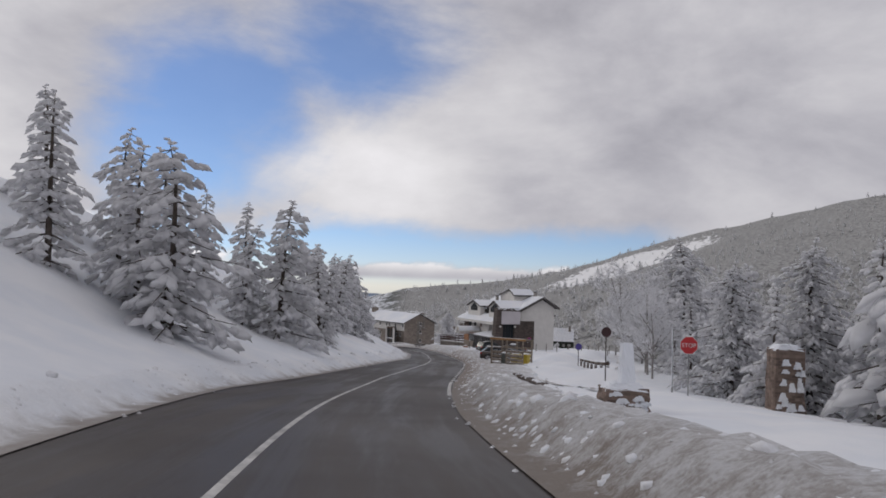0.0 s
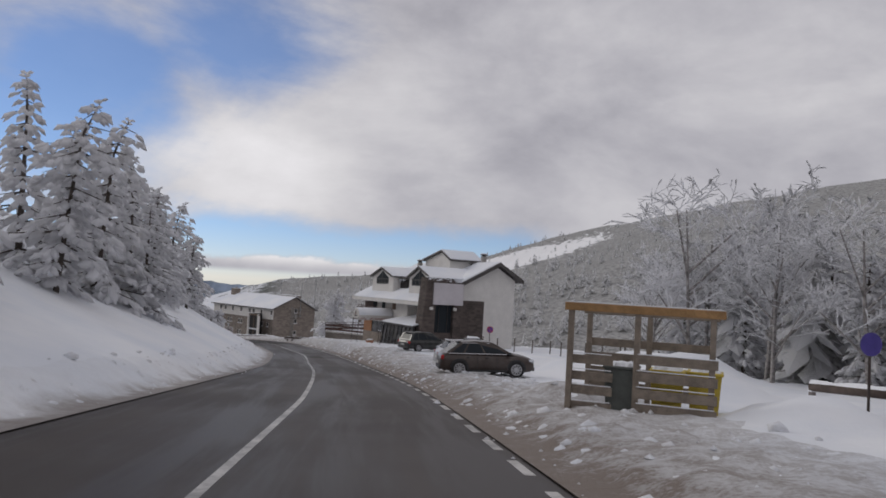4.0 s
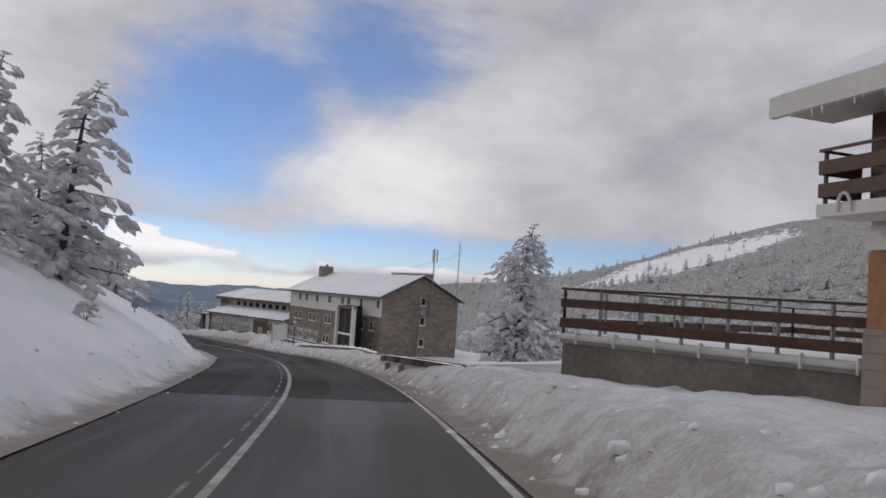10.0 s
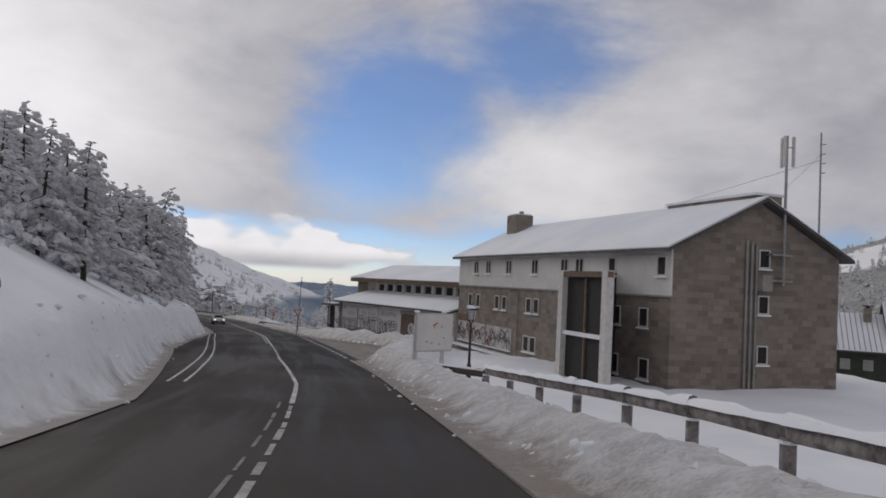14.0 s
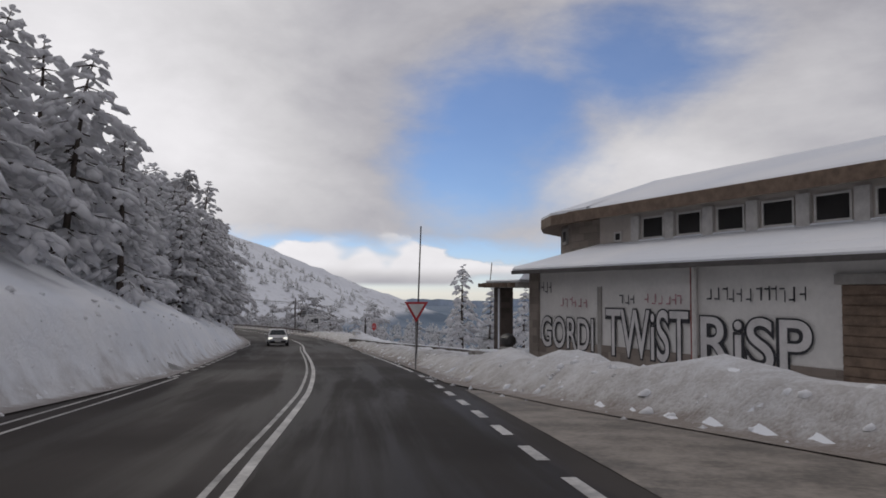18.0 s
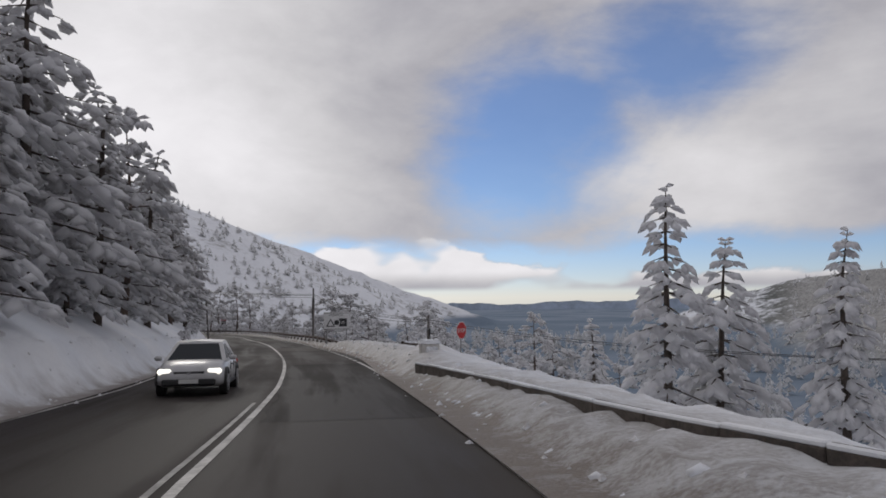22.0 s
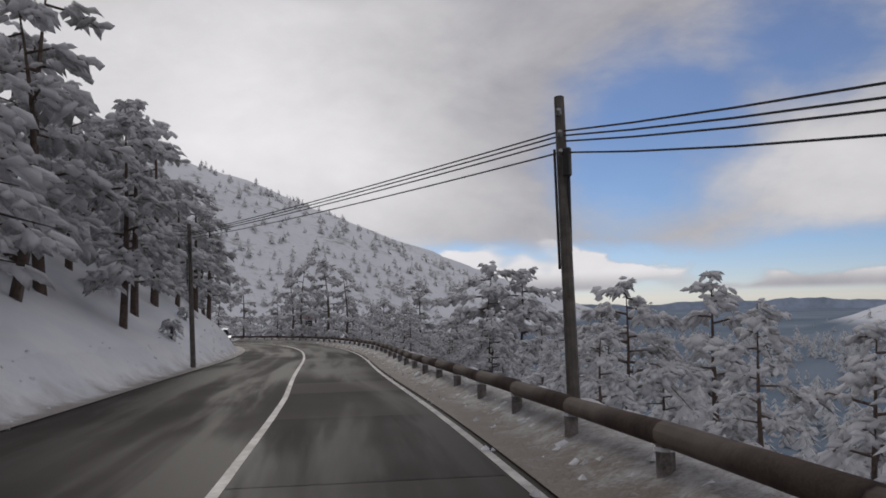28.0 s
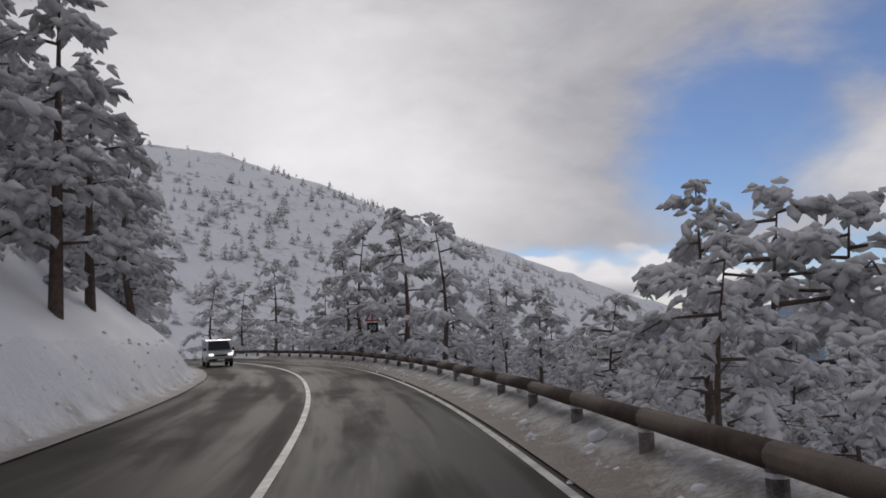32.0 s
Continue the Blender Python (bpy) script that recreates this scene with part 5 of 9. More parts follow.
# ---- long annex ----
def build_annex():
    h = thing("annex", "long low white annex with graffiti, clerestory windows and snowy roofs", "building")
    h.matrix_world = frame_of(-26.37, 241.5, 47.0)
    L = 22.3
    part("front_wall", span(0.0, L, 0, 0.35, -17.5, -13.35), M_WHITE, h)
    part("stone_plinth", span(0.02, L + 0.03, -0.05, 0.34, -17.5, -16.0), M_STONE, h, "rough stone plinth")
    part("body", span(0.0, L - 0.02, 0.352, 9.0, -17.5, -13.0), M_WHITE, h)
    part("upper_wall", span(0.0, L + 0.1, 3.4, 9.0, -13.0, -10.9), M_CREAM, h)
    roof_slab(h, "lower_roof", -0.2, L + 0.25, (-0.75, -13.55), (3.4, -12.5), 0.14, M_SLATE, 0.13, 0.06)
    roof_slab(h, "upper_roof", -0.2, L + 1.0, (2.5, -11.12), (7.0, -9.55), 0.2, M_SLATE, 0.13, 0.08)
    roof_slab(h, "upper_roof", -0.2, L + 1.0, (11.0, -11.12), (7.0, -9.55), 0.2, M_SLATE, 0.13, 0.08)
    part("eave_fascia", span(-0.2, L + 1.05, 2.42, 2.5, -11.3, -10.86), M_OLDWOOD, h, "dark timber fascia")
    for i in range(9):
        u = 4.1 + i * 1.88
        window(h, u, -11.78, 1.2, 0.84, 3.4, M_FRAMEW, 0, True, M_DARK)
        part("pillar", span(u + 0.7, u + 1.16, 3.28, 3.42, -12.35, -11.3), M_FRAMEW, h)
    window(h, 21.2, -12.0, 0.45, 0.4, 3.4, M_FRAMEW, 0, False, M_DARK)
    # boarded gate of old planks with a round emblem
    g = part("gate", span(5.05, 8.8, -0.09, -0.052, -16.6, -14.05), M_OLDWOOD, h, "wide boarded gate of weathered planks")
    for i in range(11):
        z = -16.55 + i * 0.228
        part("plank", span(5.05, 8.8, -0.115 - 0.006 * (i % 2), -0.092, z, z + 0.205), M_OLDWOOD, g)
    bm = bmesh.new()
    bmesh.ops.create_cone(bm, cap_ends=True, segments=28, radius1=0.55, radius2=0.55, depth=0.02, matrix=Matrix.Translation((6.85, -0.135, -15.35)) @ Matrix.Rotation(radians(90), 4, "X"))
    e = part("emblem", bm, M_FRAMEW, g, "white sprayed disc")
    part("emblem_mark", prism([(6.7, -15.75), (6.8, -15.75), (7.02, -14.98), (6.92, -14.98)], -0.155, -0.147, "v"), M_INK, e)
    part("emblem_mark", span(6.60, 6.68, -0.155, -0.147, -15.65, -15.1), M_INK, e)
    part("emblem_mark", span(7.02, 7.10, -0.155, -0.147, -15.65, -15.1), M_INK, e)
    part("gate_lintel", span(4.9, 9.0, -0.1, 0.0, -14.04, -13.8), M_GREY, h)
    part("downpipe", tube((13.4, -0.12, -17.0), (13.4, -0.12, -13.45), 0.075), M_FRAMEW, h, "white downpipe")
    part("downpipe", tube((13.56, -0.08, -17.0), (13.56, -0.08, -13.5), 0.03), M_REDINK, h, "red painted pipe")
    part("wall_patch", span(4.4, 4.95, -0.03, 0.0, -15.2, -14.3), M_WOOD, h, "patch of bare brick")
    # graffiti: fat outlined letters, thin tags as strokes
    def tag(text, u0, u1, z0, z1, name="graffiti"):
        for mat, v, fat in ((M_INK, -0.056, 0.05), (M_SILVER, -0.066, 0.006)):
            o = letters(h, text, Matrix.Identity(4), 1.0, mat, name, 0.003, fat)
            xs, ys = [q.co.x for q in o.data.vertices], [q.co.y for q in o.data.vertices]
            g = 0.045 if mat is M_SILVER else 0.0
            kx, ky = (u0 - u1 - 2 * g) / (max(xs) - min(xs)), (z1 - z0 - 2 * g) / (max(ys) - min(ys))
            o.data.transform(face_v(u0 - g, v, z0 + g) @ Matrix.Diagonal((kx, ky, 1, 1)) @ Matrix.Translation((-min(xs), -min(ys), 0)))
    tag("GORDI", 21.5, 18.15, -16.3, -15.1)
    tag("TWiST", 17.55, 13.66, -16.35, -14.72)
    tag("RiSP", 13.28, 9.6, -16.3, -14.84)
    part("pilaster", span(17.78, 17.98, -0.06, 0.0, -16.6, -14.05), M_GREY, h)
    rng = random.Random(21)
    for u0, u1, zc, hh, mat in ((9.8, 13.1, -14.27, 0.34, M_INK), (16.1, 16.8, -14.45, 0.3, M_INK), (14.0, 15.7, -14.45, 0.3, M_PINK), (18.6, 20.3, -14.6, 0.3, M_PINK), (20.8, 21.7, -14.05, 0.42, M_INK)):
        bm = bmesh.new()
        u = u0
        while u < u1:
            w = rng.uniform(0.05, 0.1)
            add_box(bm, (u, -0.058, zc + rng.uniform(-0.05, 0.05)), (w * 0.5, 0.006, hh * rng.uniform(0.7, 1.1)))
            add_box(bm, (u + 0.08, -0.058, zc + rng.choice((-0.4, 0, 0.4)) * hh), (0.15, 0.006, 0.04))
            u += rng.uniform(0.2, 0.34)
        part("graffiti", bm, mat, h, "thin sprayed tag that cannot be read")
    m = part("mural_panel", span(0.05, 4.35, -0.05, 0.0, -15.6, -14.1), M_MURAL, h, "white panel covered with graffiti")
    scribble(m, 0.05, 4.35, -15.55, -14.15, -0.05, 91, 32)
    part("panel_snow", span(0.05, 4.35, -0.16, 0.0, -15.66, -15.6), M_SNOW, m)
    # round stone end behind the porch, under the bent eave
    wall = [(22.2, 3.42), (24.4, 3.42), (26.3, 4.1), (27.9, 5.3), (29.0, 6.9), (29.3, 8.6), (28.8, 10.2), (27.4, 11.4), (22.2, 11.6)]
    bm = bmesh.new()
    lo, hi = [bm.verts.new((u, v, -17.6)) for u, v in wall], [bm.verts.new((u, v, -10.9)) for u, v in wall]
    bm.faces.new(lo)
    bm.faces.new(hi[::-1])
    for i in range(len(wall)):
        j = (i + 1) % len(wall)
        bm.faces.new((lo[i], lo[j], hi[j], hi[i]))
    part("round_end_wall", bm, M_STONE, h, "curved brown stone end wall")
    eave = [(22.0, 2.45), (24.7, 2.5), (26.9, 3.4), (28.7, 4.7), (30.2, 6.8), (30.5, 9.0), (29.6, 11.4), (22.0, 12.4)]
    for (u0, v0), (u1, v1) in zip(eave, eave[1:]):
        a0, a1 = Vector((u0, v0, -11.3)), Vector((u1, v1, -11.3))
        i0, i1 = a0.lerp(Vector((24.0, 7.4, -11.3)), 0.20), a1.lerp(Vector((24.0, 7.4, -11.3)), 0.20)
        bm = bmesh.new()
        q = [bm.verts.new(p) for p in (a0, a1, a1 + Vector((0, 0, 0.42)), a0 + Vector((0, 0, 0.42)), i0 + Vector((0, 0, 0.10)), i1 + Vector((0, 0, 0.10)))]
        bm.faces.new((q[0], q[1], q[2], q[3]))
        bm.faces.new((q[0], q[4], q[5], q[1]))
        bm.faces.new((q[3], q[2], q[5], q[4]))
        part("bent_eave", bm, M_OLDWOOD, h, "dark timber fascia and soffit")
        bm = bmesh.new()
        c = Vector((23.5, 7.2, -9.3))
        q = [bm.verts.new(p) for p in (a0 + Vector((0, 0, 0.424)), a1 + Vector((0, 0, 0.424)), c, a0 + Vector((0, 0, 0.53)), a1 + Vector((0, 0, 0.53)), c + Vector((0, 0, 0.1)))]
        bm.faces.new((q[0], q[1], q[4], q[3]))
        bm.faces.new((q[3], q[4], q[5]))
        bm.faces.new((q[0], q[2], q[1]))
        part("hip_roof_snow", bm, M_SNOW, h, "snow over the hipped roof end")
    for (u, v, a), z0, z1, w in (((25.35, 3.76, 20), -11.95, -11.5, 0.5), ((28.5, 6.1, 56), -12.6, -11.5, 0.55), ((28.5, 6.1, 56), -15.7, -14.2, 0.62)):
        m = Matrix.Translation((u, v, (z0 + z1) / 2)) @ Matrix.Rotation(radians(a), 4, "Z")
        fr = part("window", add_box(bmesh.new(), (0, -0.02, 0), (w + 0.28, 0.14, z1 - z0 + 0.26), m), M_GREY, h, "stone window surround")
        part("pane", add_box(bmesh.new(), (0, -0.07, 0), (w, 0.06, z1 - z0), m), M_DARK, fr)
    part("corner_pier", span(21.65, 22.32, -0.07, 0.36, -17.5, -13.5), M_STONE, h, "rough stone corner pier")
    # porch on the far corner
    p = part("porch_roof", span(22.33, 25.25, -0.6, 3.4, -14.05, -13.85), M_GREY, h, "concrete porch slab with snow")
    part("porch_snow", span(22.36, 25.15, -0.5, 3.3, -13.847, -13.74, 0.04), M_SNOW, p)
    for i in range(5):
        part("rafter_end", span(22.5 + i * 0.62, 22.66 + i * 0.62, -0.85, -0.6, -14.04, -13.88), M_OLDWOOD, p)
    part("rusty_rod", tube((24.9, -0.4, -13.8), (24.75, -0.4, -13.0), 0.02), M_RUSTROD, p)
    part("roof_ramp", prism([(22.34, -13.74), (23.4, -13.74), (22.34, -13.1)], 0.1, 2.6, "v"), M_SNOW, p, "drift of snow against the wall")
    part("pillar", span(24.62, 25.2, -0.05, 0.55, -17.4, -14.05), M_TOWER, h, "dark stone pillar streaked with ice")
    part("pillar_ice", span(24.70, 24.82, -0.07, -0.052, -16.6, -14.1), M_SNOW, h)
    part("porch_floor", span(22.3, 25.3, -0.9, 3.2, -17.6, -16.72), M_GREY, h)
    part("floor_snow", span(22.4, 25.2, -0.8, 3.1, -16.718, -16.64, 0.02), M_SNOW, h)
    for k in range(3):
        part("porch_step", span(25.62 + k * 0.34, 25.94 + k * 0.34, -0.9, 1.2, -17.6, -16.75 - k * 0.17), M_GREY, h, "snow-edged concrete step")
    return h


build_annex()


def build_far_lodge():
    """Dark lodge with ribbed snowy roofs below the road."""
    for k, (x, y, L, ze, zr) in enumerate(((3.0, 258.0, 8.5, -15.2, -12.2), (11.4, 256.6, 9.5, -15.0, -11.0), (20.8, 255.0, 12.0, -14.8, -10.4), (33.0, 253.0, 12.0, -14.6, -10.8))):
        h = thing("lodge", "dark green clad lodge with ribbed snowy roof and chimneys", "lodge", group="row of lodges")
        h.matrix_world = frame_of(x, y, -99.5) @ Matrix.Scale(-1, 4, (0, 1, 0))
        part("wall", prism([(0, -30), (0, ze), (5, zr), (10, ze), (10, -30)], 0, L - 0.02), M_GREEN, h)
        roof_slab(h, "roof", -0.2, L - 0.05, (-0.6, ze - 0.35), (5, zr), 0.14, M_SLATE, 0.08, 0.05)
        roof_slab(h, "roof", -0.2, L - 0.05, (10.6, ze - 0.35), (5, zr), 0.14, M_SLATE, 0.08, 0.05)
        sl = (zr - ze + 0.35) / 5.6
        for i in range(int(L / 0.45)):
            u = 0.1 + i * 0.45
            part("roof_rib", prism([(-0.55, ze - 0.33 + 0.22), (4.9, ze - 0.33 + 0.22 + sl * 5.45), (4.9, ze - 0.33 + 0.30 + sl * 5.45), (-0.55, ze - 0.33 + 0.30)], u, u + 0.07), M_GREY, h)
        for row in range(3):
            for i in range(int(L / 1.9)):
                window(h, 1.0 + i * 1.9, ze - 1.5 - row * 2.3, 0.85, 1.0, 0, M_GREY, 0, False, M_GREY)
        for u in (1.2, L - 1.5):
            c = part("chimney", span(u - 0.35, u + 0.35, 3.6, 4.3, zr - 1.2, zr + 0.8), M_STONE, h)
            part("chimney_cap", span(u - 0.5, u + 0.5, 3.45, 4.45, zr + 0.95, zr + 1.05), M_SLATE, c)
            part("chimney_pot", span(u - 0.2, u + 0.2, 3.75, 4.15, zr + 0.8, zr + 0.949), M_DARK, c)


build_far_lodge()

# ---- trees ----


def boughs(rng, items):
    """Snow-laden sprays: each a bent spindle with a ridge on top, from (root, direction, length, width, sag)."""
    V, F = [], []
    for p, d, L, w, sag in items:
        d = d.normalized()
        side = Vector((d.y, -d.x, 0))
        side = side.normalized() if side.length > 0.05 else Vector((1, 0, 0))
        up = side.cross(d)
        k = len(V)
        for t, r in ((0.06, 0.55), (0.60, 1.0)):
            c = p + d * (L * t) - Vector((0, 0, sag * L * t * t))
            for x, z in ((1, -0.1), (0, 0.72), (-1, -0.1), (0, -0.62)):
                V.append(c + side * (x * w * r * rng.uniform(0.7, 1.25)) + up * (z * w * r * rng.uniform(0.7, 1.2)))
        V.append(p + d * (L * 0.93) - Vector((0, 0, sag * L)) + side * rng.uniform(-0.3, 0.3) * w)
        F += [(k + i, k + (i + 1) % 4, k + 4 + (i + 1) % 4, k + 4 + i) for i in range(4)]
        F += [(k + 4 + i, k + 4 + (i + 1) % 4, k + 8) for i in range(4)]
    return V, F


def limb_tubes(segs, n=4):
    """Tapered limbs: a list of (a, b, r0, r1)."""
    V, F = [], []
    for a, b, r0, r1 in segs:
        a, b = Vector(a), Vector(b)
        q = (b - a).to_track_quat("Z", "Y")
        k = len(V)
        for p, r in ((a, r0), (b, r1)):
            for i in range(n):
                V.append(p + q @ Vector((math.cos(i * 6.2832 / n) * r, math.sin(i * 6.2832 / n) * r, 0)))
        F += [(k + i, k + (i + 1) % n, k + n + (i + 1) % n, k + n + i) for i in range(n)]
    return V, F


def make_fir(seed, h, rmax, lean=0.0, name="fir_tree", label="", crown_mat=M_NEEDLE, start=0.05, dens=1.0, power=0.75, fine=1.0):
    """A conifer with whorls of drooping boughs, its tip bent by the load."""
    rng = random.Random(seed)
    top = Vector((lean * h, 0.15 * lean * h, h))
    bend = Vector((rng.uniform(-0.6, 0.6), rng.uniform(-0.6, 0.6), 0)) * 0.10 * h
    side = [rng.uniform(0.6, 1.25) for _ in range(7)]

    def stem(g):
        return top * g + bend * max(0.0, g - 0.7) ** 2 * 9 - Vector((0, 0, max(0.0, g - 0.9) * 1.5))
    B, segs = [], [((0, 0, -0.8), stem(0.5), 0.020 * h, 0.012 * h), (stem(0.5), stem(0.8), 0.012 * h, 0.006 * h), (stem(0.8), stem(1.0), 0.006 * h, 0.015)]
    z, wave = start * h, rng.uniform(0, 6)
    while z < h * 0.97:
        f = 1 - z / h
        rr = rmax * (f ** power) * (0.82 + 0.22 * math.sin(z * 1.7 + wave) + 0.15 * rng.random()) + 0.12
        m = 6 if f > 0.5 else (5 if f > 0.2 else 4)
        a0 = rng.random() * 6.28
        for i in range(m):
            if rng.random() < 0.10:
                continue
            a = a0 + i * 6.2832 / m + rng.uniform(-0.4, 0.4)
            ln = rr * rng.uniform(0.6, 1.15) * side[int(a % 6.2832 / 0.9) % 7]
            d = Vector((math.cos(a), math.sin(a), 0))
            base = stem(z / h)
            sag = rng.uniform(0.20, 0.62)
            segs.append((base, base + d * ln * 0.8 - Vector((0, 0, 0.55 * sag * ln)), 0.025 + 0.010 * ln, 0.012))
            k = max(1, int(ln / 0.52 * dens * fine))
            for j in range(k):
                g = (j + 0.55 + 0.3 * rng.random()) / k
                p = base + d * ln * g * 0.85 - Vector((0, 0, sag * ln * g * (0.45 + 0.55 * g)))
                for sd in ((1, -1) if g > 0.25 else (rng.choice((1, -1)),)):
                    t = a + sd * rng.uniform(0.25, 1.15)
                    L = (0.40 + 0.16 * ln ** 0.7) * rng.uniform(0.7, 1.25) / fine ** 0.6
                    if fine > 1.2:
                        p = p + Vector((rng.gauss(0, 0.12), rng.gauss(0, 0.12), rng.gauss(0, 0.08))) * ln ** 0.5
                    B.append((p, Vector((math.cos(t), math.sin(t), rng.uniform(-0.55, 0.05))), L, L * rng.uniform(0.28, 0.42), rng.uniform(0.1, 0.6)))
            B.append((base + d * ln * 0.72 - Vector((0, 0, sag * ln * 0.6)), Vector((d.x, d.y, -sag)), (0.35 + 0.22 * ln) / fine ** 0.5, (0.13 + 0.04 * ln) / fine ** 0.7, rng.uniform(0.2, 0.6)))
        z += (0.40 + 0.34 * f) * rng.uniform(0.8, 1.25) / max(0.7, dens)
    for g in (0.86, 0.91, 0.95, 0.98, 1.0):
        for _ in range(2):
            t = rng.random() * 6.28
            B.append((stem(g), Vector((math.cos(t) * 0.6, math.sin(t) * 0.6, 0.45)) + bend * 0.3, 0.42, 0.13, 0.35))
    return finish_tree(name, label, rng, B, segs, crown_mat, M_BARK)


def finish_tree(name, label, rng, B, segs, crown_mat, bark):
    ob = thing(name, label, "tree")
    V, F = limb_tubes(segs)
    t = new("trunk", mesh_of("trunk", V, F, bark, True))
    t.parent = ob
    V, F = boughs(rng, B)
    c = new("crown", mesh_of("crown", V, F, crown_mat, True))
    c.parent = ob
    return ob


def make_pine(seed, h, spread, bare=0.25, name="pine_tree", label="", limbs=16, lean=0.0, fine=1.0, cone=0.5):
    """A pine: bent bare trunk below, uneven crown of heavy clumps with gaps."""
    rng = random.Random(seed)
    top = Vector((lean * h, 0, h))
    bow = Vector((rng.uniform(-1, 1), rng.uniform(-1, 1), 0)) * 0.035 * h

    def stem(g):
        return top * g + bow * math.sin(g * 3.6)
    gs = (-0.12, 0.2, 0.4, 0.6, 0.8, 0.97)
    segs = [(stem(a), stem(b), max(0.03, 0.0185 * h * (1.02 - a)), max(0.025, 0.0185 * h * (1.02 - b))) for a, b in zip(gs, gs[1:])]
    B = []

    def clump(p, d, r):
        for _ in range(int(4.2 * fine)):
            t = math.atan2(d.y, d.x) + rng.gauss(0, 1.1)
            e = Vector((math.cos(t), math.sin(t), rng.uniform(-0.65, 0.40)))
            q = p + Vector((rng.gauss(0, 0.32), rng.gauss(0, 0.32), rng.gauss(0, 0.18))) * r
            L = r * rng.uniform(0.85, 1.35) / fine ** 0.35
            B.append((q, e, L, L * rng.uniform(0.26, 0.40), rng.uniform(0.15, 0.75)))
    for i in range(limbs):
        g = bare + (0.98 - bare) * (i + rng.random()) / limbs
        a = i * 2.4 + rng.uniform(-0.5, 0.5)
        k = (g - bare) / (1 - bare)
        prof = cone * (1 - k) ** 0.8 * 1.1 + (1 - cone) * math.sin(math.pi * min(1, 0.30 + 0.66 * k))
        ln = spread * (0.22 + 0.85 * prof) * rng.uniform(0.6, 1.2)
        d = Vector((math.cos(a), math.sin(a), 0))
        base = stem(g * 0.97)
        mid = base + d * ln * 0.55 + Vector((0, 0, ln * rng.uniform(-0.08, 0.20)))
        tip = base + d * ln + Vector((0, 0, ln * rng.uniform(-0.35, 0.08)))
        segs += [(base, mid, 0.04 + 0.012 * ln, 0.04), (mid, tip, 0.04, 0.018)]
        n = int(2 + 1.9 * ln)
        for j in range(n):
            u = 0.28 + 0.72 * (j + rng.random()) / n
            p = base.lerp(mid, u * 2) if u < 0.5 else mid.lerp(tip, u * 2 - 1)
            off = Vector((-d.y, d.x, 0)) * rng.uniform(-0.30, 0.30) * ln * (0.4 + 0.6 * u)
            if off.length > 0.5:
                segs.append((p, p + off, 0.02, 0.012))
            clump(p + off + Vector((0, 0, 0.05)), d + off * 0.4, rng.uniform(0.50, 0.78))
    for j in range(5):
        clump(stem(1.0) + Vector((rng.gauss(0, 0.3), rng.gauss(0, 0.3), rng.uniform(-1.0, 0.0))), Vector((rng.gauss(0, 1), rng.gauss(0, 1), 0.2)), 0.55)
    return finish_tree(name, label, rng, B, segs, M_PINE, M_BARK_RED)


def make_bare(seed, h, label):
    """A leafless tree whose twigs are thick with rime."""
    rng = random.Random(seed)
    segs, twigs, sprays = [], [], []

    def grow(p, d, ln, r, lev):
        q = p + d * ln
        (segs if lev < 2 else twigs).append((p, q, r, r * 0.6))
        if lev >= 2:
            for _ in range(3 if lev == 2 else 1):
                e = (d + Vector((rng.gauss(0, 0.6), rng.gauss(0, 0.6), rng.gauss(0, 0.4)))).normalized()
                sprays.append((p.lerp(q, rng.uniform(0.3, 1.0)), e, rng.uniform(0.35, 0.75), rng.uniform(0.032, 0.055), rng.uniform(0.0, 0.4)))
        if lev >= 4:
            return
        for _ in range((9, 5, 4, 3)[lev]):
            k = rng.uniform(0.25, 1.0)
            e = (d * 0.7 + Vector((rng.gauss(0, 0.6), rng.gauss(0, 0.6), rng.uniform(-0.15, 0.35)))).normalized()
            grow(p + d * ln * k, e, ln * rng.uniform(0.42, 0.66), r * 0.5, lev + 1)
    d = Vector((rng.uniform(-0.06, 0.06), rng.uniform(-0.06, 0.06), 1)).normalized()
    grow(Vector((0, 0, -0.4)), d, h * 0.62, 0.014 * h, 0)
    grow(d * h * 0.55, (d + Vector((0.08, 0.05, 0))).normalized(), h * 0.34, 0.008 * h, 1)
    ob = thing("bare_tree", label, "tree")
    V, F = limb_tubes(segs)
    t = new("trunk", mesh_of("trunk", V, F, M_BARKFROST, True))
    t.parent = ob
    V, F = limb_tubes([(a, b, max(r0, 0.026), max(r1, 0.018)) for a, b, r0, r1 in twigs], 3)
    V2, F2 = boughs(rng, sprays)
    n = len(V)
    c = new("crown", mesh_of("crown", V + V2, F + [tuple(i + n for i in f) for f in F2], M_RIME))
    c.parent = ob
    return ob


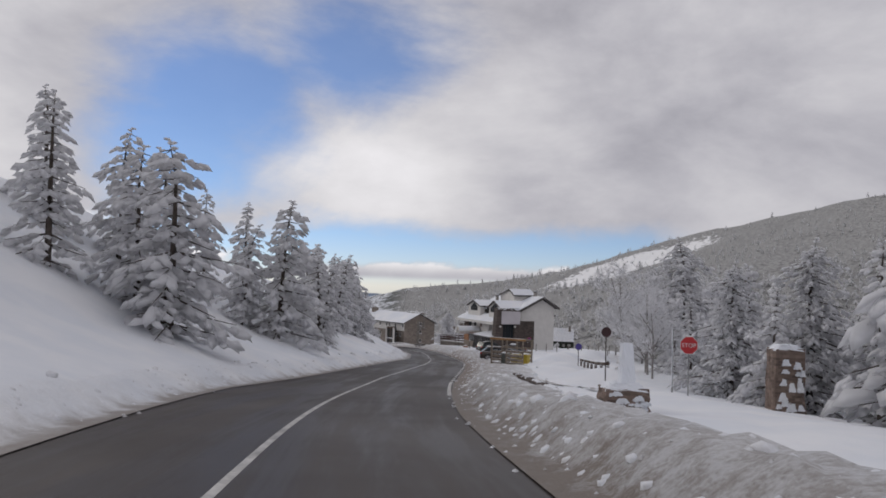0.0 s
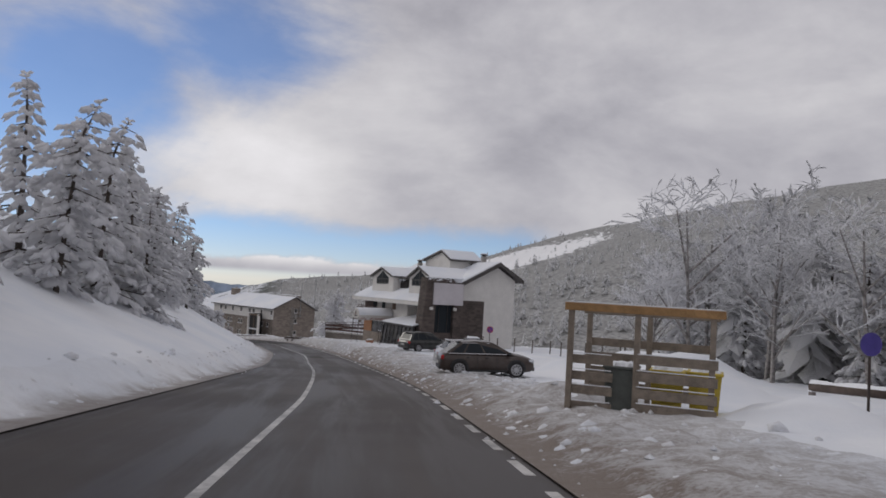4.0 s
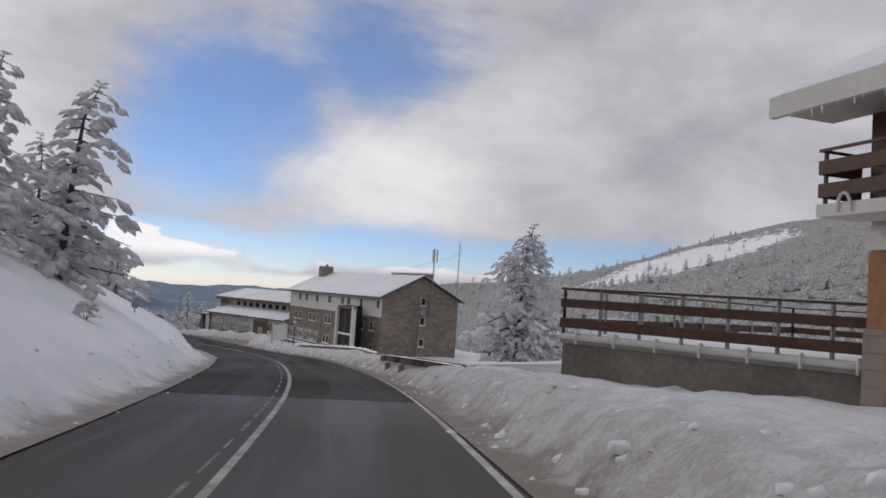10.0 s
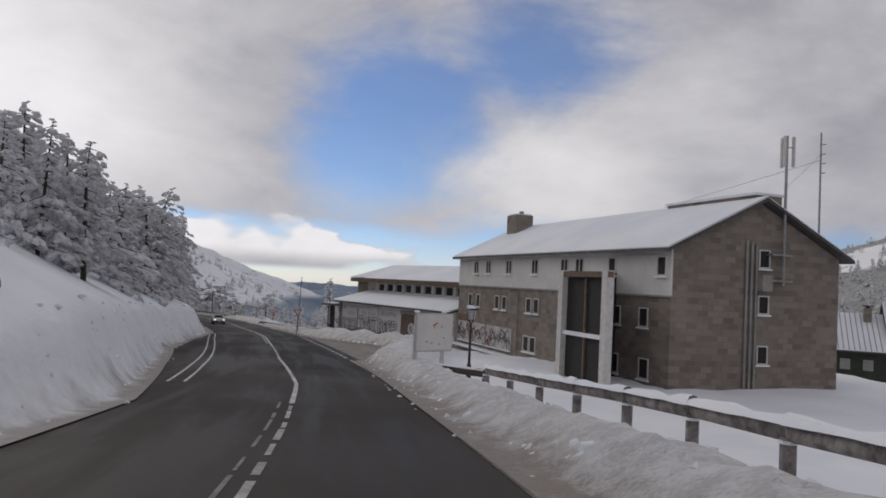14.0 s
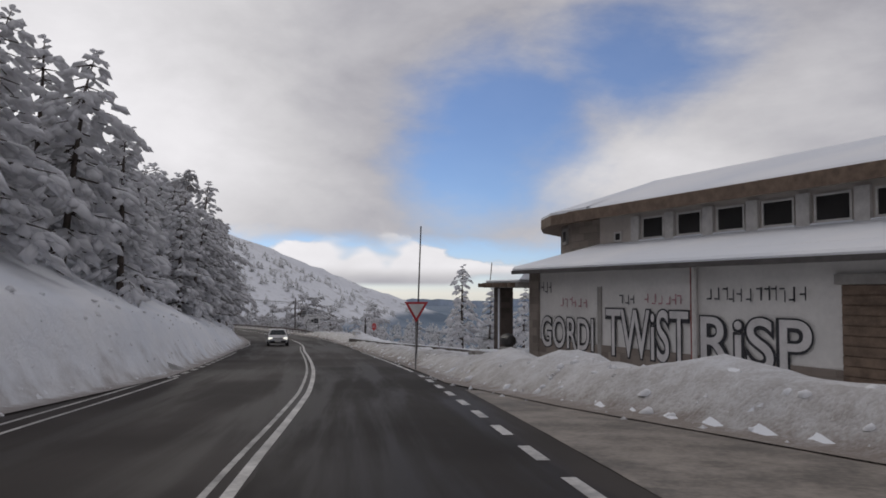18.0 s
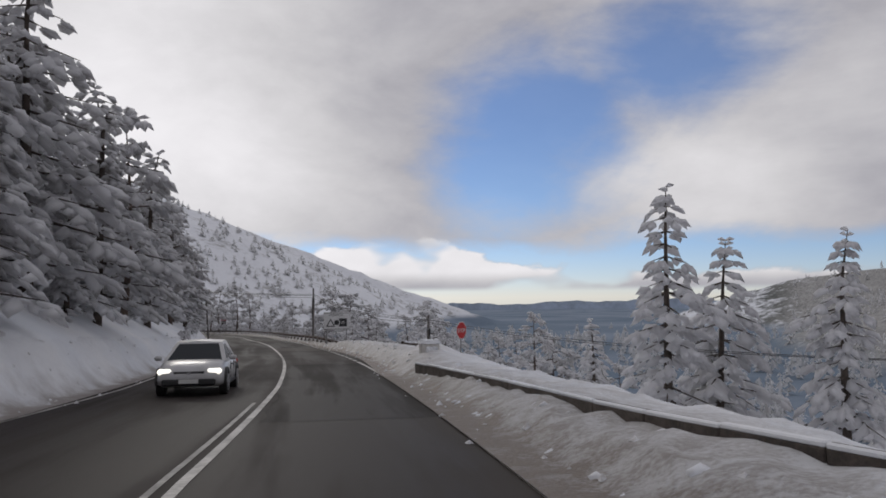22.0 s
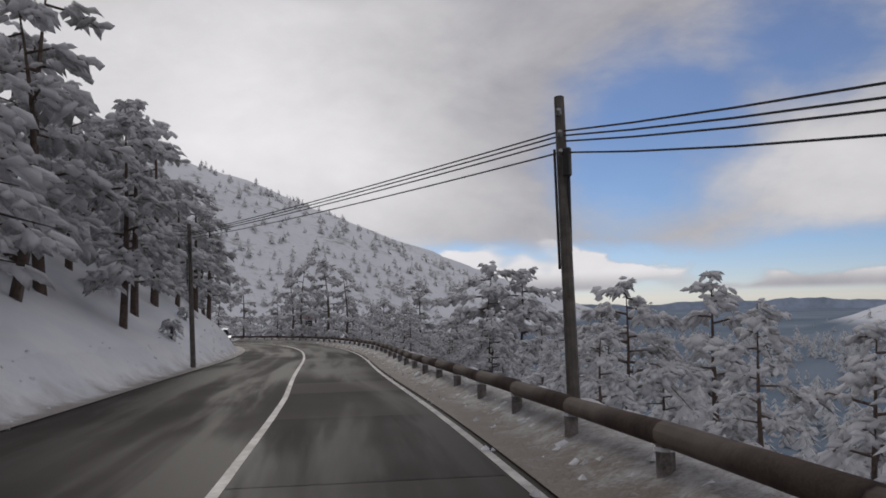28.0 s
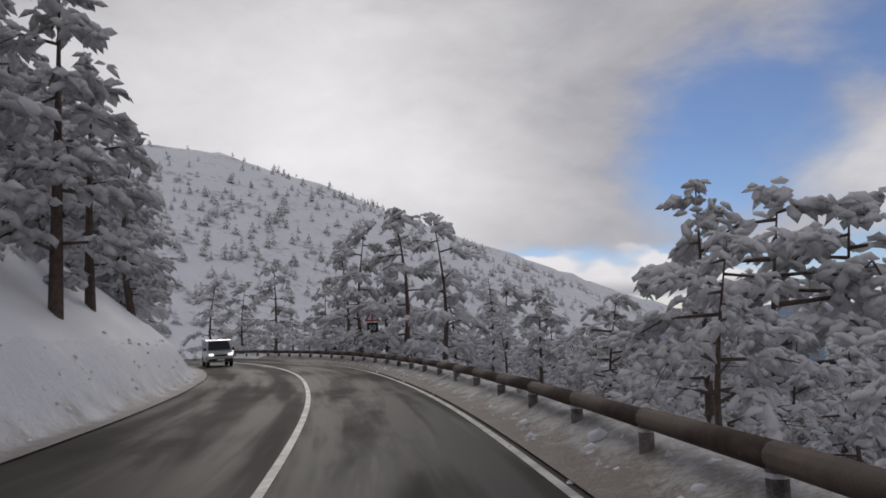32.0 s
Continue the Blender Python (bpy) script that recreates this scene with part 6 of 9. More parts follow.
def make_bush(seed, h):
    """A shrub bowed into a rounded heap of snowy sprays."""
    rng = random.Random(seed)
    B, stems = [], []
    for _ in range(70):
        a, e = rng.random() * 6.28, rng.random() ** 0.7
        c = Vector((math.cos(a) * 0.42 * h * (1 - 0.6 * e), math.sin(a) * 0.42 * h * (1 - 0.6 * e), h * (0.12 + 0.82 * e)))
        B.append((c, Vector((math.cos(a), math.sin(a), rng.uniform(-0.3, 0.7))), 0.30 * h * rng.uniform(0.7, 1.3), 0.11 * h, rng.uniform(0.2, 0.9)))
        if len(stems) < 10:
            stems.append(((0, 0, -0.2), c, 0.02, 0.008))
    ob = thing("bush", "small shrub bent under a load of snow", "bush")
    V, F = boughs(rng, B)
    c = new("foliage", mesh_of("foliage", V, F, M_NEEDLE, True))
    c.parent = ob
    V, F = limb_tubes(stems)
    t = new("stem", mesh_of("stem", V, F, M_BARK, True))
    t.parent = ob
    return ob


FIRS = [make_fir(11, 10.0, 3.0, 0.02, label="tall fir on the bank, its drooping boughs heavy with snow"),
        make_fir(12, 9.0, 3.0, 0.05, label="snow-laden fir leaning a little, rimed white all over"),
        make_fir(13, 11.0, 3.3, 0.00, label="tall snow-covered fir with dense hanging branches"),
        make_fir(14, 7.0, 2.5, 0.08, label="young fir bent under thick snow beside the road")]
WIDE = [make_fir(21, 10.0, 3.6, 0.0, name="snowy_pine", label="broad old pine with heavy snow on every bough", start=0.06, dens=0.95, power=0.6),
        make_fir(22, 9.0, 3.2, 0.05, name="snowy_pine", label="wide snow-covered pine on the slope", start=0.08, power=0.55),
        make_fir(23, 9.0, 3.4, 0.10, name="snowy_pine", label="snowy pine leaning downhill, boughs hanging low", start=0.10, power=0.5)]
BROAD = [make_fir(24, 11.0, 4.6, 0.02, name="snowy_pine", label="very broad old fir, white boughs hanging to the ground", start=0.03, dens=1.35, power=0.62, fine=2.2)]
LOWPINE = [make_fir(25, 11.0, 3.4, 0.02, name="pine_tree", label="dense dark pine, rimed boughs reaching low", crown_mat=M_PINE, start=0.14, power=0.55, fine=1.2),
           make_fir(26, 10.0, 3.6, 0.06, name="pine_tree", label="bushy pine leaning over the bank, crusted with rime", crown_mat=M_PINE, start=0.10, power=0.5, fine=1.2)]
PINES = [make_pine(31, 13.0, 3.3, 0.14, label="tall pine with a bare trunk and frosted crown", cone=0.7),
         make_pine(32, 12.0, 3.1, 0.12, label="frosted pine on the snowy bank, reddish trunk", cone=0.6, limbs=18),
         make_pine(33, 14.0, 3.6, 0.16, label="old pine with flat snowy clumps and gaps between", limbs=19, cone=0.6),
         make_pine(34, 10.0, 3.6, 0.20, label="spreading pine below the road, dusted with snow", limbs=15, lean=0.06, cone=0.15)]
NEAR = [make_pine(35, 13.0, 3.5, 0.16, label="tall frosted pine close beside the road", limbs=18, fine=1.5, cone=0.6),
        make_pine(36, 11.0, 4.0, 0.34, label="spreading frosted pine over the guard rail", limbs=16, lean=0.06, fine=1.7, cone=0.0),
        make_pine(37, 12.0, 4.2, 0.42, label="old pine with forked reddish limbs and round snowy crown", limbs=15, lean=-0.08, fine=1.5, cone=0.0)]
BARE = [make_bare(41, 10.0, "leafless tree thick with white rime"), make_bare(42, 9.0, "bare tree, every twig coated in frost"), make_bare(43, 9.0, "slender bare tree white with rime")]
BUSH = [make_bush(51, 0.9), make_bush(52, 1.3)]
_used = set()
_trng = random.Random(5)


def plant(kind, i, s, o, height, sink=0.0, xyz=None, group="roadside trees"):
    """Stands a tree of that height on the snow."""
    src = kind[i % len(kind)]
    tall = {id(FIRS): (10, 9, 11, 7), id(WIDE): (10, 9, 9), id(BROAD): (11,), id(LOWPINE): (11, 10), id(PINES): (13, 12, 14, 10), id(NEAR): (13, 11, 12), id(BARE): (9.4, 8.5, 8.5), id(BUSH): (1, 1.4)}[id(kind)][i % len(kind)]
    p = place(s, o) if xyz is None else Vector(xyz)
    k = height / tall
    m = Matrix.Translation(p - Vector((0, 0, sink))) @ Matrix.Rotation(_trng.uniform(0, 6.28), 4, "Z")
    if src.name in _used:
        ob = copy_thing(src, m)
    else:
        ob = src
        _used.add(src.name)
        ob.matrix_basis = m
    w = k * _trng.uniform(1.0, 1.2)
    ob.matrix_basis = m @ Matrix.Diagonal((w, w, k, 1))
    tagged(ob, group=group)
    return ob


# the west bank, from the start: single firs, then the forest
for i, (s, o, hh) in enumerate([(37, -18, 9.0), (37.6, -12.0, 10.0), (41, -15.2, 9.0), (40, -13.4, 6.0), (55.7, -11.4, 10.5), (54, -13.6, 7.5), (63.7, -16.6, 9.0), (65.5, -10.2, 8.3), (69, -10.8, 7.0), (60, -12.6, 8.0), (48, -17, 9.5), (50, -21, 9), (58, -18, 8), (72, -15, 8), (34, -23, 9.5), (28, -25, 9), (20, -25, 9), (75, -12, 7.0), (46, -24, 9),
                                (80, -14.5, 8.2), (87, -12.4, 8.6), (90, -15, 9.4), (94, -12.6, 9.6), (99, -12.0, 8.0), (104, -15, 9.4), (109, -12.2, 8.2), (113, -15.5, 9), (119, -13.6, 8.6), (126, -15, 9.2), (133, -13.8, 9.6), (139, -12.2, 9.4), (146, -16, 10)]):
    plant(WIDE if i % 3 else FIRS, i, s, o, hh, 0.2)
for i, (s, o, hh) in enumerate([(97, -10.8, 6.0), (106, -18, 9), (123, -11.0, 6.5), (150, -12.8, 7.2), (155.5, -13.6, 7.0), (159.5, -14.5, 6.6), (163, -13.5, 6.0), (170, -11.4, 9.2), (166.5, -13.6, 7.5), (176, -13.8, 6.6), (182, -14.5, 5.6)]):
    plant(WIDE, i, s, o, hh)
for i, (s, o, hh) in enumerate([(140, -8.6, 1.9), (142.5, -8.2, 1.2), (148, -9.4, 1.3), (153, -10, 1.8), (146, -10.5, 1.6), (160, -8.0, 0.7), (338, -7.9, 1.0), (356, -8.4, 1.1), (392, -8.2, 1.2), (402, -9.0, 1.0), (131, -9, 0.8)]):
    plant(BUSH, i, s, o, hh, group="shrubs on the bank")
for i in range(88):
    s = 211 + i * 1.22 + _trng.uniform(-1, 1)
    row = i % 4
    o = -(along(s, LEFT) + 4.2 + row * 4.2 + _trng.uniform(-1.3, 1.3))
    plant(WIDE if i % 3 else FIRS, i, s, o, (_trng.uniform(6.8, 9.2) - (1.3 if s < 243 else 0) if s > 225 else 4.5 + 0.2 * (s - 210)) + (0.8 if row == 1 else 0), group="forest edge on the west bank")
for i in range(66):
    s = 296 + i * 2.3 + _trng.uniform(-1, 1)
    row = i % 3
    o = -(along(s, LEFT) + 3.4 + row * 4.0 + _trng.uniform(-1.0, 1.2))
    plant(WIDE if s < 318 and i % 3 else LOWPINE if s < 384 and row < 2 and i % 4 else (NEAR if 380 < s < 425 and row < 2 and i % 5 else PINES), (0 if 380 < s < 425 and row < 2 and i % 5 else i % 3), s, o, _trng.uniform(8.8, 11.8) + (1.6 if 306 < s < 332 else 0), 0.2, group="pines on the west bank")
# the bend at the end, both sides
for i in range(52):
    s = 404 + i * 1.75 + _trng.uniform(-1, 1)
    plant((WIDE if i % 2 else PINES) if s > 430 else NEAR, i, s, 7.0 + (i % 4) * 5.0 + _trng.uniform(-1, 1.5), (_trng.uniform(4.2, 6.0) if s < 438 else _trng.uniform(8.5, 12.5)), 0.3, group="pines below the bend")
for i in range(20):
    s = 446 + i * 2.0
    plant(WIDE if i % 2 else PINES, i, s, -(9.5 + (i % 3) * 3.5 + _trng.uniform(0, 1.5)), _trng.uniform(8, 12), 0.3, group="pines at the bend")
# east of the road
for i, (s, o, hh) in enumerate([(66, 21.4, 11.8), (39, 20.5, 9.0), (44, 18.2, 8.0), (47, 20.5, 8.2), (35, 22.0, 8.6), (38, 18.2, 6.0), (29, 20.0, 8.6), (27, 20.6, 13.5), (25, 22.5, 7.6), (50, 20.5, 7.0), (50, 17.5, 5.5), (55, 20.5, 6.2), (60, 19, 5.0), (71, 25, 8), (47, 24, 8), (36, 26, 10), (21, 18.5, 8), (16, 19, 9), (27, 26, 10)]):
    plant(BROAD if i < 3 else FIRS, i, s, o, hh, group="firs east of the road")
for i, (s, o, hh) in enumerate([(58, 16.5, 6.4), (63, 17.5, 6.0), (86, 25.5, 8.5), (92, 24.5, 9.2), (96, 27, 11.5), (101, 24.8, 12.0), (104, 28, 10.5), (108, 26, 8.5), (113, 28.5, 9), (82, 28, 9), (89, 30, 10), (98, 31, 11), (76, 27, 8), (52, 15.5, 5.0)]):
    plant(BARE, i, s, o, hh, group="bare trees behind the parking place")
for i, (s, o, hh) in enumerate([(80, 25, 7), (84, 29, 9), (88, 27, 7.5), (94, 29, 9), (99, 27.5, 8), (103, 31, 10), (106, 30, 9), (110, 30.5, 8), (74, 24, 7), (68, 27, 9), (91, 33, 10)]):
    plant(FIRS, i, s, o, hh, group="snowy pines behind the parking place")
plant(BROAD, 0, 175, 12.8, 11.8, 0.0, group="trees below the terrace")
for i, (s, o, hh) in enumerate([(181, 17.5, 7.0), (185, 21, 8.5), (190, 25.5, 8.0), (183, 24, 5.0)]):
    plant(PINES if i % 2 else WIDE, i, s, o, hh, group="trees below the terrace")
for i, (s, o, hh) in enumerate([(166, 27, 11), (170, 31, 10), (160, 34, 12), (186, 30, 5.0), (192, 36, 5.5), (178, 40, 6), (172, 22, 4.0)]):
    plant(PINES, i, s, o, hh, group="trees below the terrace")
for i, (s, o, hh) in enumerate([(314, 16.2, 11.9), (315.4, 19.6, 11.0), (309, 21.4, 11.5), (322, 24, 10.5), (304, 27, 10), (330, 20, 8.0), (272, 14, 8.5), (276, 17, 9), (280, 13, 7.0), (268, 18, 8.0), (284, 19, 8), (290, 24, 9)]):
    plant(FIRS, i, s, o, hh, group="firs below the road")
for i, (s, o, hh) in enumerate([(326, 14, 5.6), (335, 16, 5.8), (344, 13, 5.2), (352, 15, 7.2), (357, 12.5, 6.4), (366, 17.5, 9.8), (372, 13, 6.6), (379, 22, 9.5), (383, -11.5, 14.0), (384, 12.5, 6.8), (389, 15.4, 9.2), (396, 15.5, 7.0), (401, 20, 9.4), (407, 13, 7.2), (412, 19, 9.0), (404, 30, 17.5), (427.5, 20.5, 16.0), (429, 24, 17.0), (416, 9.2, 8.4), (422, 14, 7.0), (424, 18, 8.5), (431, 15, 7.5), (437, 21, 9), (341, 22, 8), (360, 24, 9), (388, 30, 11), (375, 29, 10), (408, 28, 11), (345, 30, 9)]):
    plant(NEAR if hh > 14 or 385 < s < 420 and o < 17 else PINES, (1 + i % 2) if hh > 15.5 and s > 420 or s == 389 else (0 if hh > 14 or s == 416 else i), s, o, hh, group="pines below the road")


def far_forest():
    """Snow-dusted conifers on the far slopes, too many to count."""
    rng = np.random.RandomState(7)
    P = []
    n = 15500
    az, r = rng.uniform(-95, 95, n), rng.uniform(70, 1, n) * 0 + 75 + 900 * rng.random_sample(n) ** 1.3
    x, y = -60 - np.sin(np.radians(az)) * r, 230 + np.cos(np.radians(az)) * r
    z, s, o = far_height(x, y)
    e = crest_height(x, y, CREST_E, 0.30, 0.34)
    w = crest_height(x, y, CREST_W, 0.3, 0.46)
    dens = np.where(o > 0, 0.60, 0.30) * (0.5 + 0.9 * (lumps(x, y, 0.03) > -0.1))
    dens = np.where((w > e) & (z > -5), np.clip(1.5 - 0.009 * z, 0.2, 1.4) * (0.5 + (lumps(x, y, 0.04) > 0.0)), dens)
    dens = np.where((e > w) & (z > 55), 0.25, dens)
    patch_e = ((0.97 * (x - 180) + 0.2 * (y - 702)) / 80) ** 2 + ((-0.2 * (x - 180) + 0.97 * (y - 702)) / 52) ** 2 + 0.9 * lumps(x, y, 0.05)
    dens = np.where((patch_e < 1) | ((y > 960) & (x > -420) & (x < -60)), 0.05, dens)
    ok = (np.abs(o) > 44) & (rng.random_sample(n) < dens) & ((s < 498) | (np.abs(o) > 70)) & (z > -60)
    nx, ny, nz = x[ok], y[ok], z[ok]
    # nearer rows below the road
    m = 620
    s2, o2 = rng.uniform(262, 470, m), 19 + 32 * rng.random_sample(m) ** 0.8
    for a, b in zip(s2, o2):
        q = place(a, b)
        P.append((q.x, q.y, q.z - 0.3, 3.0 + 3.6 * rng.random_sample(), 9))
    s3, o3 = rng.uniform(5, 165, 420), 27 + 31 * rng.random_sample(420)
    for a, b in zip(s3, o3):
        if a < 118 or a > 150:
            q = place(a, b)
            P.append((q.x, q.y, q.z - 0.3, 3.5 + 4.5 * rng.random_sample(), 9))
    P += [(a, b, c - 0.4, (4.2 + 5.6 * rng.random_sample()) * (0.6 if a > 0 and c > 25 else 1), 5) for a, b, c in zip(nx, ny, nz)]
    V, F = [], []
    pr = random.Random(3)
    for a, b, c, h, m in P:
        fat = pr.uniform(0.24, 0.38) if m > 6 or a > -150 else pr.uniform(0.36, 0.50)
        for i in range(m):
            g = (i + pr.random() * 0.6) / m
            rr = fat * h * (1 - g) ** 0.7
            n = 6 if m > 6 else 5
            an = pr.random() * 6.28
            off = rr * 0.35 * pr.random()
            cx, cy, cz = a + math.cos(an) * off, b + math.sin(an) * off, c + h * (0.16 + 0.80 * g)
            a0 = pr.random() * 6.28
            for j in range(n):
                t = a0 + j * 6.2832 / n + pr.uniform(-0.3, 0.3)
                L, w = (rr + 0.06 * h) * pr.uniform(0.6, 1.15), 0.5
                dz = L * pr.uniform(0.25, 0.7)
                k = len(V)
                V.append((cx, cy, cz + 0.10 * h))
                V.append((cx + math.cos(t - w) * L * 0.62, cy + math.sin(t - w) * L * 0.62, cz - dz * 0.45))
                V.append((cx + math.cos(t) * L, cy + math.sin(t) * L, cz - dz))
                V.append((cx + math.cos(t + w) * L * 0.62, cy + math.sin(t + w) * L * 0.62, cz - dz * 0.45))
                F += [(k, k + 1, k + 2), (k, k + 2, k + 3)]
    ob = new("far_woods", mesh_of("far_woods", V, F, M_WOODS))
    return tagged(ob, "snow-dusted conifer woods on the far slopes", "woods", kind="stuff")


far_forest()

# ---- vehicles ----


def paint(name, col, rough=0.3, metal=0.0, dirt=0.35, film=(0.24, 0.22, 0.20)):
    """Car paint with a clear coat, and road salt towards no side in particular."""
    def f(nt, bs):
        co = obj_co(nt)
        a, b = noise_of(nt, co, 1.6, 5, 0.6), noise_of(nt, co, 30.0, 3)
        k = m2(nt, "MULTIPLY", ramp(nt, m2(nt, "ADD", m2(nt, "MULTIPLY", a, 0.7), m2(nt, "MULTIPLY", b, 0.3)), 0.42, 0.70), dirt)
        lk(nt, mixc(nt, k, col, film), bs.inputs["Base Color"])
        lk(nt, m2(nt, "ADD", rough, m2(nt, "MULTIPLY", k, 0.5)), bs.inputs["Roughness"])
        bs.inputs["Metallic"].default_value = metal
        bs.inputs["Coat Weight"].default_value = 0.5
        bs.inputs["Coat Roughness"].default_value = 0.15
    return material(name, f)


M_BROWN = paint("brown_car_paint", (0.040, 0.025, 0.019), 0.35, 0.3, 0.16)
M_CARW = paint("white_car_paint", (0.48, 0.48, 0.49), 0.35, 0.0, 0.35)
M_CARS = paint("pale_silver_car_paint", (0.40, 0.41, 0.42), 0.35, 0.2, 0.3)
M_CARB = paint("black_car_paint", (0.012, 0.014, 0.013), 0.3, 0.0, 0.14)
M_CARICE = paint("black_paint_under_ice", (0.015, 0.016, 0.017), 0.35, 0.0, 0.62, (0.72, 0.74, 0.78))
M_TYRE = plain("tyre_rubber", (0.022, 0.021, 0.021), 0.85, 0, 0.25, 6.0)
M_ALLOY = plain("alloy_wheel", (0.45, 0.45, 0.46), 0.4, 0.7, 0.2, 6.0)
M_CHROME = plain("chrome_trim", (0.60, 0.60, 0.62), 0.2, 1.0, 0.08, 6.0)
M_TRIM = plain("black_plastic_trim", (0.025, 0.025, 0.026), 0.6, 0, 0.25, 6.0)
M_REDLAMP = plain("red_lamp_glass", (0.38, 0.02, 0.02), 0.25, 0, 0.2, 6.0)
M_CLEAR = plain("headlamp_glass", (0.55, 0.57, 0.60), 0.15, 0.4, 0.15, 8.0)
M_PLATE = plain("number_plate_white", (0.60, 0.60, 0.58), 0.5, 0, 0.08, 6.0)


def lamp_build(nt, bs):
    bs.inputs["Base Color"].default_value = (0.8, 0.8, 0.78, 1)
    bs.inputs["Emission Color"].default_value = (1, 0.96, 0.86, 1)
    bs.inputs["Emission Strength"].default_value = 1.6


M_LIT = material("lit_headlamp", lamp_build)


def loft(stations, n_top=3):
    """A car's lower body: stations of (x, half width, bottom, top)."""
    bm = bmesh.new()
    rings = []
    for x, w, b, t in stations:
        h = t - b
        pts = [(0.80 * w, b), (0.97 * w, b + 0.12 * h), (w, b + 0.38 * h), (0.985 * w, b + 0.66 * h), (0.93 * w, b + 0.90 * h), (0.80 * w, t), (0.4 * w, t + 0.02)]
        ring = [bm.verts.new((x, y, z)) for y, z in pts] + [bm.verts.new((x, -y, z)) for y, z in pts[::-1]]
        rings.append(ring)
    n = len(rings[0])
    for r0, r1 in zip(rings, rings[1:]):
        for i in range(n):
            bm.faces.new((r0[i], r0[(i + 1) % n], r1[(i + 1) % n], r1[i]))
    bm.faces.new(rings[0][::-1])
    bm.faces.new(rings[-1])
    return bm


def quad_slab(pts, th, off):
    """A thin plate from corner points, standing off by th along the vector off."""
    bm = bmesh.new()
    o = Vector(off).normalized() * th
    a, b = [bm.verts.new(Vector(p)) for p in pts], [bm.verts.new(Vector(p) + o) for p in pts]
    bm.faces.new(a[::-1])
    bm.faces.new(b)
    for i in range(len(pts)):
        j = (i + 1) % len(pts)
        bm.faces.new((a[i], a[j], b[j], b[i]))
    return bm


def add_wheel(car, x, y, r, side, spokes, width=0.2):
    w = part("wheel", tube((x, y - side * width, r), (x, y, r), r, r, 20), M_TYRE, car, "black winter tyre")
    bm = bmesh.new()
    ring = [(x + math.cos(i * 0.3142) * r * 0.68, r + math.sin(i * 0.3142) * r * 0.68) for i in range(20)]
    inner = [(x + math.cos(i * 0.3142) * r * 0.58, r + math.sin(i * 0.3142) * r * 0.58) for i in range(20)]
    for i in range(20):
        j = (i + 1) % 20
        add_prism(bm, [ring[i], ring[j], inner[j], inner[i]], y + side * 0.002, y + side * 0.03, "v")
    for i in range(spokes):
        a = i * 6.2832 / spokes
        c, s = math.cos(a), math.sin(a)
        k = r * (0.075 if spokes > 6 else 0.11)
        add_prism(bm, [(x - s * k, r + c * k), (x + s * k, r - c * k), (x + c * r * 0.62 + s * k * 0.8, r + s * r * 0.62 - c * k * 0.8), (x + c * r * 0.62 - s * k * 0.8, r + s * r * 0.62 + c * k * 0.8)], y + side * 0.002, y + side * 0.024, "v")
    add_tube(bm, (x, y, r), (x, y + side * 0.035, r), r * 0.17, r * 0.14, 10)
    part("rim", bm, M_ALLOY, w, "spoked alloy rim")
    arch = [(x + math.cos(a) * (r + 0.07), r + 0.02 + math.sin(a) * (r + 0.07)) for a in [math.pi * i / 14 - 0.12 for i in range(15)]]
    inn = [(x + math.cos(a) * (r - 0.01), r + 0.02 + math.sin(a) * (r - 0.01)) for a in [math.pi * i / 14 - 0.12 for i in range(15)]]
    bm = bmesh.new()
    rows = [[bm.verts.new((p[0], w, p[1])) for p, w in ((a, y - side * 0.06), (a, y + side * 0.012), (b, y + side * 0.012), (b, y - side * 0.06))] for a, b in zip(arch, inn)]
    for p, q in zip(rows, rows[1:]):
        for k in range(4):
            bm.faces.new((p[k], p[(k + 1) % 4], q[(k + 1) % 4], q[k]))
    bm.faces.new(rows[0][::-1])
    bm.faces.new(rows[-1])
    part("wheel_arch", bm, M_TRIM, car, "dark wheel arch")


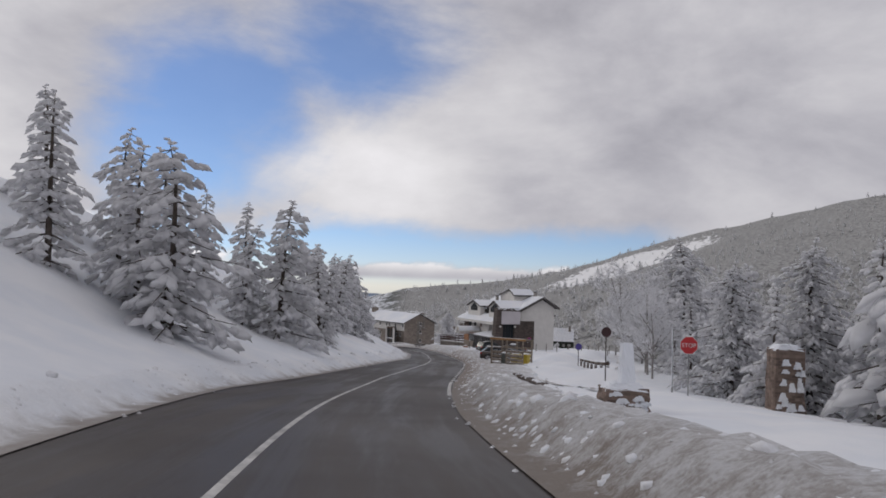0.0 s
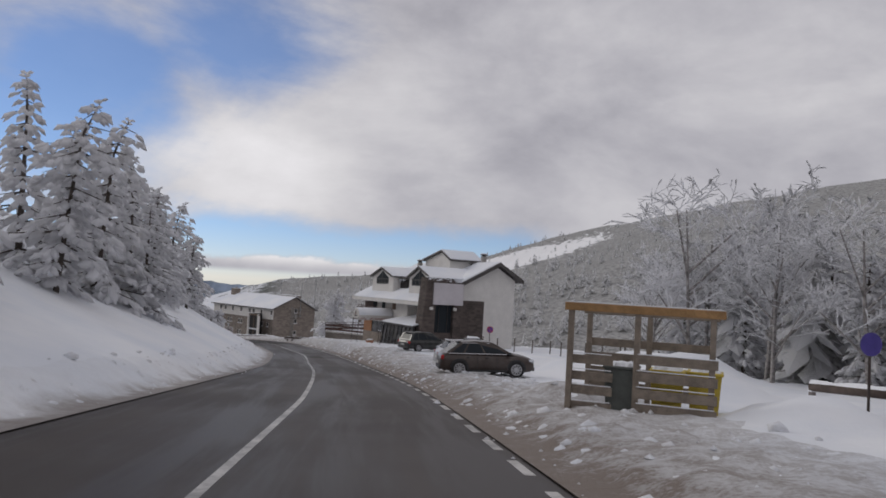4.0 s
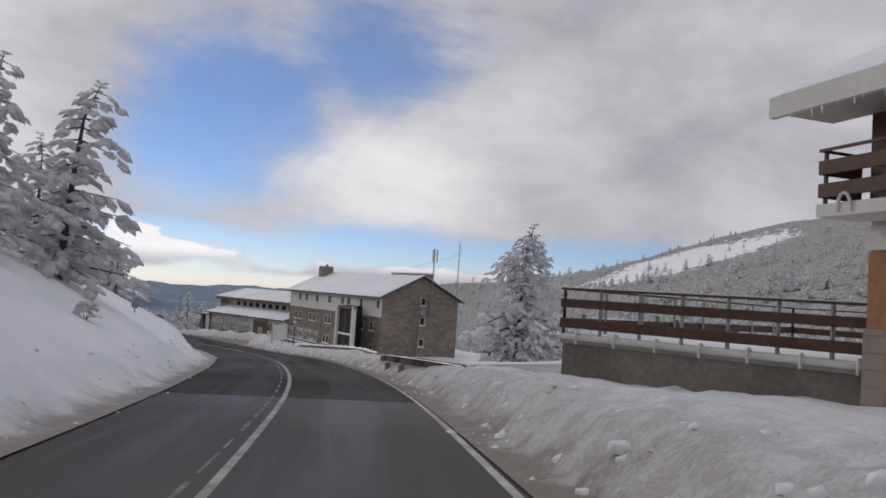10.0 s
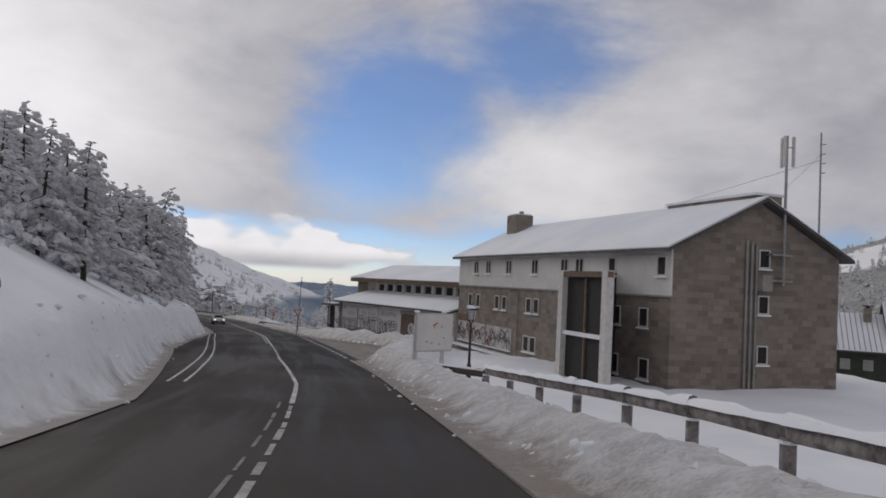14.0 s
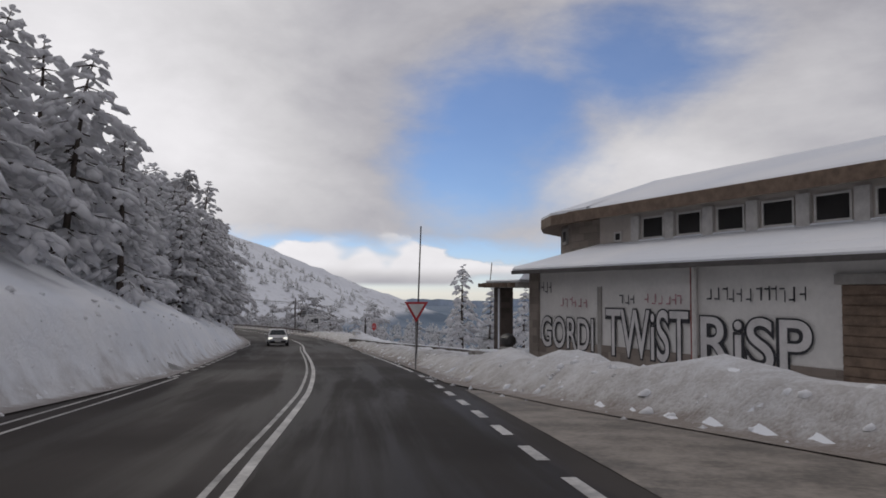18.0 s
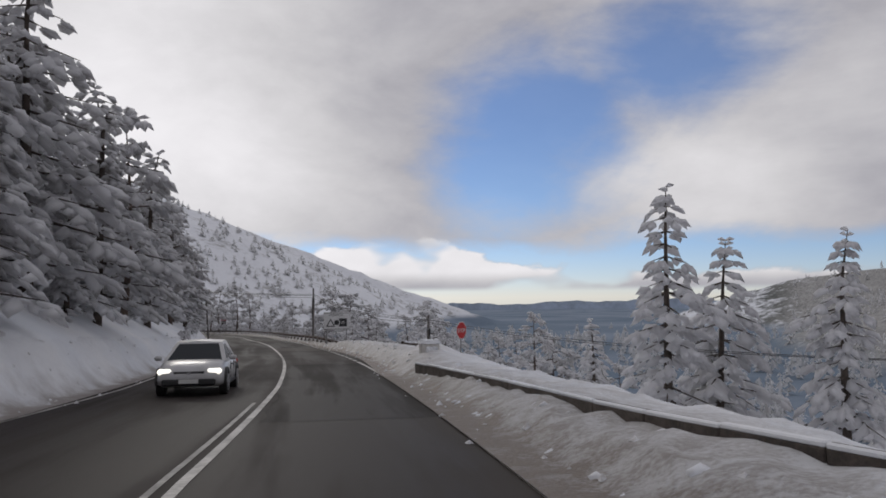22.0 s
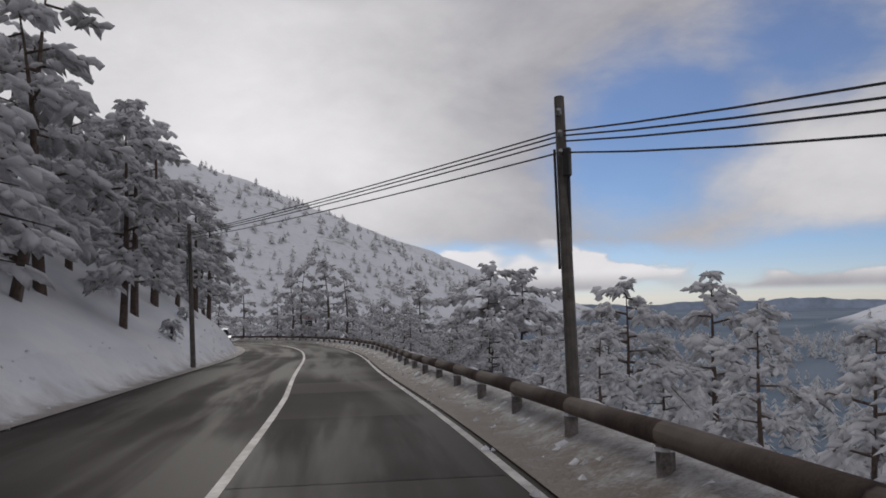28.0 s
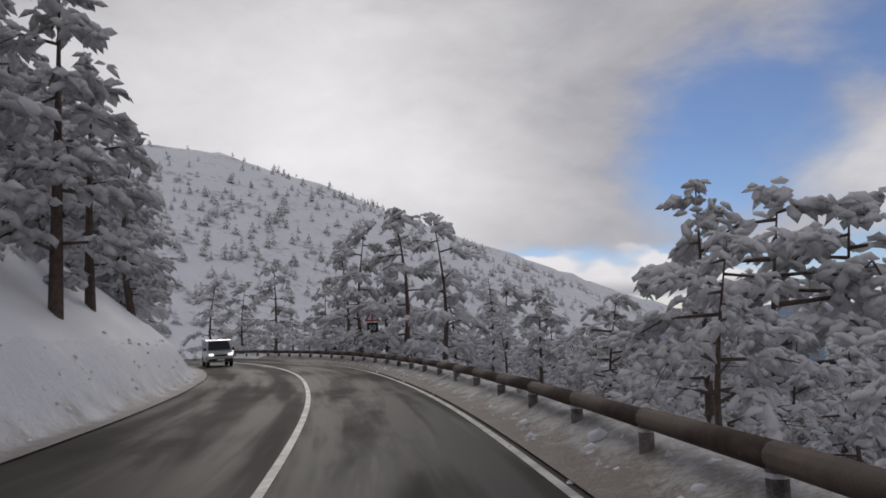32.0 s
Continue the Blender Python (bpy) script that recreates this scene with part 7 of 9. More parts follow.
def make_car(name, label, body, L=4.4, W=1.82, H=1.62, base=2.65, belt=0.98, hood=0.92, r=0.34, ws=0.95, roof_f=0.30, roof_r=-1.45, tail=-2.02, boot=None, chrome=True, rails=False, spokes=5, snow=(), lit=False, group=""):
    """A parked car: x ahead, y to its left, on its wheels at z 0."""
    car = thing(name, label, "car", group=group)
    w, f, b = W / 2, L / 2 - 0.05, -L / 2 + 0.05
    bt = boot if boot is not None else belt
    st = [(b - 0.05, w * 0.80, 0.42, bt - 0.28), (b, w * 0.90, 0.34, bt - 0.10), (b + 0.25, w * 0.97, 0.28, bt), (tail, w * 0.985, 0.25, bt), (roof_r + 0.3, w, 0.22, belt), (-0.2, w, 0.22, belt - 0.01), (ws - 0.15, w, 0.22, belt - 0.02), (ws + 0.25, w * 0.99, 0.22, hood + 0.02), (f - 0.45, w * 0.96, 0.24, hood - 0.06), (f - 0.12, w * 0.90, 0.28, hood - 0.16), (f, w * 0.82, 0.34, hood - 0.26), (f + 0.05, w * 0.70, 0.42, hood - 0.36)]
    st.sort(key=lambda q: q[0])
    part("body", loft(st), body, car, "", True)
    # greenhouse
    zb, zr, wi, wr = belt - 0.03, H - 0.06, w * 0.93, w * 0.70
    fb, rb = [(ws + 0.22, wi, zb), (ws + 0.22, -wi, zb)], [(tail, wi * 0.97, zb), (tail, -wi * 0.97, zb)]
    ft, rt = [(roof_f, wr, zr), (roof_f, -wr, zr)], [(roof_r, wr * 0.96, zr), (roof_r, -wr * 0.96, zr)]
    bm = bmesh.new()
    V = {}
    for nm, pts in (("fb", fb), ("rb", rb), ("ft", ft), ("rt", rt)):
        V[nm] = [bm.verts.new(p) for p in pts]
    mid = [bm.verts.new(((roof_f + roof_r) / 2, y, zr + 0.055)) for y in (wr, -wr)]
    crown = [bm.verts.new((x, 0, z)) for x, z in ((roof_f, zr + 0.03), ((roof_f + roof_r) / 2, zr + 0.085), (roof_r, zr + 0.02))]
    for a, c, k0, k1 in ((V["ft"], mid, 0, 1), (mid, V["rt"], 1, 2)):
        bm.faces.new((a[0], crown[k0], crown[k1], c[0]))
        bm.faces.new((crown[k0], a[1], c[1], crown[k1]))
    bm.faces.new((V["fb"][0], V["fb"][1], V["ft"][1], crown[0], V["ft"][0]))
    bm.faces.new((V["rb"][1], V["rb"][0], V["rt"][0], crown[2], V["rt"][1]))
    for i in (0, 1):
        q = (V["fb"][i], V["ft"][i], mid[i], V["rt"][i], V["rb"][i])
        bm.faces.new(q if i == 0 else q[::-1])
    part("roof", bm, body, car)

    def lerp(p, q, t):
        return tuple(p[k] + (q[k] - p[k]) * t for k in range(3))
    # side windows, windscreens
    for i, sd in ((0, 1), (1, -1)):
        lo0, lo1, hi0, hi1 = fb[i], rb[i], ft[i], rt[i]

        def on_side(t, u):
            return lerp(lerp(lo0, lo1, t), lerp(hi0, hi1, t), u)
        cuts = ((0.08, 0.40), (0.43, 0.72), (0.75, 0.93)) if H > 1.5 and boot is None else ((0.08, 0.44), (0.47, 0.86))
        for t0, t1 in cuts:
            glass = quad_slab([on_side(t0, 0.12), on_side(t0 + (0.10 if t0 < 0.1 else 0), 0.88), on_side(t1 - (0.05 if t1 > 0.8 else 0), 0.88), on_side(t1, 0.12)], 0.012, (0, sd, 0.25))
            part("side_window", glass, M_GLASS, car, "dark side window")
        if chrome:
            bmc = quad_slab([on_side(0.04, 0.05), on_side(0.04, 0.085), on_side(0.96, 0.085), on_side(0.96, 0.05)], 0.016, (0, sd, 0.2))
            part("chrome_strip", bmc, M_CHROME, car)
            bmc = quad_slab([on_side(0.14, 0.91), on_side(0.15, 0.945), on_side(0.94, 0.945), on_side(0.93, 0.91)], 0.016, (0, sd, 0.2))
            part("chrome_strip", bmc, M_CHROME, car)
        part("wing_mirror", box((ws - 0.05, sd * (w + 0.10), belt + 0.06), (0.14, 0.20, 0.13), 0.04), M_TRIM if chrome else body, car)
        for hx in (-0.05, -0.95):
            part("door_handle", box((hx, sd * (w * 0.995), belt - 0.16), (0.17, 0.04, 0.035), 0.012), M_TRIM, car)
        part("sill_trim", box((0, sd * (w * 0.985), 0.30), (base - 0.85, 0.05, 0.10), 0.015), M_TRIM, car)
        for hx in (0.42, -0.5):
            part("door_gap", box((hx, sd * w * 0.992, (belt + 0.32) / 2), (0.012, 0.02, belt - 0.48)), M_TRIM, car)
        # lamps
        tl = part("tail_lamp", box((b + 0.06, sd * w * 0.80, bt - 0.18), (0.16, 0.30, 0.20), 0.04), M_REDLAMP, car, "red tail lamp")
        part("reverse_lamp", box((b - 0.025, sd * w * 0.66, bt - 0.20), (0.02, 0.10, 0.07)), M_CLEAR, tl)
        part("headlamp", box((f - 0.12, sd * w * 0.70, hood - 0.25), (0.26, 0.36, 0.15), 0.045), M_LIT if lit else M_CLEAR, car, "lit headlamp" if lit else "clear headlamp")
        part("fog_lamp", tube((f + 0.0, sd * w * 0.62, 0.40), (f + 0.045, sd * w * 0.62, 0.40), 0.07, 0.07, 10), M_TRIM, car)
        if rails:
            part("roof_rail", box(((roof_f + roof_r) / 2, sd * wr * 0.92, zr + 0.10), (1.5, 0.04, 0.04), 0.012), M_TRIM, car)
        for wx in (base / 2, -base / 2):
            add_wheel(car, wx, sd * (w + 0.012), r, sd, spokes)
    part("windscreen", quad_slab([lerp(lerp(fb[0], fb[1], t), lerp(ft[0], ft[1], t), u) for t, u in ((0.06, 0.06), (0.94, 0.06), (0.92, 0.92), (0.08, 0.92))], 0.012, (1, 0, 0.5)), M_GLASS, car)
    part("rear_window", quad_slab([lerp(lerp(rb[0], rb[1], t), lerp(rt[0], rt[1], t), u) for t, u in ((0.07, 0.18), (0.93, 0.18), (0.90, 0.90), (0.10, 0.90))], 0.012, (-1, 0, 0.3)), M_GLASS, car)
    part("front_bumper", box((f + 0.03, 0, 0.40), (0.10, W * 0.76, 0.20), 0.05), M_TRIM, car)
    part("grille", box((f - 0.01, 0, hood - 0.30), (0.08, W * 0.44, 0.11), 0.02), M_TRIM, car)
    part("badge", tube((f + 0.02, 0, hood - 0.29), (f + 0.045, 0, hood - 0.29), 0.055, 0.05, 8), M_CHROME, car)
    part("rear_bumper", box((b - 0.02, 0, 0.40), (0.12, W * 0.82, 0.20), 0.05), M_TRIM if chrome else body, car)
    part("number_plate", box((f + 0.088, 0, 0.42), (0.012, 0.50, 0.11)), M_PLATE, car, "blank white number plate")
    part("number_plate", box((b - 0.088, 0, 0.60), (0.012, 0.50, 0.11)), M_PLATE, car, "blank white number plate")
    if boot is None:
        part("spoiler", box((roof_r - 0.06, 0, zr + 0.0), (0.22, wr * 1.7, 0.05), 0.02), body, car)
    part("aerial", tube((roof_r + 0.25, 0, zr + 0.05), (roof_r - 0.05, 0, zr + 0.28), 0.008, 0.005, 5), M_TRIM, car)
    if rails:
        for x in (0.0, -0.8):
            part("roof_bar", box((x, 0, zr + 0.155), (0.07, wr * 1.9, 0.035), 0.012), M_TRIM, car)
    rng = random.Random(len(name) + int(L * 100))
    for kind in snow:
        if kind == "roof":
            x0, x1, z = roof_r + 0.1, roof_f - 0.1, zr + 0.075
            part("roof_snow", lump_sheet(x0, x1, -wr * 0.9, wr * 0.9, z, 0.06, rng), M_SNOW, car, "thin snow on the roof")
        if kind == "bonnet":
            part("bonnet_snow", lump_sheet(ws + 0.3, f - 0.22, -w * 0.72, w * 0.72, hood - 0.02, 0.06, rng, -0.10), M_SNOW, car, "snow on the bonnet")
        if kind == "glass":
            part("windscreen_snow", quad_slab([lerp(lerp(fb[0], fb[1], t), lerp(ft[0], ft[1], t), u) for t, u in ((0.03, 0.02), (0.97, 0.02), (0.90, 0.66), (0.5, 0.42), (0.10, 0.72))], 0.035, (1, 0, 0.5)), M_SNOW, car, "snow over the windscreen")
    return car


def lump_sheet(x0, x1, y0, y1, z, th, rng, fall=0.0):
    """A soft uneven layer of snow."""
    bm = bmesh.new()
    nx, ny = 9, 8
    g = []
    for i in range(nx + 1):
        row = []
        for j in range(ny + 1):
            e = min(i, nx - i, j, ny - j)
            k = 0.0 if e == 0 else (0.75 if e == 1 else 1.0)
            wob = 0.05 if e == 0 else 0.0
            row.append(bm.verts.new((x0 + (x1 - x0) * i / nx + rng.uniform(-wob, wob), y0 + (y1 - y0) * j / ny + rng.uniform(-wob, wob), z + fall * i / nx + th * k * rng.uniform(0.7, 1.2) - (0.03 if e == 0 else 0))))
        g.append(row)
    for i in range(nx):
        for j in range(ny):
            bm.faces.new((g[i][j], g[i + 1][j], g[i + 1][j + 1], g[i][j + 1]))
    return bm


def stand(ob, rear, front, up=0.0, road_level=False):
    """Stands a car with its axles over two places along and across the road."""
    a, b = (on_road(*rear) if road_level else place(*rear)), (on_road(*front) if road_level else place(*front))
    x = (b - a).normalized()
    y = Vector((0, 0, 1)).cross(x).normalized()
    z = x.cross(y)
    c = (a + b) / 2 + Vector((0, 0, up))
    ob.matrix_world = Matrix(((x.x, y.x, z.x, c.x), (x.y, y.y, z.y, c.y), (x.z, y.z, z.z, c.z), (0, 0, 0, 1)))
    return ob


PARK = "cars parked beside the road"
stand(make_car("estate_car", "brown crossover car with alloy wheels, parked in the snow", M_BROWN, 4.45, 1.84, 1.64, 2.67, 1.06, 1.03, 0.375, 1.02, 0.22, -1.25, -2.02, None, True, False, 10, (), False, PARK), (87.8, 5.35), (87.7, 7.97))
stand(make_car("hatchback", "white hatchback with red tail lamps and a dusting of snow", M_CARW, 4.08, 1.75, 1.56, 2.59, 0.98, 0.95, 0.33, 0.85, 0.25, -1.40, -1.85, None, False, False, 6, (), False, PARK), (92.0, 5.75), (92.1, 8.3))
stand(make_car("saloon_car", "pale silver saloon with roof bars and thin snow", M_CARS, 4.5, 1.74, 1.47, 2.6, 0.93, 0.90, 0.32, 0.80, 0.10, -0.95, -1.55, 0.98, False, True, 6, ("roof",), False, PARK), (98.8, 7.6), (98.6, 10.15))
stand(make_car("saloon_car", "black saloon with snow caked over bonnet and windscreen", M_CARICE, 4.6, 1.80, 1.48, 2.7, 0.94, 0.92, 0.34, 0.85, 0.10, -1.00, -1.65, 0.99, True, False, 7, ("bonnet", "glass", "roof"), False, PARK), (107.6, 11.9), (108.1, 9.2))
stand(make_car("estate_car", "black estate car with high roof, frost on its roof", M_CARB, 4.4, 1.74, 1.58, 2.53, 0.95, 0.94, 0.34, 0.90, 0.25, -1.70, -2.05, None, False, False, 6, (), False, PARK), (112.4, 7.3), (113.4, 9.65))
stand(make_car("hatchback", "white hatchback driving with its headlamps lit", M_CARW, 4.3, 1.81, 1.47, 2.64, 0.93, 0.92, 0.33, 0.95, 0.20, -1.20, -1.80, None, False, False, 6, (), True), (305.6, -3.6), (303.0, -3.6), 0.0, True)


def make_van():
    v = thing("van", "silver-grey van coming round the snowy bend", "van")
    prof = [(-2.2, 0.35), (2.05, 0.35), (2.2, 0.55), (2.15, 0.95), (1.35, 1.15), (0.75, 1.85), (0.4, 1.95), (-2.1, 1.97), (-2.2, 1.8)]
    bm = prism(prof, -0.9, 0.9, "v")
    part("body", bm, M_CARS, v)
    part("windscreen", quad_slab([(1.36, 0.78, 1.2), (1.36, -0.78, 1.2), (0.82, -0.70, 1.80), (0.82, 0.70, 1.80)], 0.02, (1, 0, 0.8)), M_GLASS, v)
    for sd in (1, -1):
        for x0, x1 in ((0.75, -0.25), (-0.4, -1.9)):
            part("side_window", quad_slab([(x0 + 0.3 if x0 > 0 else x0, sd * 0.9, 1.2), (x0 - 0.1, sd * 0.9, 1.75), (x1, sd * 0.9, 1.75), (x1, sd * 0.9, 1.2)], 0.012, (0, sd, 0)), M_GLASS, v)
        part("headlamp", box((2.14, sd * 0.66, 0.86), (0.12, 0.34, 0.18), 0.04), M_LIT, v, "lit headlamp")
        part("wing_mirror", box((1.05, sd * 1.0, 1.25), (0.14, 0.22, 0.2), 0.04), M_TRIM, v)
        for x in (1.35, -1.4):
            add_wheel(v, x, sd * 0.905, 0.33, sd, 6)
    part("front_bumper", box((2.2, 0, 0.48), (0.14, 1.6, 0.22), 0.05), M_TRIM, v)
    part("grille", box((2.19, 0, 0.80), (0.06, 0.8, 0.12), 0.02), M_TRIM, v)
    part("number_plate", box((2.275, 0, 0.50), (0.012, 0.50, 0.11)), M_PLATE, v, "blank white number plate")
    return v


stand(make_van(), (457.5, -3.9), (454.7, -4.0), 0.0, True)

# ---- signs ----
M_SIGNRED = plain("red_sign_sheet", (0.45, 0.02, 0.025), 0.4, 0, 0.15, 3.0)
M_SIGNWHITE = plain("white_sign_sheet", (0.66, 0.66, 0.66), 0.4, 0, 0.12, 3.0)
M_SIGNBLACK = plain("black_sign_sheet", (0.02, 0.02, 0.022), 0.4, 0, 0.15, 3.0)
M_SIGNBLUE = plain("blue_violet_sign_sheet", (0.07, 0.05, 0.26), 0.4, 0, 0.2, 3.0)
M_SIGNBACK = plain("grey_sign_back", (0.22, 0.22, 0.23), 0.6, 0.3, 0.2, 3.0)
M_SIGNDULL = plain("dull_dark_red_sheet", (0.045, 0.014, 0.016), 0.5, 0, 0.3, 3.0)
M_RUST = plain("dark_rusty_pole", (0.06, 0.045, 0.04), 0.7, 0.3, 0.3, 4.0)


def sign_at(name, label, s, o, level, turn=0.0, category="road sign"):
    """A sign's own axes: x across, y along the road ahead, z up from the road's level."""
    ob = thing(name, label, category)
    ob.matrix_world = Matrix.Translation(on_road(s, o)) @ Matrix.Rotation(radians(heading(s) + turn), 4, "Z")
    return ob


def disc(n, r, y0, y1, z, rot=0.0):
    return prism([(math.cos(rot + i * 6.2832 / n) * r, z + math.sin(rot + i * 6.2832 / n) * r) for i in range(n)], y0, y1, "v")


def tri_plate(w, y0, y1, z, down=True, k=1.0, cx=0.0):
    h = w * 0.866
    q = [(-w / 2 * k, h / 3 * k), (w / 2 * k, h / 3 * k), (0, -2 * h / 3 * k)]
    return prism([(cx + x, z + (a if down else -a)) for x, a in q], y0, y1, "v")


def stop_sign(s, o, z, base, posts=(0.0,), label="red octagonal stop sign on a steel post", turn=0.0):
    ob = sign_at("stop_sign", label, s, o, z, turn)
    for x in posts:
        part("post", tube((x, 0.05, base), (x, 0.05, z + 0.3), 0.035), M_STEEL, ob)
    pl = part("plate", disc(8, 0.46, -0.004, 0.012, z, math.pi / 8), M_SIGNWHITE, ob)
    part("red_face", disc(8, 0.425, -0.010, -0.004, z, math.pi / 8), M_SIGNRED, pl)
    letters(pl, "STOP", Matrix.Translation((-0.345, -0.012, z - 0.10)) @ Matrix.Rotation(radians(90), 4, "X"), 0.285, M_SIGNWHITE, "lettering", 0.003)
    return ob


stop_sign(36, 13.5, 2.44, -1.5, (0.0,), "red stop sign on a thin post before frosted firs")
ob = thing("post", "thin frosted steel post beside the stop sign", "post")
ob.matrix_world = Matrix.Translation(on_road(36.6, 12.9))
part("pole", tube((0, 0, -1.2), (0, 0, 3.2), 0.04), M_STEEL, ob)
part("snow_crust", tube((-0.03, -0.02, 0.4), (-0.03, -0.02, 3.22), 0.02), M_SNOW, ob, "rime on the weather side")
stop_sign(318, 7.25, 1.5, -1.6, (0.0,), "red octagonal stop sign, turned to the side road", 42)


def round_back(s, o, z, base, r, label, mat, name="round_sign", turn=0.0):
    ob = sign_at(name, label, s, o, z, turn)
    part("post", tube((0, 0.05, base), (0, 0.05, z + r * 0.8), 0.035), M_RUST, ob)
    part("plate", disc(20, r, -0.004, 0.012, z), mat, ob)
    part("rim", disc(20, r * 1.04, 0.0125, 0.03, z), M_STEEL, ob)
    return ob


round_back(46, 11.4, 3.2, -1.0, 0.30, "dark red round sign with snow on its post", M_SIGNDULL, "round_sign", 6)
round_back(200, -7.5, 2.5, 0.2, 0.36, "dark back of a round sign on the snowbank", M_SIGNBACK)
round_back(190, -9.4, 3.2, 1.0, 0.24, "small dark sign back on a thin post", M_SIGNBACK)
ob = round_back(115.5, 14.8, 2.85, 0.3, 0.29, "red and blue no-parking disc on a post", M_SIGNRED, "no_parking_sign")
part("blue_face", disc(20, 0.235, -0.009, -0.0045, 2.85), M_SIGNBLUE, ob)
part("red_bar", prism([(-0.18, 3.0), (-0.14, 3.04), (0.18, 2.70), (0.14, 2.66)], -0.014, -0.0095, "v"), M_SIGNRED, ob)
ob = round_back(70.5, 13.0, 2.2, 0.0, 0.30, "faded violet-blue disc on a thin post", M_SIGNBLUE, "no_parking_sign")

ob = sign_at("marker_post", "slender red snow marker post on the bank", 204, -8.6, 0, 0, "marker post")
part("post", tube((0, 0, 0.4), (0.03, 0, 2.6), 0.04, 0.035), M_SIGNRED, ob)
part("reflector", box((0.025, -0.045, 2.3), (0.06, 0.02, 0.22)), M_SIGNWHITE, ob)

ob = sign_at("yield_sign", "white give-way triangle with red border on a post", 265, 2.72, 0)
part("post", tube((0, 0.05, -0.3), (0, 0.05, 2.6), 0.035), M_STEEL, ob)
pl = part("plate", tri_plate(0.95, -0.004, 0.012, 2.45), M_SIGNRED, ob, "red border")
part("white_face", tri_plate(0.95, -0.009, -0.0045, 2.45, True, 0.68), M_SIGNWHITE, pl)
ob = sign_at("snow_pole", "tall thin dark snow pole, slightly leaning", 271, 3.6, 0, 0, "pole")
part("pole", tube((-0.08, 0, -0.6), (0.12, 0, 6.6), 0.045, 0.03), M_RUST, ob)
part("foot", tube((-0.08, 0, -0.6), (-0.06, 0, 0.4), 0.065, 0.06), M_STEEL, ob)

# warning board beside the bend
ob = sign_at("warning_board", "white board with warning triangle and black speed square", 347, 4.05, 0)
ob.matrix_world = ob.matrix_world @ Matrix.Translation((0, 0, 0.30)) @ Matrix.Scale(0.86, 4)
for x in (-1.0, 1.0):
    part("post", box((x, 0.09, 0.4), (0.10, 0.10, 5.2), 0.01), M_STEEL, ob)
pl = part("plate", box((0, 0, 2.2), (2.62, 0.05, 1.78), 0.02), M_SIGNWHITE, ob)
part("border", prism([(-1.25, 3.03), (1.25, 3.03), (1.25, 2.98), (-1.25, 2.98)], -0.032, -0.027, "v"), M_SIGNBLACK, pl)
part("border", prism([(-1.25, 1.42), (1.25, 1.42), (1.25, 1.37), (-1.25, 1.37)], -0.032, -0.027, "v"), M_SIGNBLACK, pl)
letters(pl, "ATENCION", Matrix.Translation((-0.78, -0.03, 2.70)) @ Matrix.Rotation(radians(90), 4, "X"), 0.27, M_SIGNBLACK, "lettering", 0.004)
part("triangle", tri_plate(0.95, -0.032, -0.027, 1.92, False, 1.0, -0.62), M_SIGNBLACK, pl)
part("triangle_face", tri_plate(0.95, -0.038, -0.0325, 1.92, False, 0.66, -0.62), M_SIGNWHITE, pl)
part("speed_square", box((0.62, -0.03, 2.05), (0.82, 0.012, 0.82), 0.004), M_SIGNBLACK, pl)
part("speed_ring", disc(20, 0.33, -0.042, -0.037, 2.05), M_SIGNWHITE, pl)
part("speed_disc", disc(20, 0.26, -0.048, -0.0425, 2.05), M_SIGNBLACK, pl)
letters(pl, "50", Matrix.Translation((0.45, -0.05, 1.93)) @ Matrix.Rotation(radians(90), 4, "X"), 0.34, M_SIGNWHITE, "lettering", 0.003)


def facing_sign(name, label, p, base):
    """A sign at a world place that looks back along the road at the end of the walk."""
    ob = thing(name, label, "road sign")
    ob.matrix_world = Matrix.Translation((p[0], p[1], 0)) @ Matrix.Rotation(radians(48), 4, "Z")
    part("post", tube((0, 0.05, base), (0, 0.05, p[2] + 0.6), 0.035), M_STEEL, ob)
    return ob


p = (-171, 397, -21.2)
ob = facing_sign("warning_sign", "red-edged warning triangle over a speed plate", p, -28)
pl = part("plate", tri_plate(1.15, -0.004, 0.012, p[2] + 0.55, False), M_SIGNRED, ob)
part("white_face", tri_plate(1.15, -0.010, -0.0045, p[2] + 0.55, False, 0.68), M_SIGNWHITE, pl)
part("symbol", box((0, -0.014, p[2] + 0.55), (0.12, 0.006, 0.40)), M_SIGNBLACK, pl)
part("speed_plate", box((0, 0, p[2] - 0.25), (0.85, 0.03, 0.75), 0.01), M_SIGNBLACK, ob)
letters(ob, "50", Matrix.Translation((-0.30, -0.02, p[2] - 0.45)) @ Matrix.Rotation(radians(90), 4, "X"), 0.55, M_SIGNWHITE, "lettering", 0.003)
p = (-172, 403, -23.6)
ob = facing_sign("chevron_board", "black and white chevron board at the bend", p, -28)
pl = part("plate", box((0, 0, p[2]), (1.5, 0.04, 0.75), 0.01), M_SIGNBLACK, ob)
for x in (-0.45, 0.05, 0.55):
    part("chevron", prism([(x - 0.22, p[2]), (x + 0.02, p[2] + 0.34), (x + 0.22, p[2] + 0.34), (x - 0.02, p[2]), (x + 0.22, p[2] - 0.34), (x + 0.02, p[2] - 0.34)], -0.027, -0.0205, "v"), M_SIGNWHITE, pl)

# ---- guard rails ----
M_LOG = plain("weathered_round_timber", (0.085, 0.062, 0.050), 0.85, 0, 0.35, 3.0, 0.012)
M_FROSTLOG = plain("frosted_dark_timber", (0.22, 0.195, 0.185), 0.9, 0, 0.6, 5.0, 0.015)


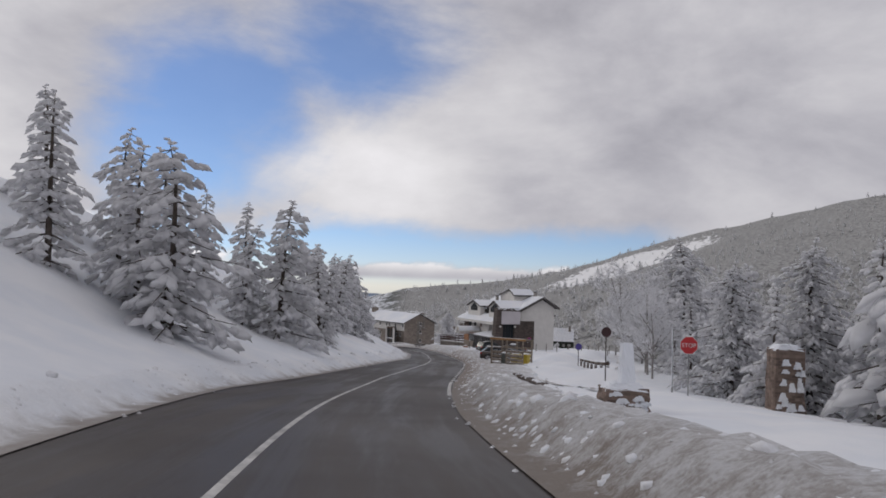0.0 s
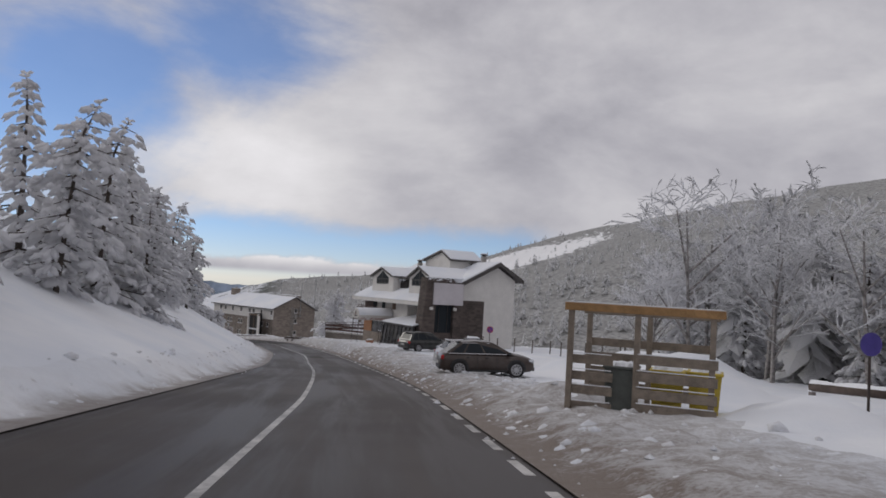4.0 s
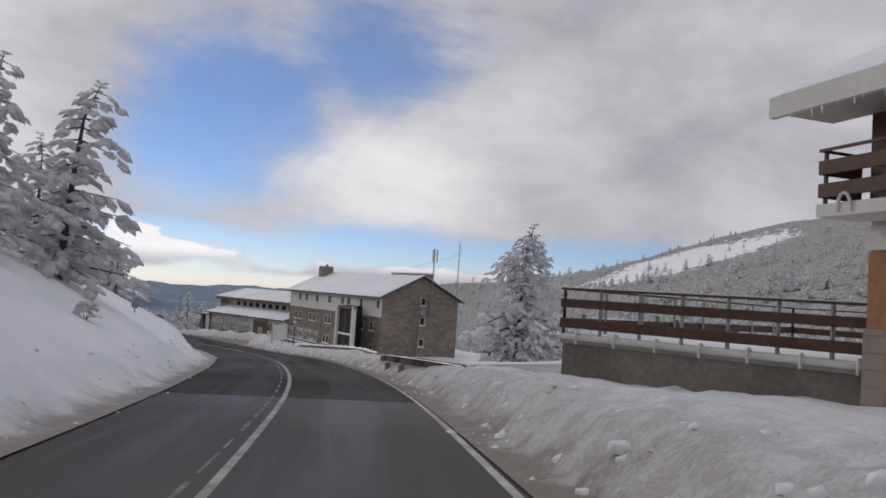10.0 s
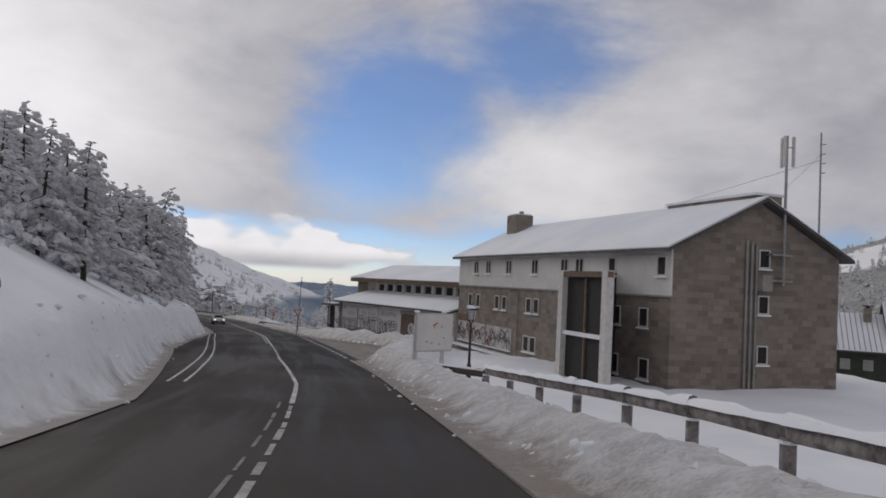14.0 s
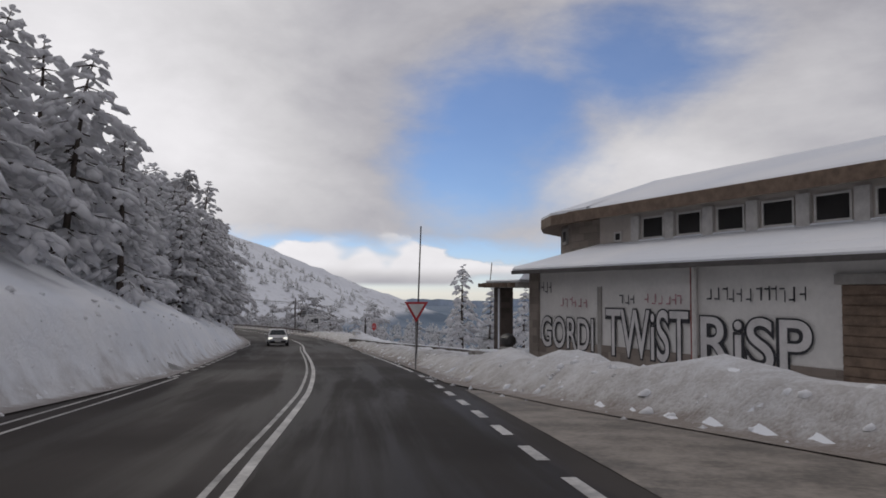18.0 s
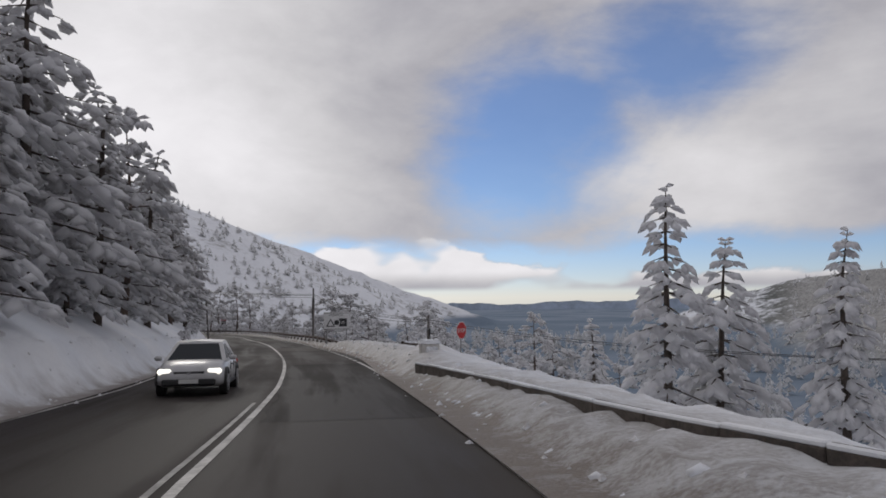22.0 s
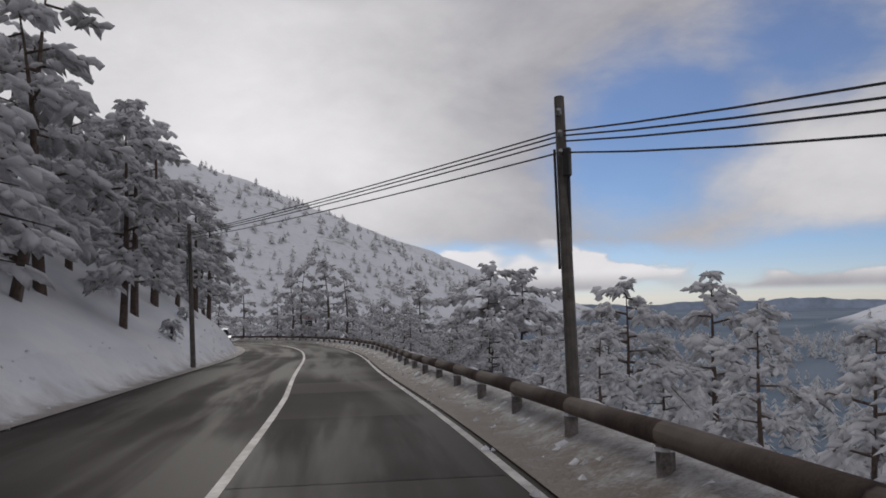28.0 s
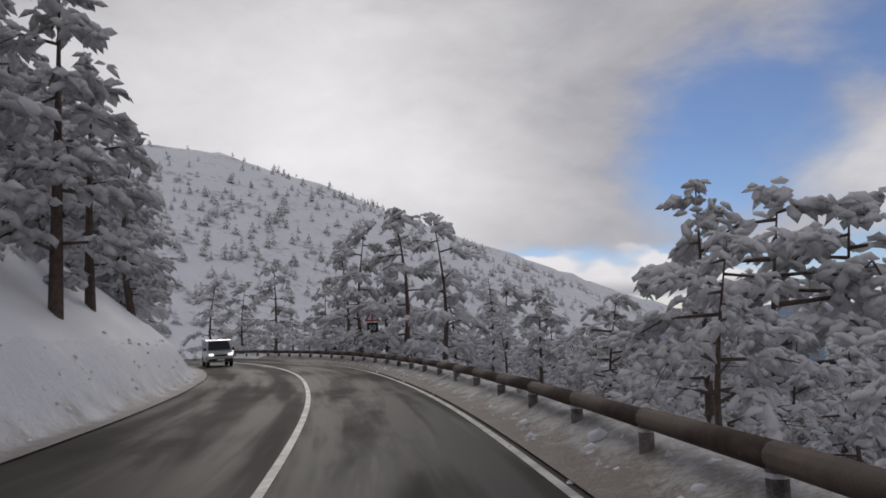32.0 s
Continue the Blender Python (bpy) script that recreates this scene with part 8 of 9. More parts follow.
def rail_path(name, label, knots, r, gap, mat, post_mat, snow=0.0, flat=False, deep=1.6, overhang=0.0):
    """A log rail on posts through places of (s, o, h)."""
    ob = thing(name, label, "guard rail")
    s0, s1 = knots[0][0], knots[-1][0]
    n = max(1, round((s1 - s0) / gap))
    ks, ko, kh = zip(*knots)
    P = [on_road(s, float(np.interp(s, ks, ko)), float(np.interp(s, ks, kh))) for s in np.linspace(s0, s1, n + 1)]
    rng = random.Random(int(s0))
    for a, b in zip(P, P[1:]):
        d = (b - a).normalized()
        bm = bmesh.new()
        j0, j1 = Vector((0, 0, rng.uniform(-0.02, 0.02))), Vector((0, 0, rng.uniform(-0.02, 0.02)))
        add_tube(bm, a + j0 + d * 0.01, b + j1 - d * 0.01, r * rng.uniform(0.95, 1.05), r * rng.uniform(0.92, 1.02), 10)
        if flat:
            for v in bm.verts:
                m = a.lerp(b, 0.5)
                t = Vector((-d.y, d.x, 0))
                off = (v.co - m).dot(t)
                v.co -= t * off * 0.55
        part("rail", bm, mat, ob, "", True)
        if snow:
            bm = bmesh.new()
            k = 6
            rows = []
            side = Vector((-d.y, d.x, 0)).normalized()
            for i in range(k + 1):
                c = a.lerp(b, i / k) + Vector((0, 0, r * 0.72))
                hh = snow * rng.uniform(0.35, 1.15)
                rows.append([bm.verts.new(c + side * q * r * 0.85 + Vector((0, 0, hh * e))) for q, e in ((-1, -0.2), (-0.6, 0.8), (0, 1), (0.6, 0.8), (1, -0.2))])
            for x, y in zip(rows, rows[1:]):
                for i in range(4):
                    bm.faces.new((x[i], x[i + 1], y[i + 1], y[i]))
            part("rail_snow", bm, M_SNOW, ob, "strip of snow", True)
    for p in P:
        part("post", tube(p + Vector((0, 0, -deep)), p + Vector((0, 0, -r * 0.6)), r * 0.75, r * 0.75), post_mat, ob)
        part("post_cap", tube(p + Vector((0, 0, -r * 1.15)), p + Vector((0, 0, -r * 0.85)), r * 0.9, r * 0.85), M_SNOW, ob, "snow caught on the post")
    return ob


rail_path("guard_rail", "round timber guard rail on posts along the drop", [(343, 3.7, 0.40), (350, 3.3, 0.62), (366, 3.15, 0.64), (381, 3.2, 0.64), (400, 3.25, 0.64), (430, 3.3, 0.64), (478, 3.3, 0.64)], 0.135, 3.0, M_LOG, M_FROSTLOG, 0.0)
rail_path("guard_rail", "old dark guard rail crusted with frost and snow", [(155.8, 4.2, 0.74), (160, 3.4, 0.76), (164.4, 3.1, 0.74), (169, 3.5, 0.62)], 0.16, 3.3, M_LOG, M_FROSTLOG, 0.03, True)
rail_path("guard_rail", "guard rail end section buried in white snow", [(152.6, 7.8, 1.15), (155.6, 4.3, 0.82)], 0.17, 3.2, M_SNOW, M_FROSTLOG, 0.08, True)
rail_path("guard_rail", "old guard rail with snow along its top", [(182.9, 6.3, 0.45), (185.9, 5.8, 0.70), (194.8, 6.0, 0.70), (206, 5.6, 0.60)], 0.14, 2.6, M_FROSTLOG, M_FROSTLOG, 0.13, True)
rail_path("guard_rail", "broken dark log rail half buried in snow", [(209.3, 6.4, 0.30), (211.8, 4.5, 0.42)], 0.15, 1.6, M_LOG, M_FROSTLOG, 0.06)
rail_path("guard_rail", "dark timber guard rail sunk in deep snow", [(52.6, 12.6, 1.15), (60, 12.9, 1.0), (74, 13.8, 0.95)], 0.14, 3.6, M_LOG, M_FROSTLOG, 0.10)
rail_path("guard_rail", "broken rail below the warning board", [(331, 6.6, 0.55), (338, 9.6, 0.20)], 0.15, 2.6, M_LOG, M_FROSTLOG, 0.10)


def barrier_wall():
    """Low mossy stone kerb wall with snow on and behind it."""
    ob = thing("barrier_wall", "low stained concrete barrier with a cap of snow", "wall")
    ks, ko = (268, 280, 288, 292, 298, 303, 308.3), (7.4, 6.0, 4.8, 4.2, 3.95, 3.55, 3.05)
    ss = np.linspace(268, 306.6, 26)
    P = [on_road(s, float(np.interp(s, ks, ko)), 0.56) for s in ss]
    rng = random.Random(9)
    for a, b in zip(P, P[1:]):
        d = (b - a).normalized()
        m = Matrix.Translation((a + b) / 2) @ d.to_track_quat("X", "Z").to_matrix().to_4x4()
        L = (b - a).length
        part("block", add_box(bmesh.new(), (0, 0, -0.62), (L - 0.012, 0.34, 1.18), m, 0.02), M_CONCRETE, ob)
        bm = bmesh.new()
        w = rng.uniform(0.05, 0.16)
        add_box(bm, (0, 0.17 - w / 2, -0.02 + rng.uniform(0, 0.02)), (L - 0.02, w, 0.07), m, 0.02)
        part("wall_snow", bm, M_SNOW, ob, "strip of snow along the back edge")
    return ob


M_CONCRETE = plain("stained_old_concrete", (0.085, 0.07, 0.06), 0.9, 0, 0.55, 2.2, 0.012)
barrier_wall()


def rubble(size, seed, rough=0.06, taper=0.0):
    """A rough block of old masonry standing on z = 0."""
    rng = random.Random(seed)
    bm = bmesh.new()
    bmesh.ops.create_cube(bm, size=1.0, matrix=Matrix.Translation((0, 0, 0.5)))
    bmesh.ops.subdivide_edges(bm, edges=bm.edges[:], cuts=5, use_grid_fill=True)
    for v in bm.verts:
        k = 1 - taper * v.co.z
        v.co = Vector((v.co.x * size[0] * k, v.co.y * size[1] * k, v.co.z * size[2])) + Vector([rng.uniform(-rough, rough) for i in range(3)])
    return bm


def snow_block(s, o, w, d, h, label, mat=M_WHITE):
    ob = thing("stone_block", label, "block")
    ob.matrix_world = Matrix.Translation(on_road(s, o)) @ Matrix.Rotation(radians(heading(s)), 4, "Z")
    part("stone", rubble((w, d, h + 0.8), 3, 0.02), mat, ob).location = (0, 0, -0.8)
    part("cap", rubble((w + 0.1, d + 0.1, 0.16), 5, 0.025, 0.2), M_SNOW, ob, "cap of frozen snow").location = (0, 0, h - 0.05)
    part("crust", rubble((w * 0.8, 0.12, h * 0.6), 6, 0.03, 0.3), M_SNOW, ob, "crust of blown snow").location = (0.05, -d / 2, h * 0.25)
    return ob


snow_block(311.0, 4.3, 0.72, 0.66, 1.12, "white rendered block capped with snow")


M_REDRUBBLE = material("broken_reddish_rubble", lambda nt, bs: stone_build(nt, bs, (0.10, 0.075, 0.062), (0.30, 0.22, 0.18), 2.4))


def gate_ruin(s, o, base, w, h, label, post):
    """Old gate masonry, its broken stone plastered with blown snow."""
    ob = thing("gate_pillar", label, "pillar")
    ob.matrix_world = Matrix.Translation(on_road(s, o, base)) @ Matrix.Rotation(radians(heading(s)), 4, "Z")
    part("masonry", rubble((w, w * 0.8, h), 4, 0.05, 0.12), M_REDRUBBLE, ob)
    rng = random.Random(int(s))
    for i in range(22):
        z = h * rng.uniform(0.1, 0.92)
        x = rng.uniform(-0.45, 0.4) * w
        part("snow_crust", rubble((w * rng.uniform(0.1, 0.24), 0.14, h * rng.uniform(0.03, 0.10)), i, 0.035, 0.5), M_SNOW, ob).location = (x, -w * 0.40 * (1 - 0.1 * z / h), z)
    part("snow_cap", rubble((w * 0.92, w * 0.75, 0.22), 8, 0.04, 0.35), M_SNOW, ob).location = (0, 0, h - 0.06)
    if post:
        part("post", rubble((0.46, 0.46, 1.3), 11, 0.03, 0.3), M_SNOW, ob, "post under a thick coat of snow").location = (0.1, 0, h + 0.1)
    return ob


gate_ruin(34, 17.2, -1.6, 1.4, 4.0, "ruined stone gate pillar plastered with snow", False)
gate_ruin(24, 7.6, -0.2, 1.5, 0.95, "low stone pier with a snow-coated post on it", True)


def verge_wall():
    """Low dark stone wall between the ploughed bank and the open snow."""
    ob = thing("stone_wall", "low dark stone wall nearly buried in snow", "wall")
    ks, ko = (26.5, 32, 38, 47), (6.0, 6.35, 6.5, 6.1)
    rng = random.Random(31)
    s = 26.5
    while s < 47:
        L = rng.uniform(0.5, 0.95)
        p = on_road(s + L / 2, float(np.interp(s, ks, ko)), -0.5)
        st = part("stone", rubble((0.38, L - 0.02, 0.94 + rng.uniform(-0.06, 0.05)), int(s * 10), 0.025), M_TOWER, ob)
        st.matrix_world = Matrix.Translation(p) @ Matrix.Rotation(radians(heading(s) + 3), 4, "Z")
        if rng.random() < 0.45:
            sn = part("wall_snow", rubble((0.3, L * 0.8, 0.10), int(s * 10) + 1, 0.02, 0.4), M_SNOW, ob, "cake of snow")
            sn.matrix_world = Matrix.Translation(p + Vector((0, 0, 0.9))) @ Matrix.Rotation(radians(heading(s) + 3), 4, "Z")
        s += L
    return ob


verge_wall()

# ---- poles and wires ----
M_POLE = plain("grey_weathered_pole", (0.12, 0.105, 0.095), 0.85, 0, 0.35, 5.0, 0.01)


def wire_pole(foot, top, label, bits=True):
    ob = thing("telegraph_pole", label, "utility pole")
    part("pole", tube(foot, top, 0.13, 0.09, 10), M_POLE, ob)
    if bits:
        d = (Vector(top) - Vector(foot)).normalized()
        for k, q in enumerate((0.35, 0.75, 1.1)):
            c = Vector(top) - d * q
            part("insulator", tube(c + Vector((0.05, -0.15, 0)), c + Vector((0.09, -0.23, 0.06)), 0.05, 0.04), M_STEEL, ob)
        c = Vector(top) - d * 1.5
        part("cable_loop", tube(c + Vector((0.14, -0.06, 0.4)), c + Vector((0.14, -0.06, -1.3)), 0.03), M_BLACK, ob)
        part("cable_loop", tube(c + Vector((-0.10, -0.10, 0.5)), c + Vector((-0.06, -0.10, -1.6)), 0.025), M_BLACK, ob)
        part("junction_box", box(tuple(c + Vector((0.14, -0.12, 0.25))), (0.14, 0.12, 0.5), 0.02), M_BLACK, ob)
    return ob


T1, T2, T0 = on_road(363.4, 3.92, 5.8), on_road(389.4, -6.9, 7.1), on_road(339, 10.3, 2.5)
wire_pole(on_road(362.3, 3.75, -3.5), T1, "leaning grey wooden telegraph pole with cable loops")
wire_pole(on_road(388.3, -6.45, -0.3), T2, "telegraph pole on the snowy bank under the pines")
wire_pole(on_road(339, 10.3, -4.5), T0, "short telegraph pole below the road")
T9, T8 = on_road(300, 26, 0.2), Vector((-175, 352, -10))


def wire(a, b, sag, r=0.017):
    ob = thing("overhead_wire", "black sagging overhead telephone wire", "wire", group="overhead wires")
    bm = bmesh.new()
    P = [a.lerp(b, i / 12) - Vector((0, 0, sag * 4 * (i / 12) * (1 - i / 12))) for i in range(13)]
    rows = [[bm.verts.new(p + Vector((math.cos(k * 1.2566) * r * 0.7, math.cos(k * 1.2566) * r * 0.7, math.sin(k * 1.2566) * r))) for k in range(5)] for p in P]
    for x, y in zip(rows, rows[1:]):
        for k in range(5):
            bm.faces.new((x[k], x[(k + 1) % 5], y[(k + 1) % 5], y[k]))
    part("strand", bm, M_BLACK, ob)
    return ob


for q, e in ((0.62, 0.4), (0.70, 0.5), (0.80, 0.55), (1.0, 0.65)):
    dz = Vector((0, 0, -q))
    wire(T1 + dz, T2 + dz * 0.7, e * 0.2)
    wire(T0 + dz * 0.5, T1 + dz, e + 0.1)
for q in (0.35, 0.55):
    wire(T9, T0 + Vector((0, 0, -q)), 0.7)
    wire(T2 + Vector((0, 0, -q)), T8, 0.4)

# ---- info board and lantern by the stone house ----
ob = thing("info_board", "snow-blown white information board on two posts", "sign board")
a, b = on_road(211.6, 4.04), on_road(212.5, 5.75)
d = (b - a).normalized()
ob.matrix_world = Matrix.Translation(a) @ Matrix.Rotation(math.atan2(d.y, d.x), 4, "Z")
wd = (b - a).length
pl = part("panel", box((wd / 2, 0, 1.72), (wd, 0.10, 1.55), 0.02), M_SIGNP, ob)
part("frosted_face", box((wd / 2, -0.058, 1.72), (wd - 0.10, 0.012, 1.45), 0.004), M_WHITE, pl, "white face crusted with snow")
part("red_mark", prism([(0.86, 2.02), (1.10, 2.16), (1.06, 2.08), (0.88, 1.96)], -0.070, -0.0655, "v"), M_SIGNRED, pl)
part("yellow_mark", prism([(0.88, 1.94), (1.0, 1.98), (0.92, 1.88)], -0.070, -0.0655, "v"), plain("yellow_print", (0.55, 0.42, 0.06), 0.6), pl)
for x, z in ((1.3, 1.95), (1.45, 1.5), (0.55, 1.35), (0.8, 1.3), (1.2, 1.25)):
    part("print_bar", box((x, -0.068, z), (0.10, 0.006, 0.03)), M_INK, pl)
for x in (0.12, wd - 0.4):
    part("post", box((x, 0.12, 0.3), (0.16, 0.13, 4.2), 0.02), M_FRAMEW, ob, "snow-plastered post")
    part("post_snow", box((x, 0.10, 2.55), (0.22, 0.22, 0.12), 0.05), M_SNOW, ob)


def lantern(p, base, top, label):
    ob = thing("street_lantern", label, "street lamp")
    ob.matrix_world = Matrix.Translation((p.x, p.y, 0))
    z0, z1 = base, top
    part("column", tube((0, 0, z0 - 1.2), (0, 0, z1 - 0.85), 0.075, 0.045, 10), M_BLACK, ob)
    part("base", tube((0, 0, z0 - 1.2), (0, 0, z0 + 0.35), 0.13, 0.09, 10), M_BLACK, ob)
    for i in range(4):
        a = i * 1.5708 + 0.78
        part("bracket", tube((0, 0, z1 - 0.88), (0.15 * math.cos(a), 0.15 * math.sin(a), z1 - 0.66), 0.018), M_BLACK, ob)
    hd = part("lamp_housing", tube((0, 0, z1 - 0.66), (0, 0, z1 - 0.25), 0.15, 0.24, 4), M_GLASSPALE, ob, "frosted glass lamp housing")
    for i in range(4):
        a = i * 1.5708
        q = Matrix.Rotation(a + math.pi / 4, 3, "Z")
        part("edge", tube(q @ Vector((0.152, 0, z1 - 0.66)), q @ Vector((0.243, 0, z1 - 0.25)), 0.014), M_BLACK, hd)
    part("lamp_roof", tube((0, 0, z1 - 0.25), (0, 0, z1 - 0.08), 0.30, 0.07, 4), M_BLACK, ob)
    part("lamp_snow", tube((0, 0, z1 - 0.18), (0, 0, z1 - 0.04), 0.22, 0.08, 8), M_SNOW, ob, "cap of snow")
    part("finial", tube((0, 0, z1 - 0.08), (0, 0, z1 + 0.03), 0.03, 0.012), M_BLACK, ob)
    return ob


M_GLASSPALE = plain("frosted_lantern_glass", (0.42, 0.43, 0.45), 0.3, 0, 0.15, 5.0)
pt = on_road(213, 6.66)
lantern(pt, pt.z + 0.1, pt.z + 3.0, "black street lantern on a tall post, snow on top")
pt = on_road(192, 13.15)
lantern(pt, pt.z - 3.2, pt.z - 0.1, "small black lantern standing below the road")

# ---- hotel terrace ----


def build_terrace():
    t = thing("terrace", "snowy hotel terrace on a stained concrete wall", "terrace")
    zt = on_road(148, 0).z + 1.80
    A, B, C = on_road(149.6, 5.2), on_road(144.6, 9.5), on_road(157, 16.5)
    for p in (A, B, C):
        p.z = zt
    D = B + (C - A)

    def slab(pts, z0, z1):
        bm = bmesh.new()
        lo, hi = [bm.verts.new((p.x, p.y, z0)) for p in pts], [bm.verts.new((p.x, p.y, z1)) for p in pts]
        bm.faces.new(lo)
        bm.faces.new(hi[::-1])
        for i in range(len(pts)):
            j = (i + 1) % len(pts)
            bm.faces.new((lo[i], lo[j], hi[j], hi[i]))
        return bm
    part("retaining_wall", slab([A, B, D, C], zt - 4.5, zt - 0.12), M_GREYWALL, t, "stained grey concrete")
    part("slab_edge", slab([A + (A - D) * 0.004, B + (B - C) * 0.004, D, C], zt - 0.12, zt), M_GREY, t)
    cen = (A + D) / 2
    part("terrace_snow", slab([cen + (p - cen) * 0.965 for p in (A, B, D, C)], zt, zt + 0.10), M_SNOW, t, "smooth fresh snow")

    def run(P, Q, n, pipe):
        d = (Q - P).normalized()
        nrm = Vector((d.y, -d.x, 0))
        if nrm.dot(cen - P) > 0:
            nrm = -nrm
        for i in range(n + 1):
            p = P.lerp(Q, i / n)
            part("post", box((p.x, p.y, zt + 0.55), (0.07, 0.07, 1.12), 0.01), M_STEEL, t, "frosted steel post")
        o = nrm * 0.06
        m = Matrix.Translation((P + Q) / 2 + o) @ Matrix.Rotation(math.atan2(d.y, d.x), 4, "Z")
        L = (Q - P).length
        for z, h in ((0.80, 0.20), (0.34, 0.22)):
            part("timber_rail", add_box(bmesh.new(), (0, 0, z), (L + 0.1, 0.055, h), m, 0.01), M_TIMBERDARK, t, "brown timber rail")
        part("top_rail", add_box(bmesh.new(), (0, 0, 1.13), (L + 0.1, 0.07, 0.05), m, 0.01), M_TIMBERDARK, t)
        part("rail_snow", add_box(bmesh.new(), (0, 0, 1.165), (L, 0.035, 0.02), m, 0.01), M_SNOW, t)
        if pipe:
            part("gutter", add_box(bmesh.new(), (0, 0, 0.03), (L + 0.1, 0.14, 0.14), m, 0.04), M_FRAMEW, t, "icy white pipe along the wall")
            for i in range(n):
                q = (P.lerp(Q, (i + 0.5) / n)) + nrm * 0.14
                bm = bmesh.new()
                for k in range(8):
                    g0, g1 = math.pi * (k - 2) / 8, math.pi * (k - 1) / 8
                    add_tube(bm, q + nrm * 0.10 * math.sin(g0) + Vector((0, 0, 0.16 * math.cos(g0))), q + nrm * 0.10 * math.sin(g1) + Vector((0, 0, 0.16 * math.cos(g1))), 0.03, 0.03, 6)
                part("clamp", bm, M_FRAMEW, t, "icy white bracket")
    run(A, B, 7, True)
    run(A, C, 8, False)
    run(C, D, 5, False)
    return t


M_GREYWALL = plain("stained_retaining_wall", (0.20, 0.175, 0.15), 0.9, 0, 0.35, 0.9, 0.008)
build_terrace()


def build_planter(s, o):
    p = thing("planter", "terracotta trough planter heaped with snow", "planter")
    p.matrix_world = Matrix.Translation(place(s, o)) @ Matrix.Rotation(radians(heading(s) + 10), 4, "Z") @ Matrix.Scale(0.8, 4)
    bm = bmesh.new()
    add_prism(bm, [(-0.36, -0.1), (0.36, -0.1), (0.46, 0.36), (-0.46, 0.36)], -0.22, 0.22, "v")
    part("trough", bm, plain("terracotta", (0.34, 0.16, 0.09), 0.8, 0, 0.25, 4.0, 0.005), p)
    part("lip", box((0, 0, 0.375), (0.98, 0.50, 0.05), 0.015), M_ORANGE, p)
    part("snow_heap", lump_sheet(-0.42, 0.42, -0.20, 0.20, 0.40, 0.16, random.Random(4)), M_SNOW, p, "heaped snow")


build_planter(131.0, 7.0)
for s, o in ((123.5, 6.6), (126.0, 6.9)):
    b = thing("bollard", "thin dark post standing in the snow", "post", group="posts before the glazed terrace")
    b.matrix_world = Matrix.Translation(place(s, o))
    part("post", tube((0, 0, -0.4), (0, 0, 1.35), 0.035), M_RUST, b)
    part("post_snow", tube((0, 0, 1.34), (0, 0, 1.42), 0.05, 0.03), M_SNOW, b)

# low wall below the road, beside the stone house
lw = thing("garden_wall", "low dark stone wall under a thick snow cap", "wall")
ends = [on_road(186.5, 8.6, 0.0), on_road(189, 13.0, -0.45), on_road(191, 19.0, -0.9), on_road(192, 26, -1.3)]
for a, b in zip(ends, ends[1:]):
    n = 4
    for i in range(n):
        p, q = a.lerp(b, i / n), a.lerp(b, (i + 1) / n)
        d = (q - p).normalized()
        m = Matrix.Translation((p + q) / 2) @ Matrix.Rotation(math.atan2(d.y, d.x), 4, "Z") @ Matrix.Rotation(-math.asin(d.z), 4, "Y")
        part("stone_block", add_box(bmesh.new(), (0, 0, -1.6), ((q - p).length - 0.02, 0.4, 3.0), m, 0.03), M_TOWER, lw)
        part("wall_snow", add_box(bmesh.new(), (0, 0, -0.03), ((q - p).length - 0.01, 0.5, 0.14), m, 0.05), M_SNOW, lw)

# fence posts behind the parking place
for k, (s, o) in enumerate(((118, 13.6), (118.6, 15.2), (118.6, 16.6), (118.4, 18.2), (118, 19.8), (117.6, 21.4), (117.2, 23), (117, 24.6), (116.8, 26.2), (116.4, 27.8), (113, 20.4), (110, 21.5), (106, 22.5), (102, 23))):
    f = thing("fence_post", "dark wooden fence post standing in snow", "fence post", group="fence behind the parking place")
    f.matrix_world = Matrix.Translation(place(s, o)) @ Matrix.Rotation(radians(2 + k * 37 % 5), 4, "X")
    part("post", box((0, 0, 0.4), (0.09, 0.09, 1.7), 0.012), M_BARK, f)
    part("post_snow", box((0, 0, 1.28), (0.10, 0.10, 0.06), 0.02), M_SNOW, f)


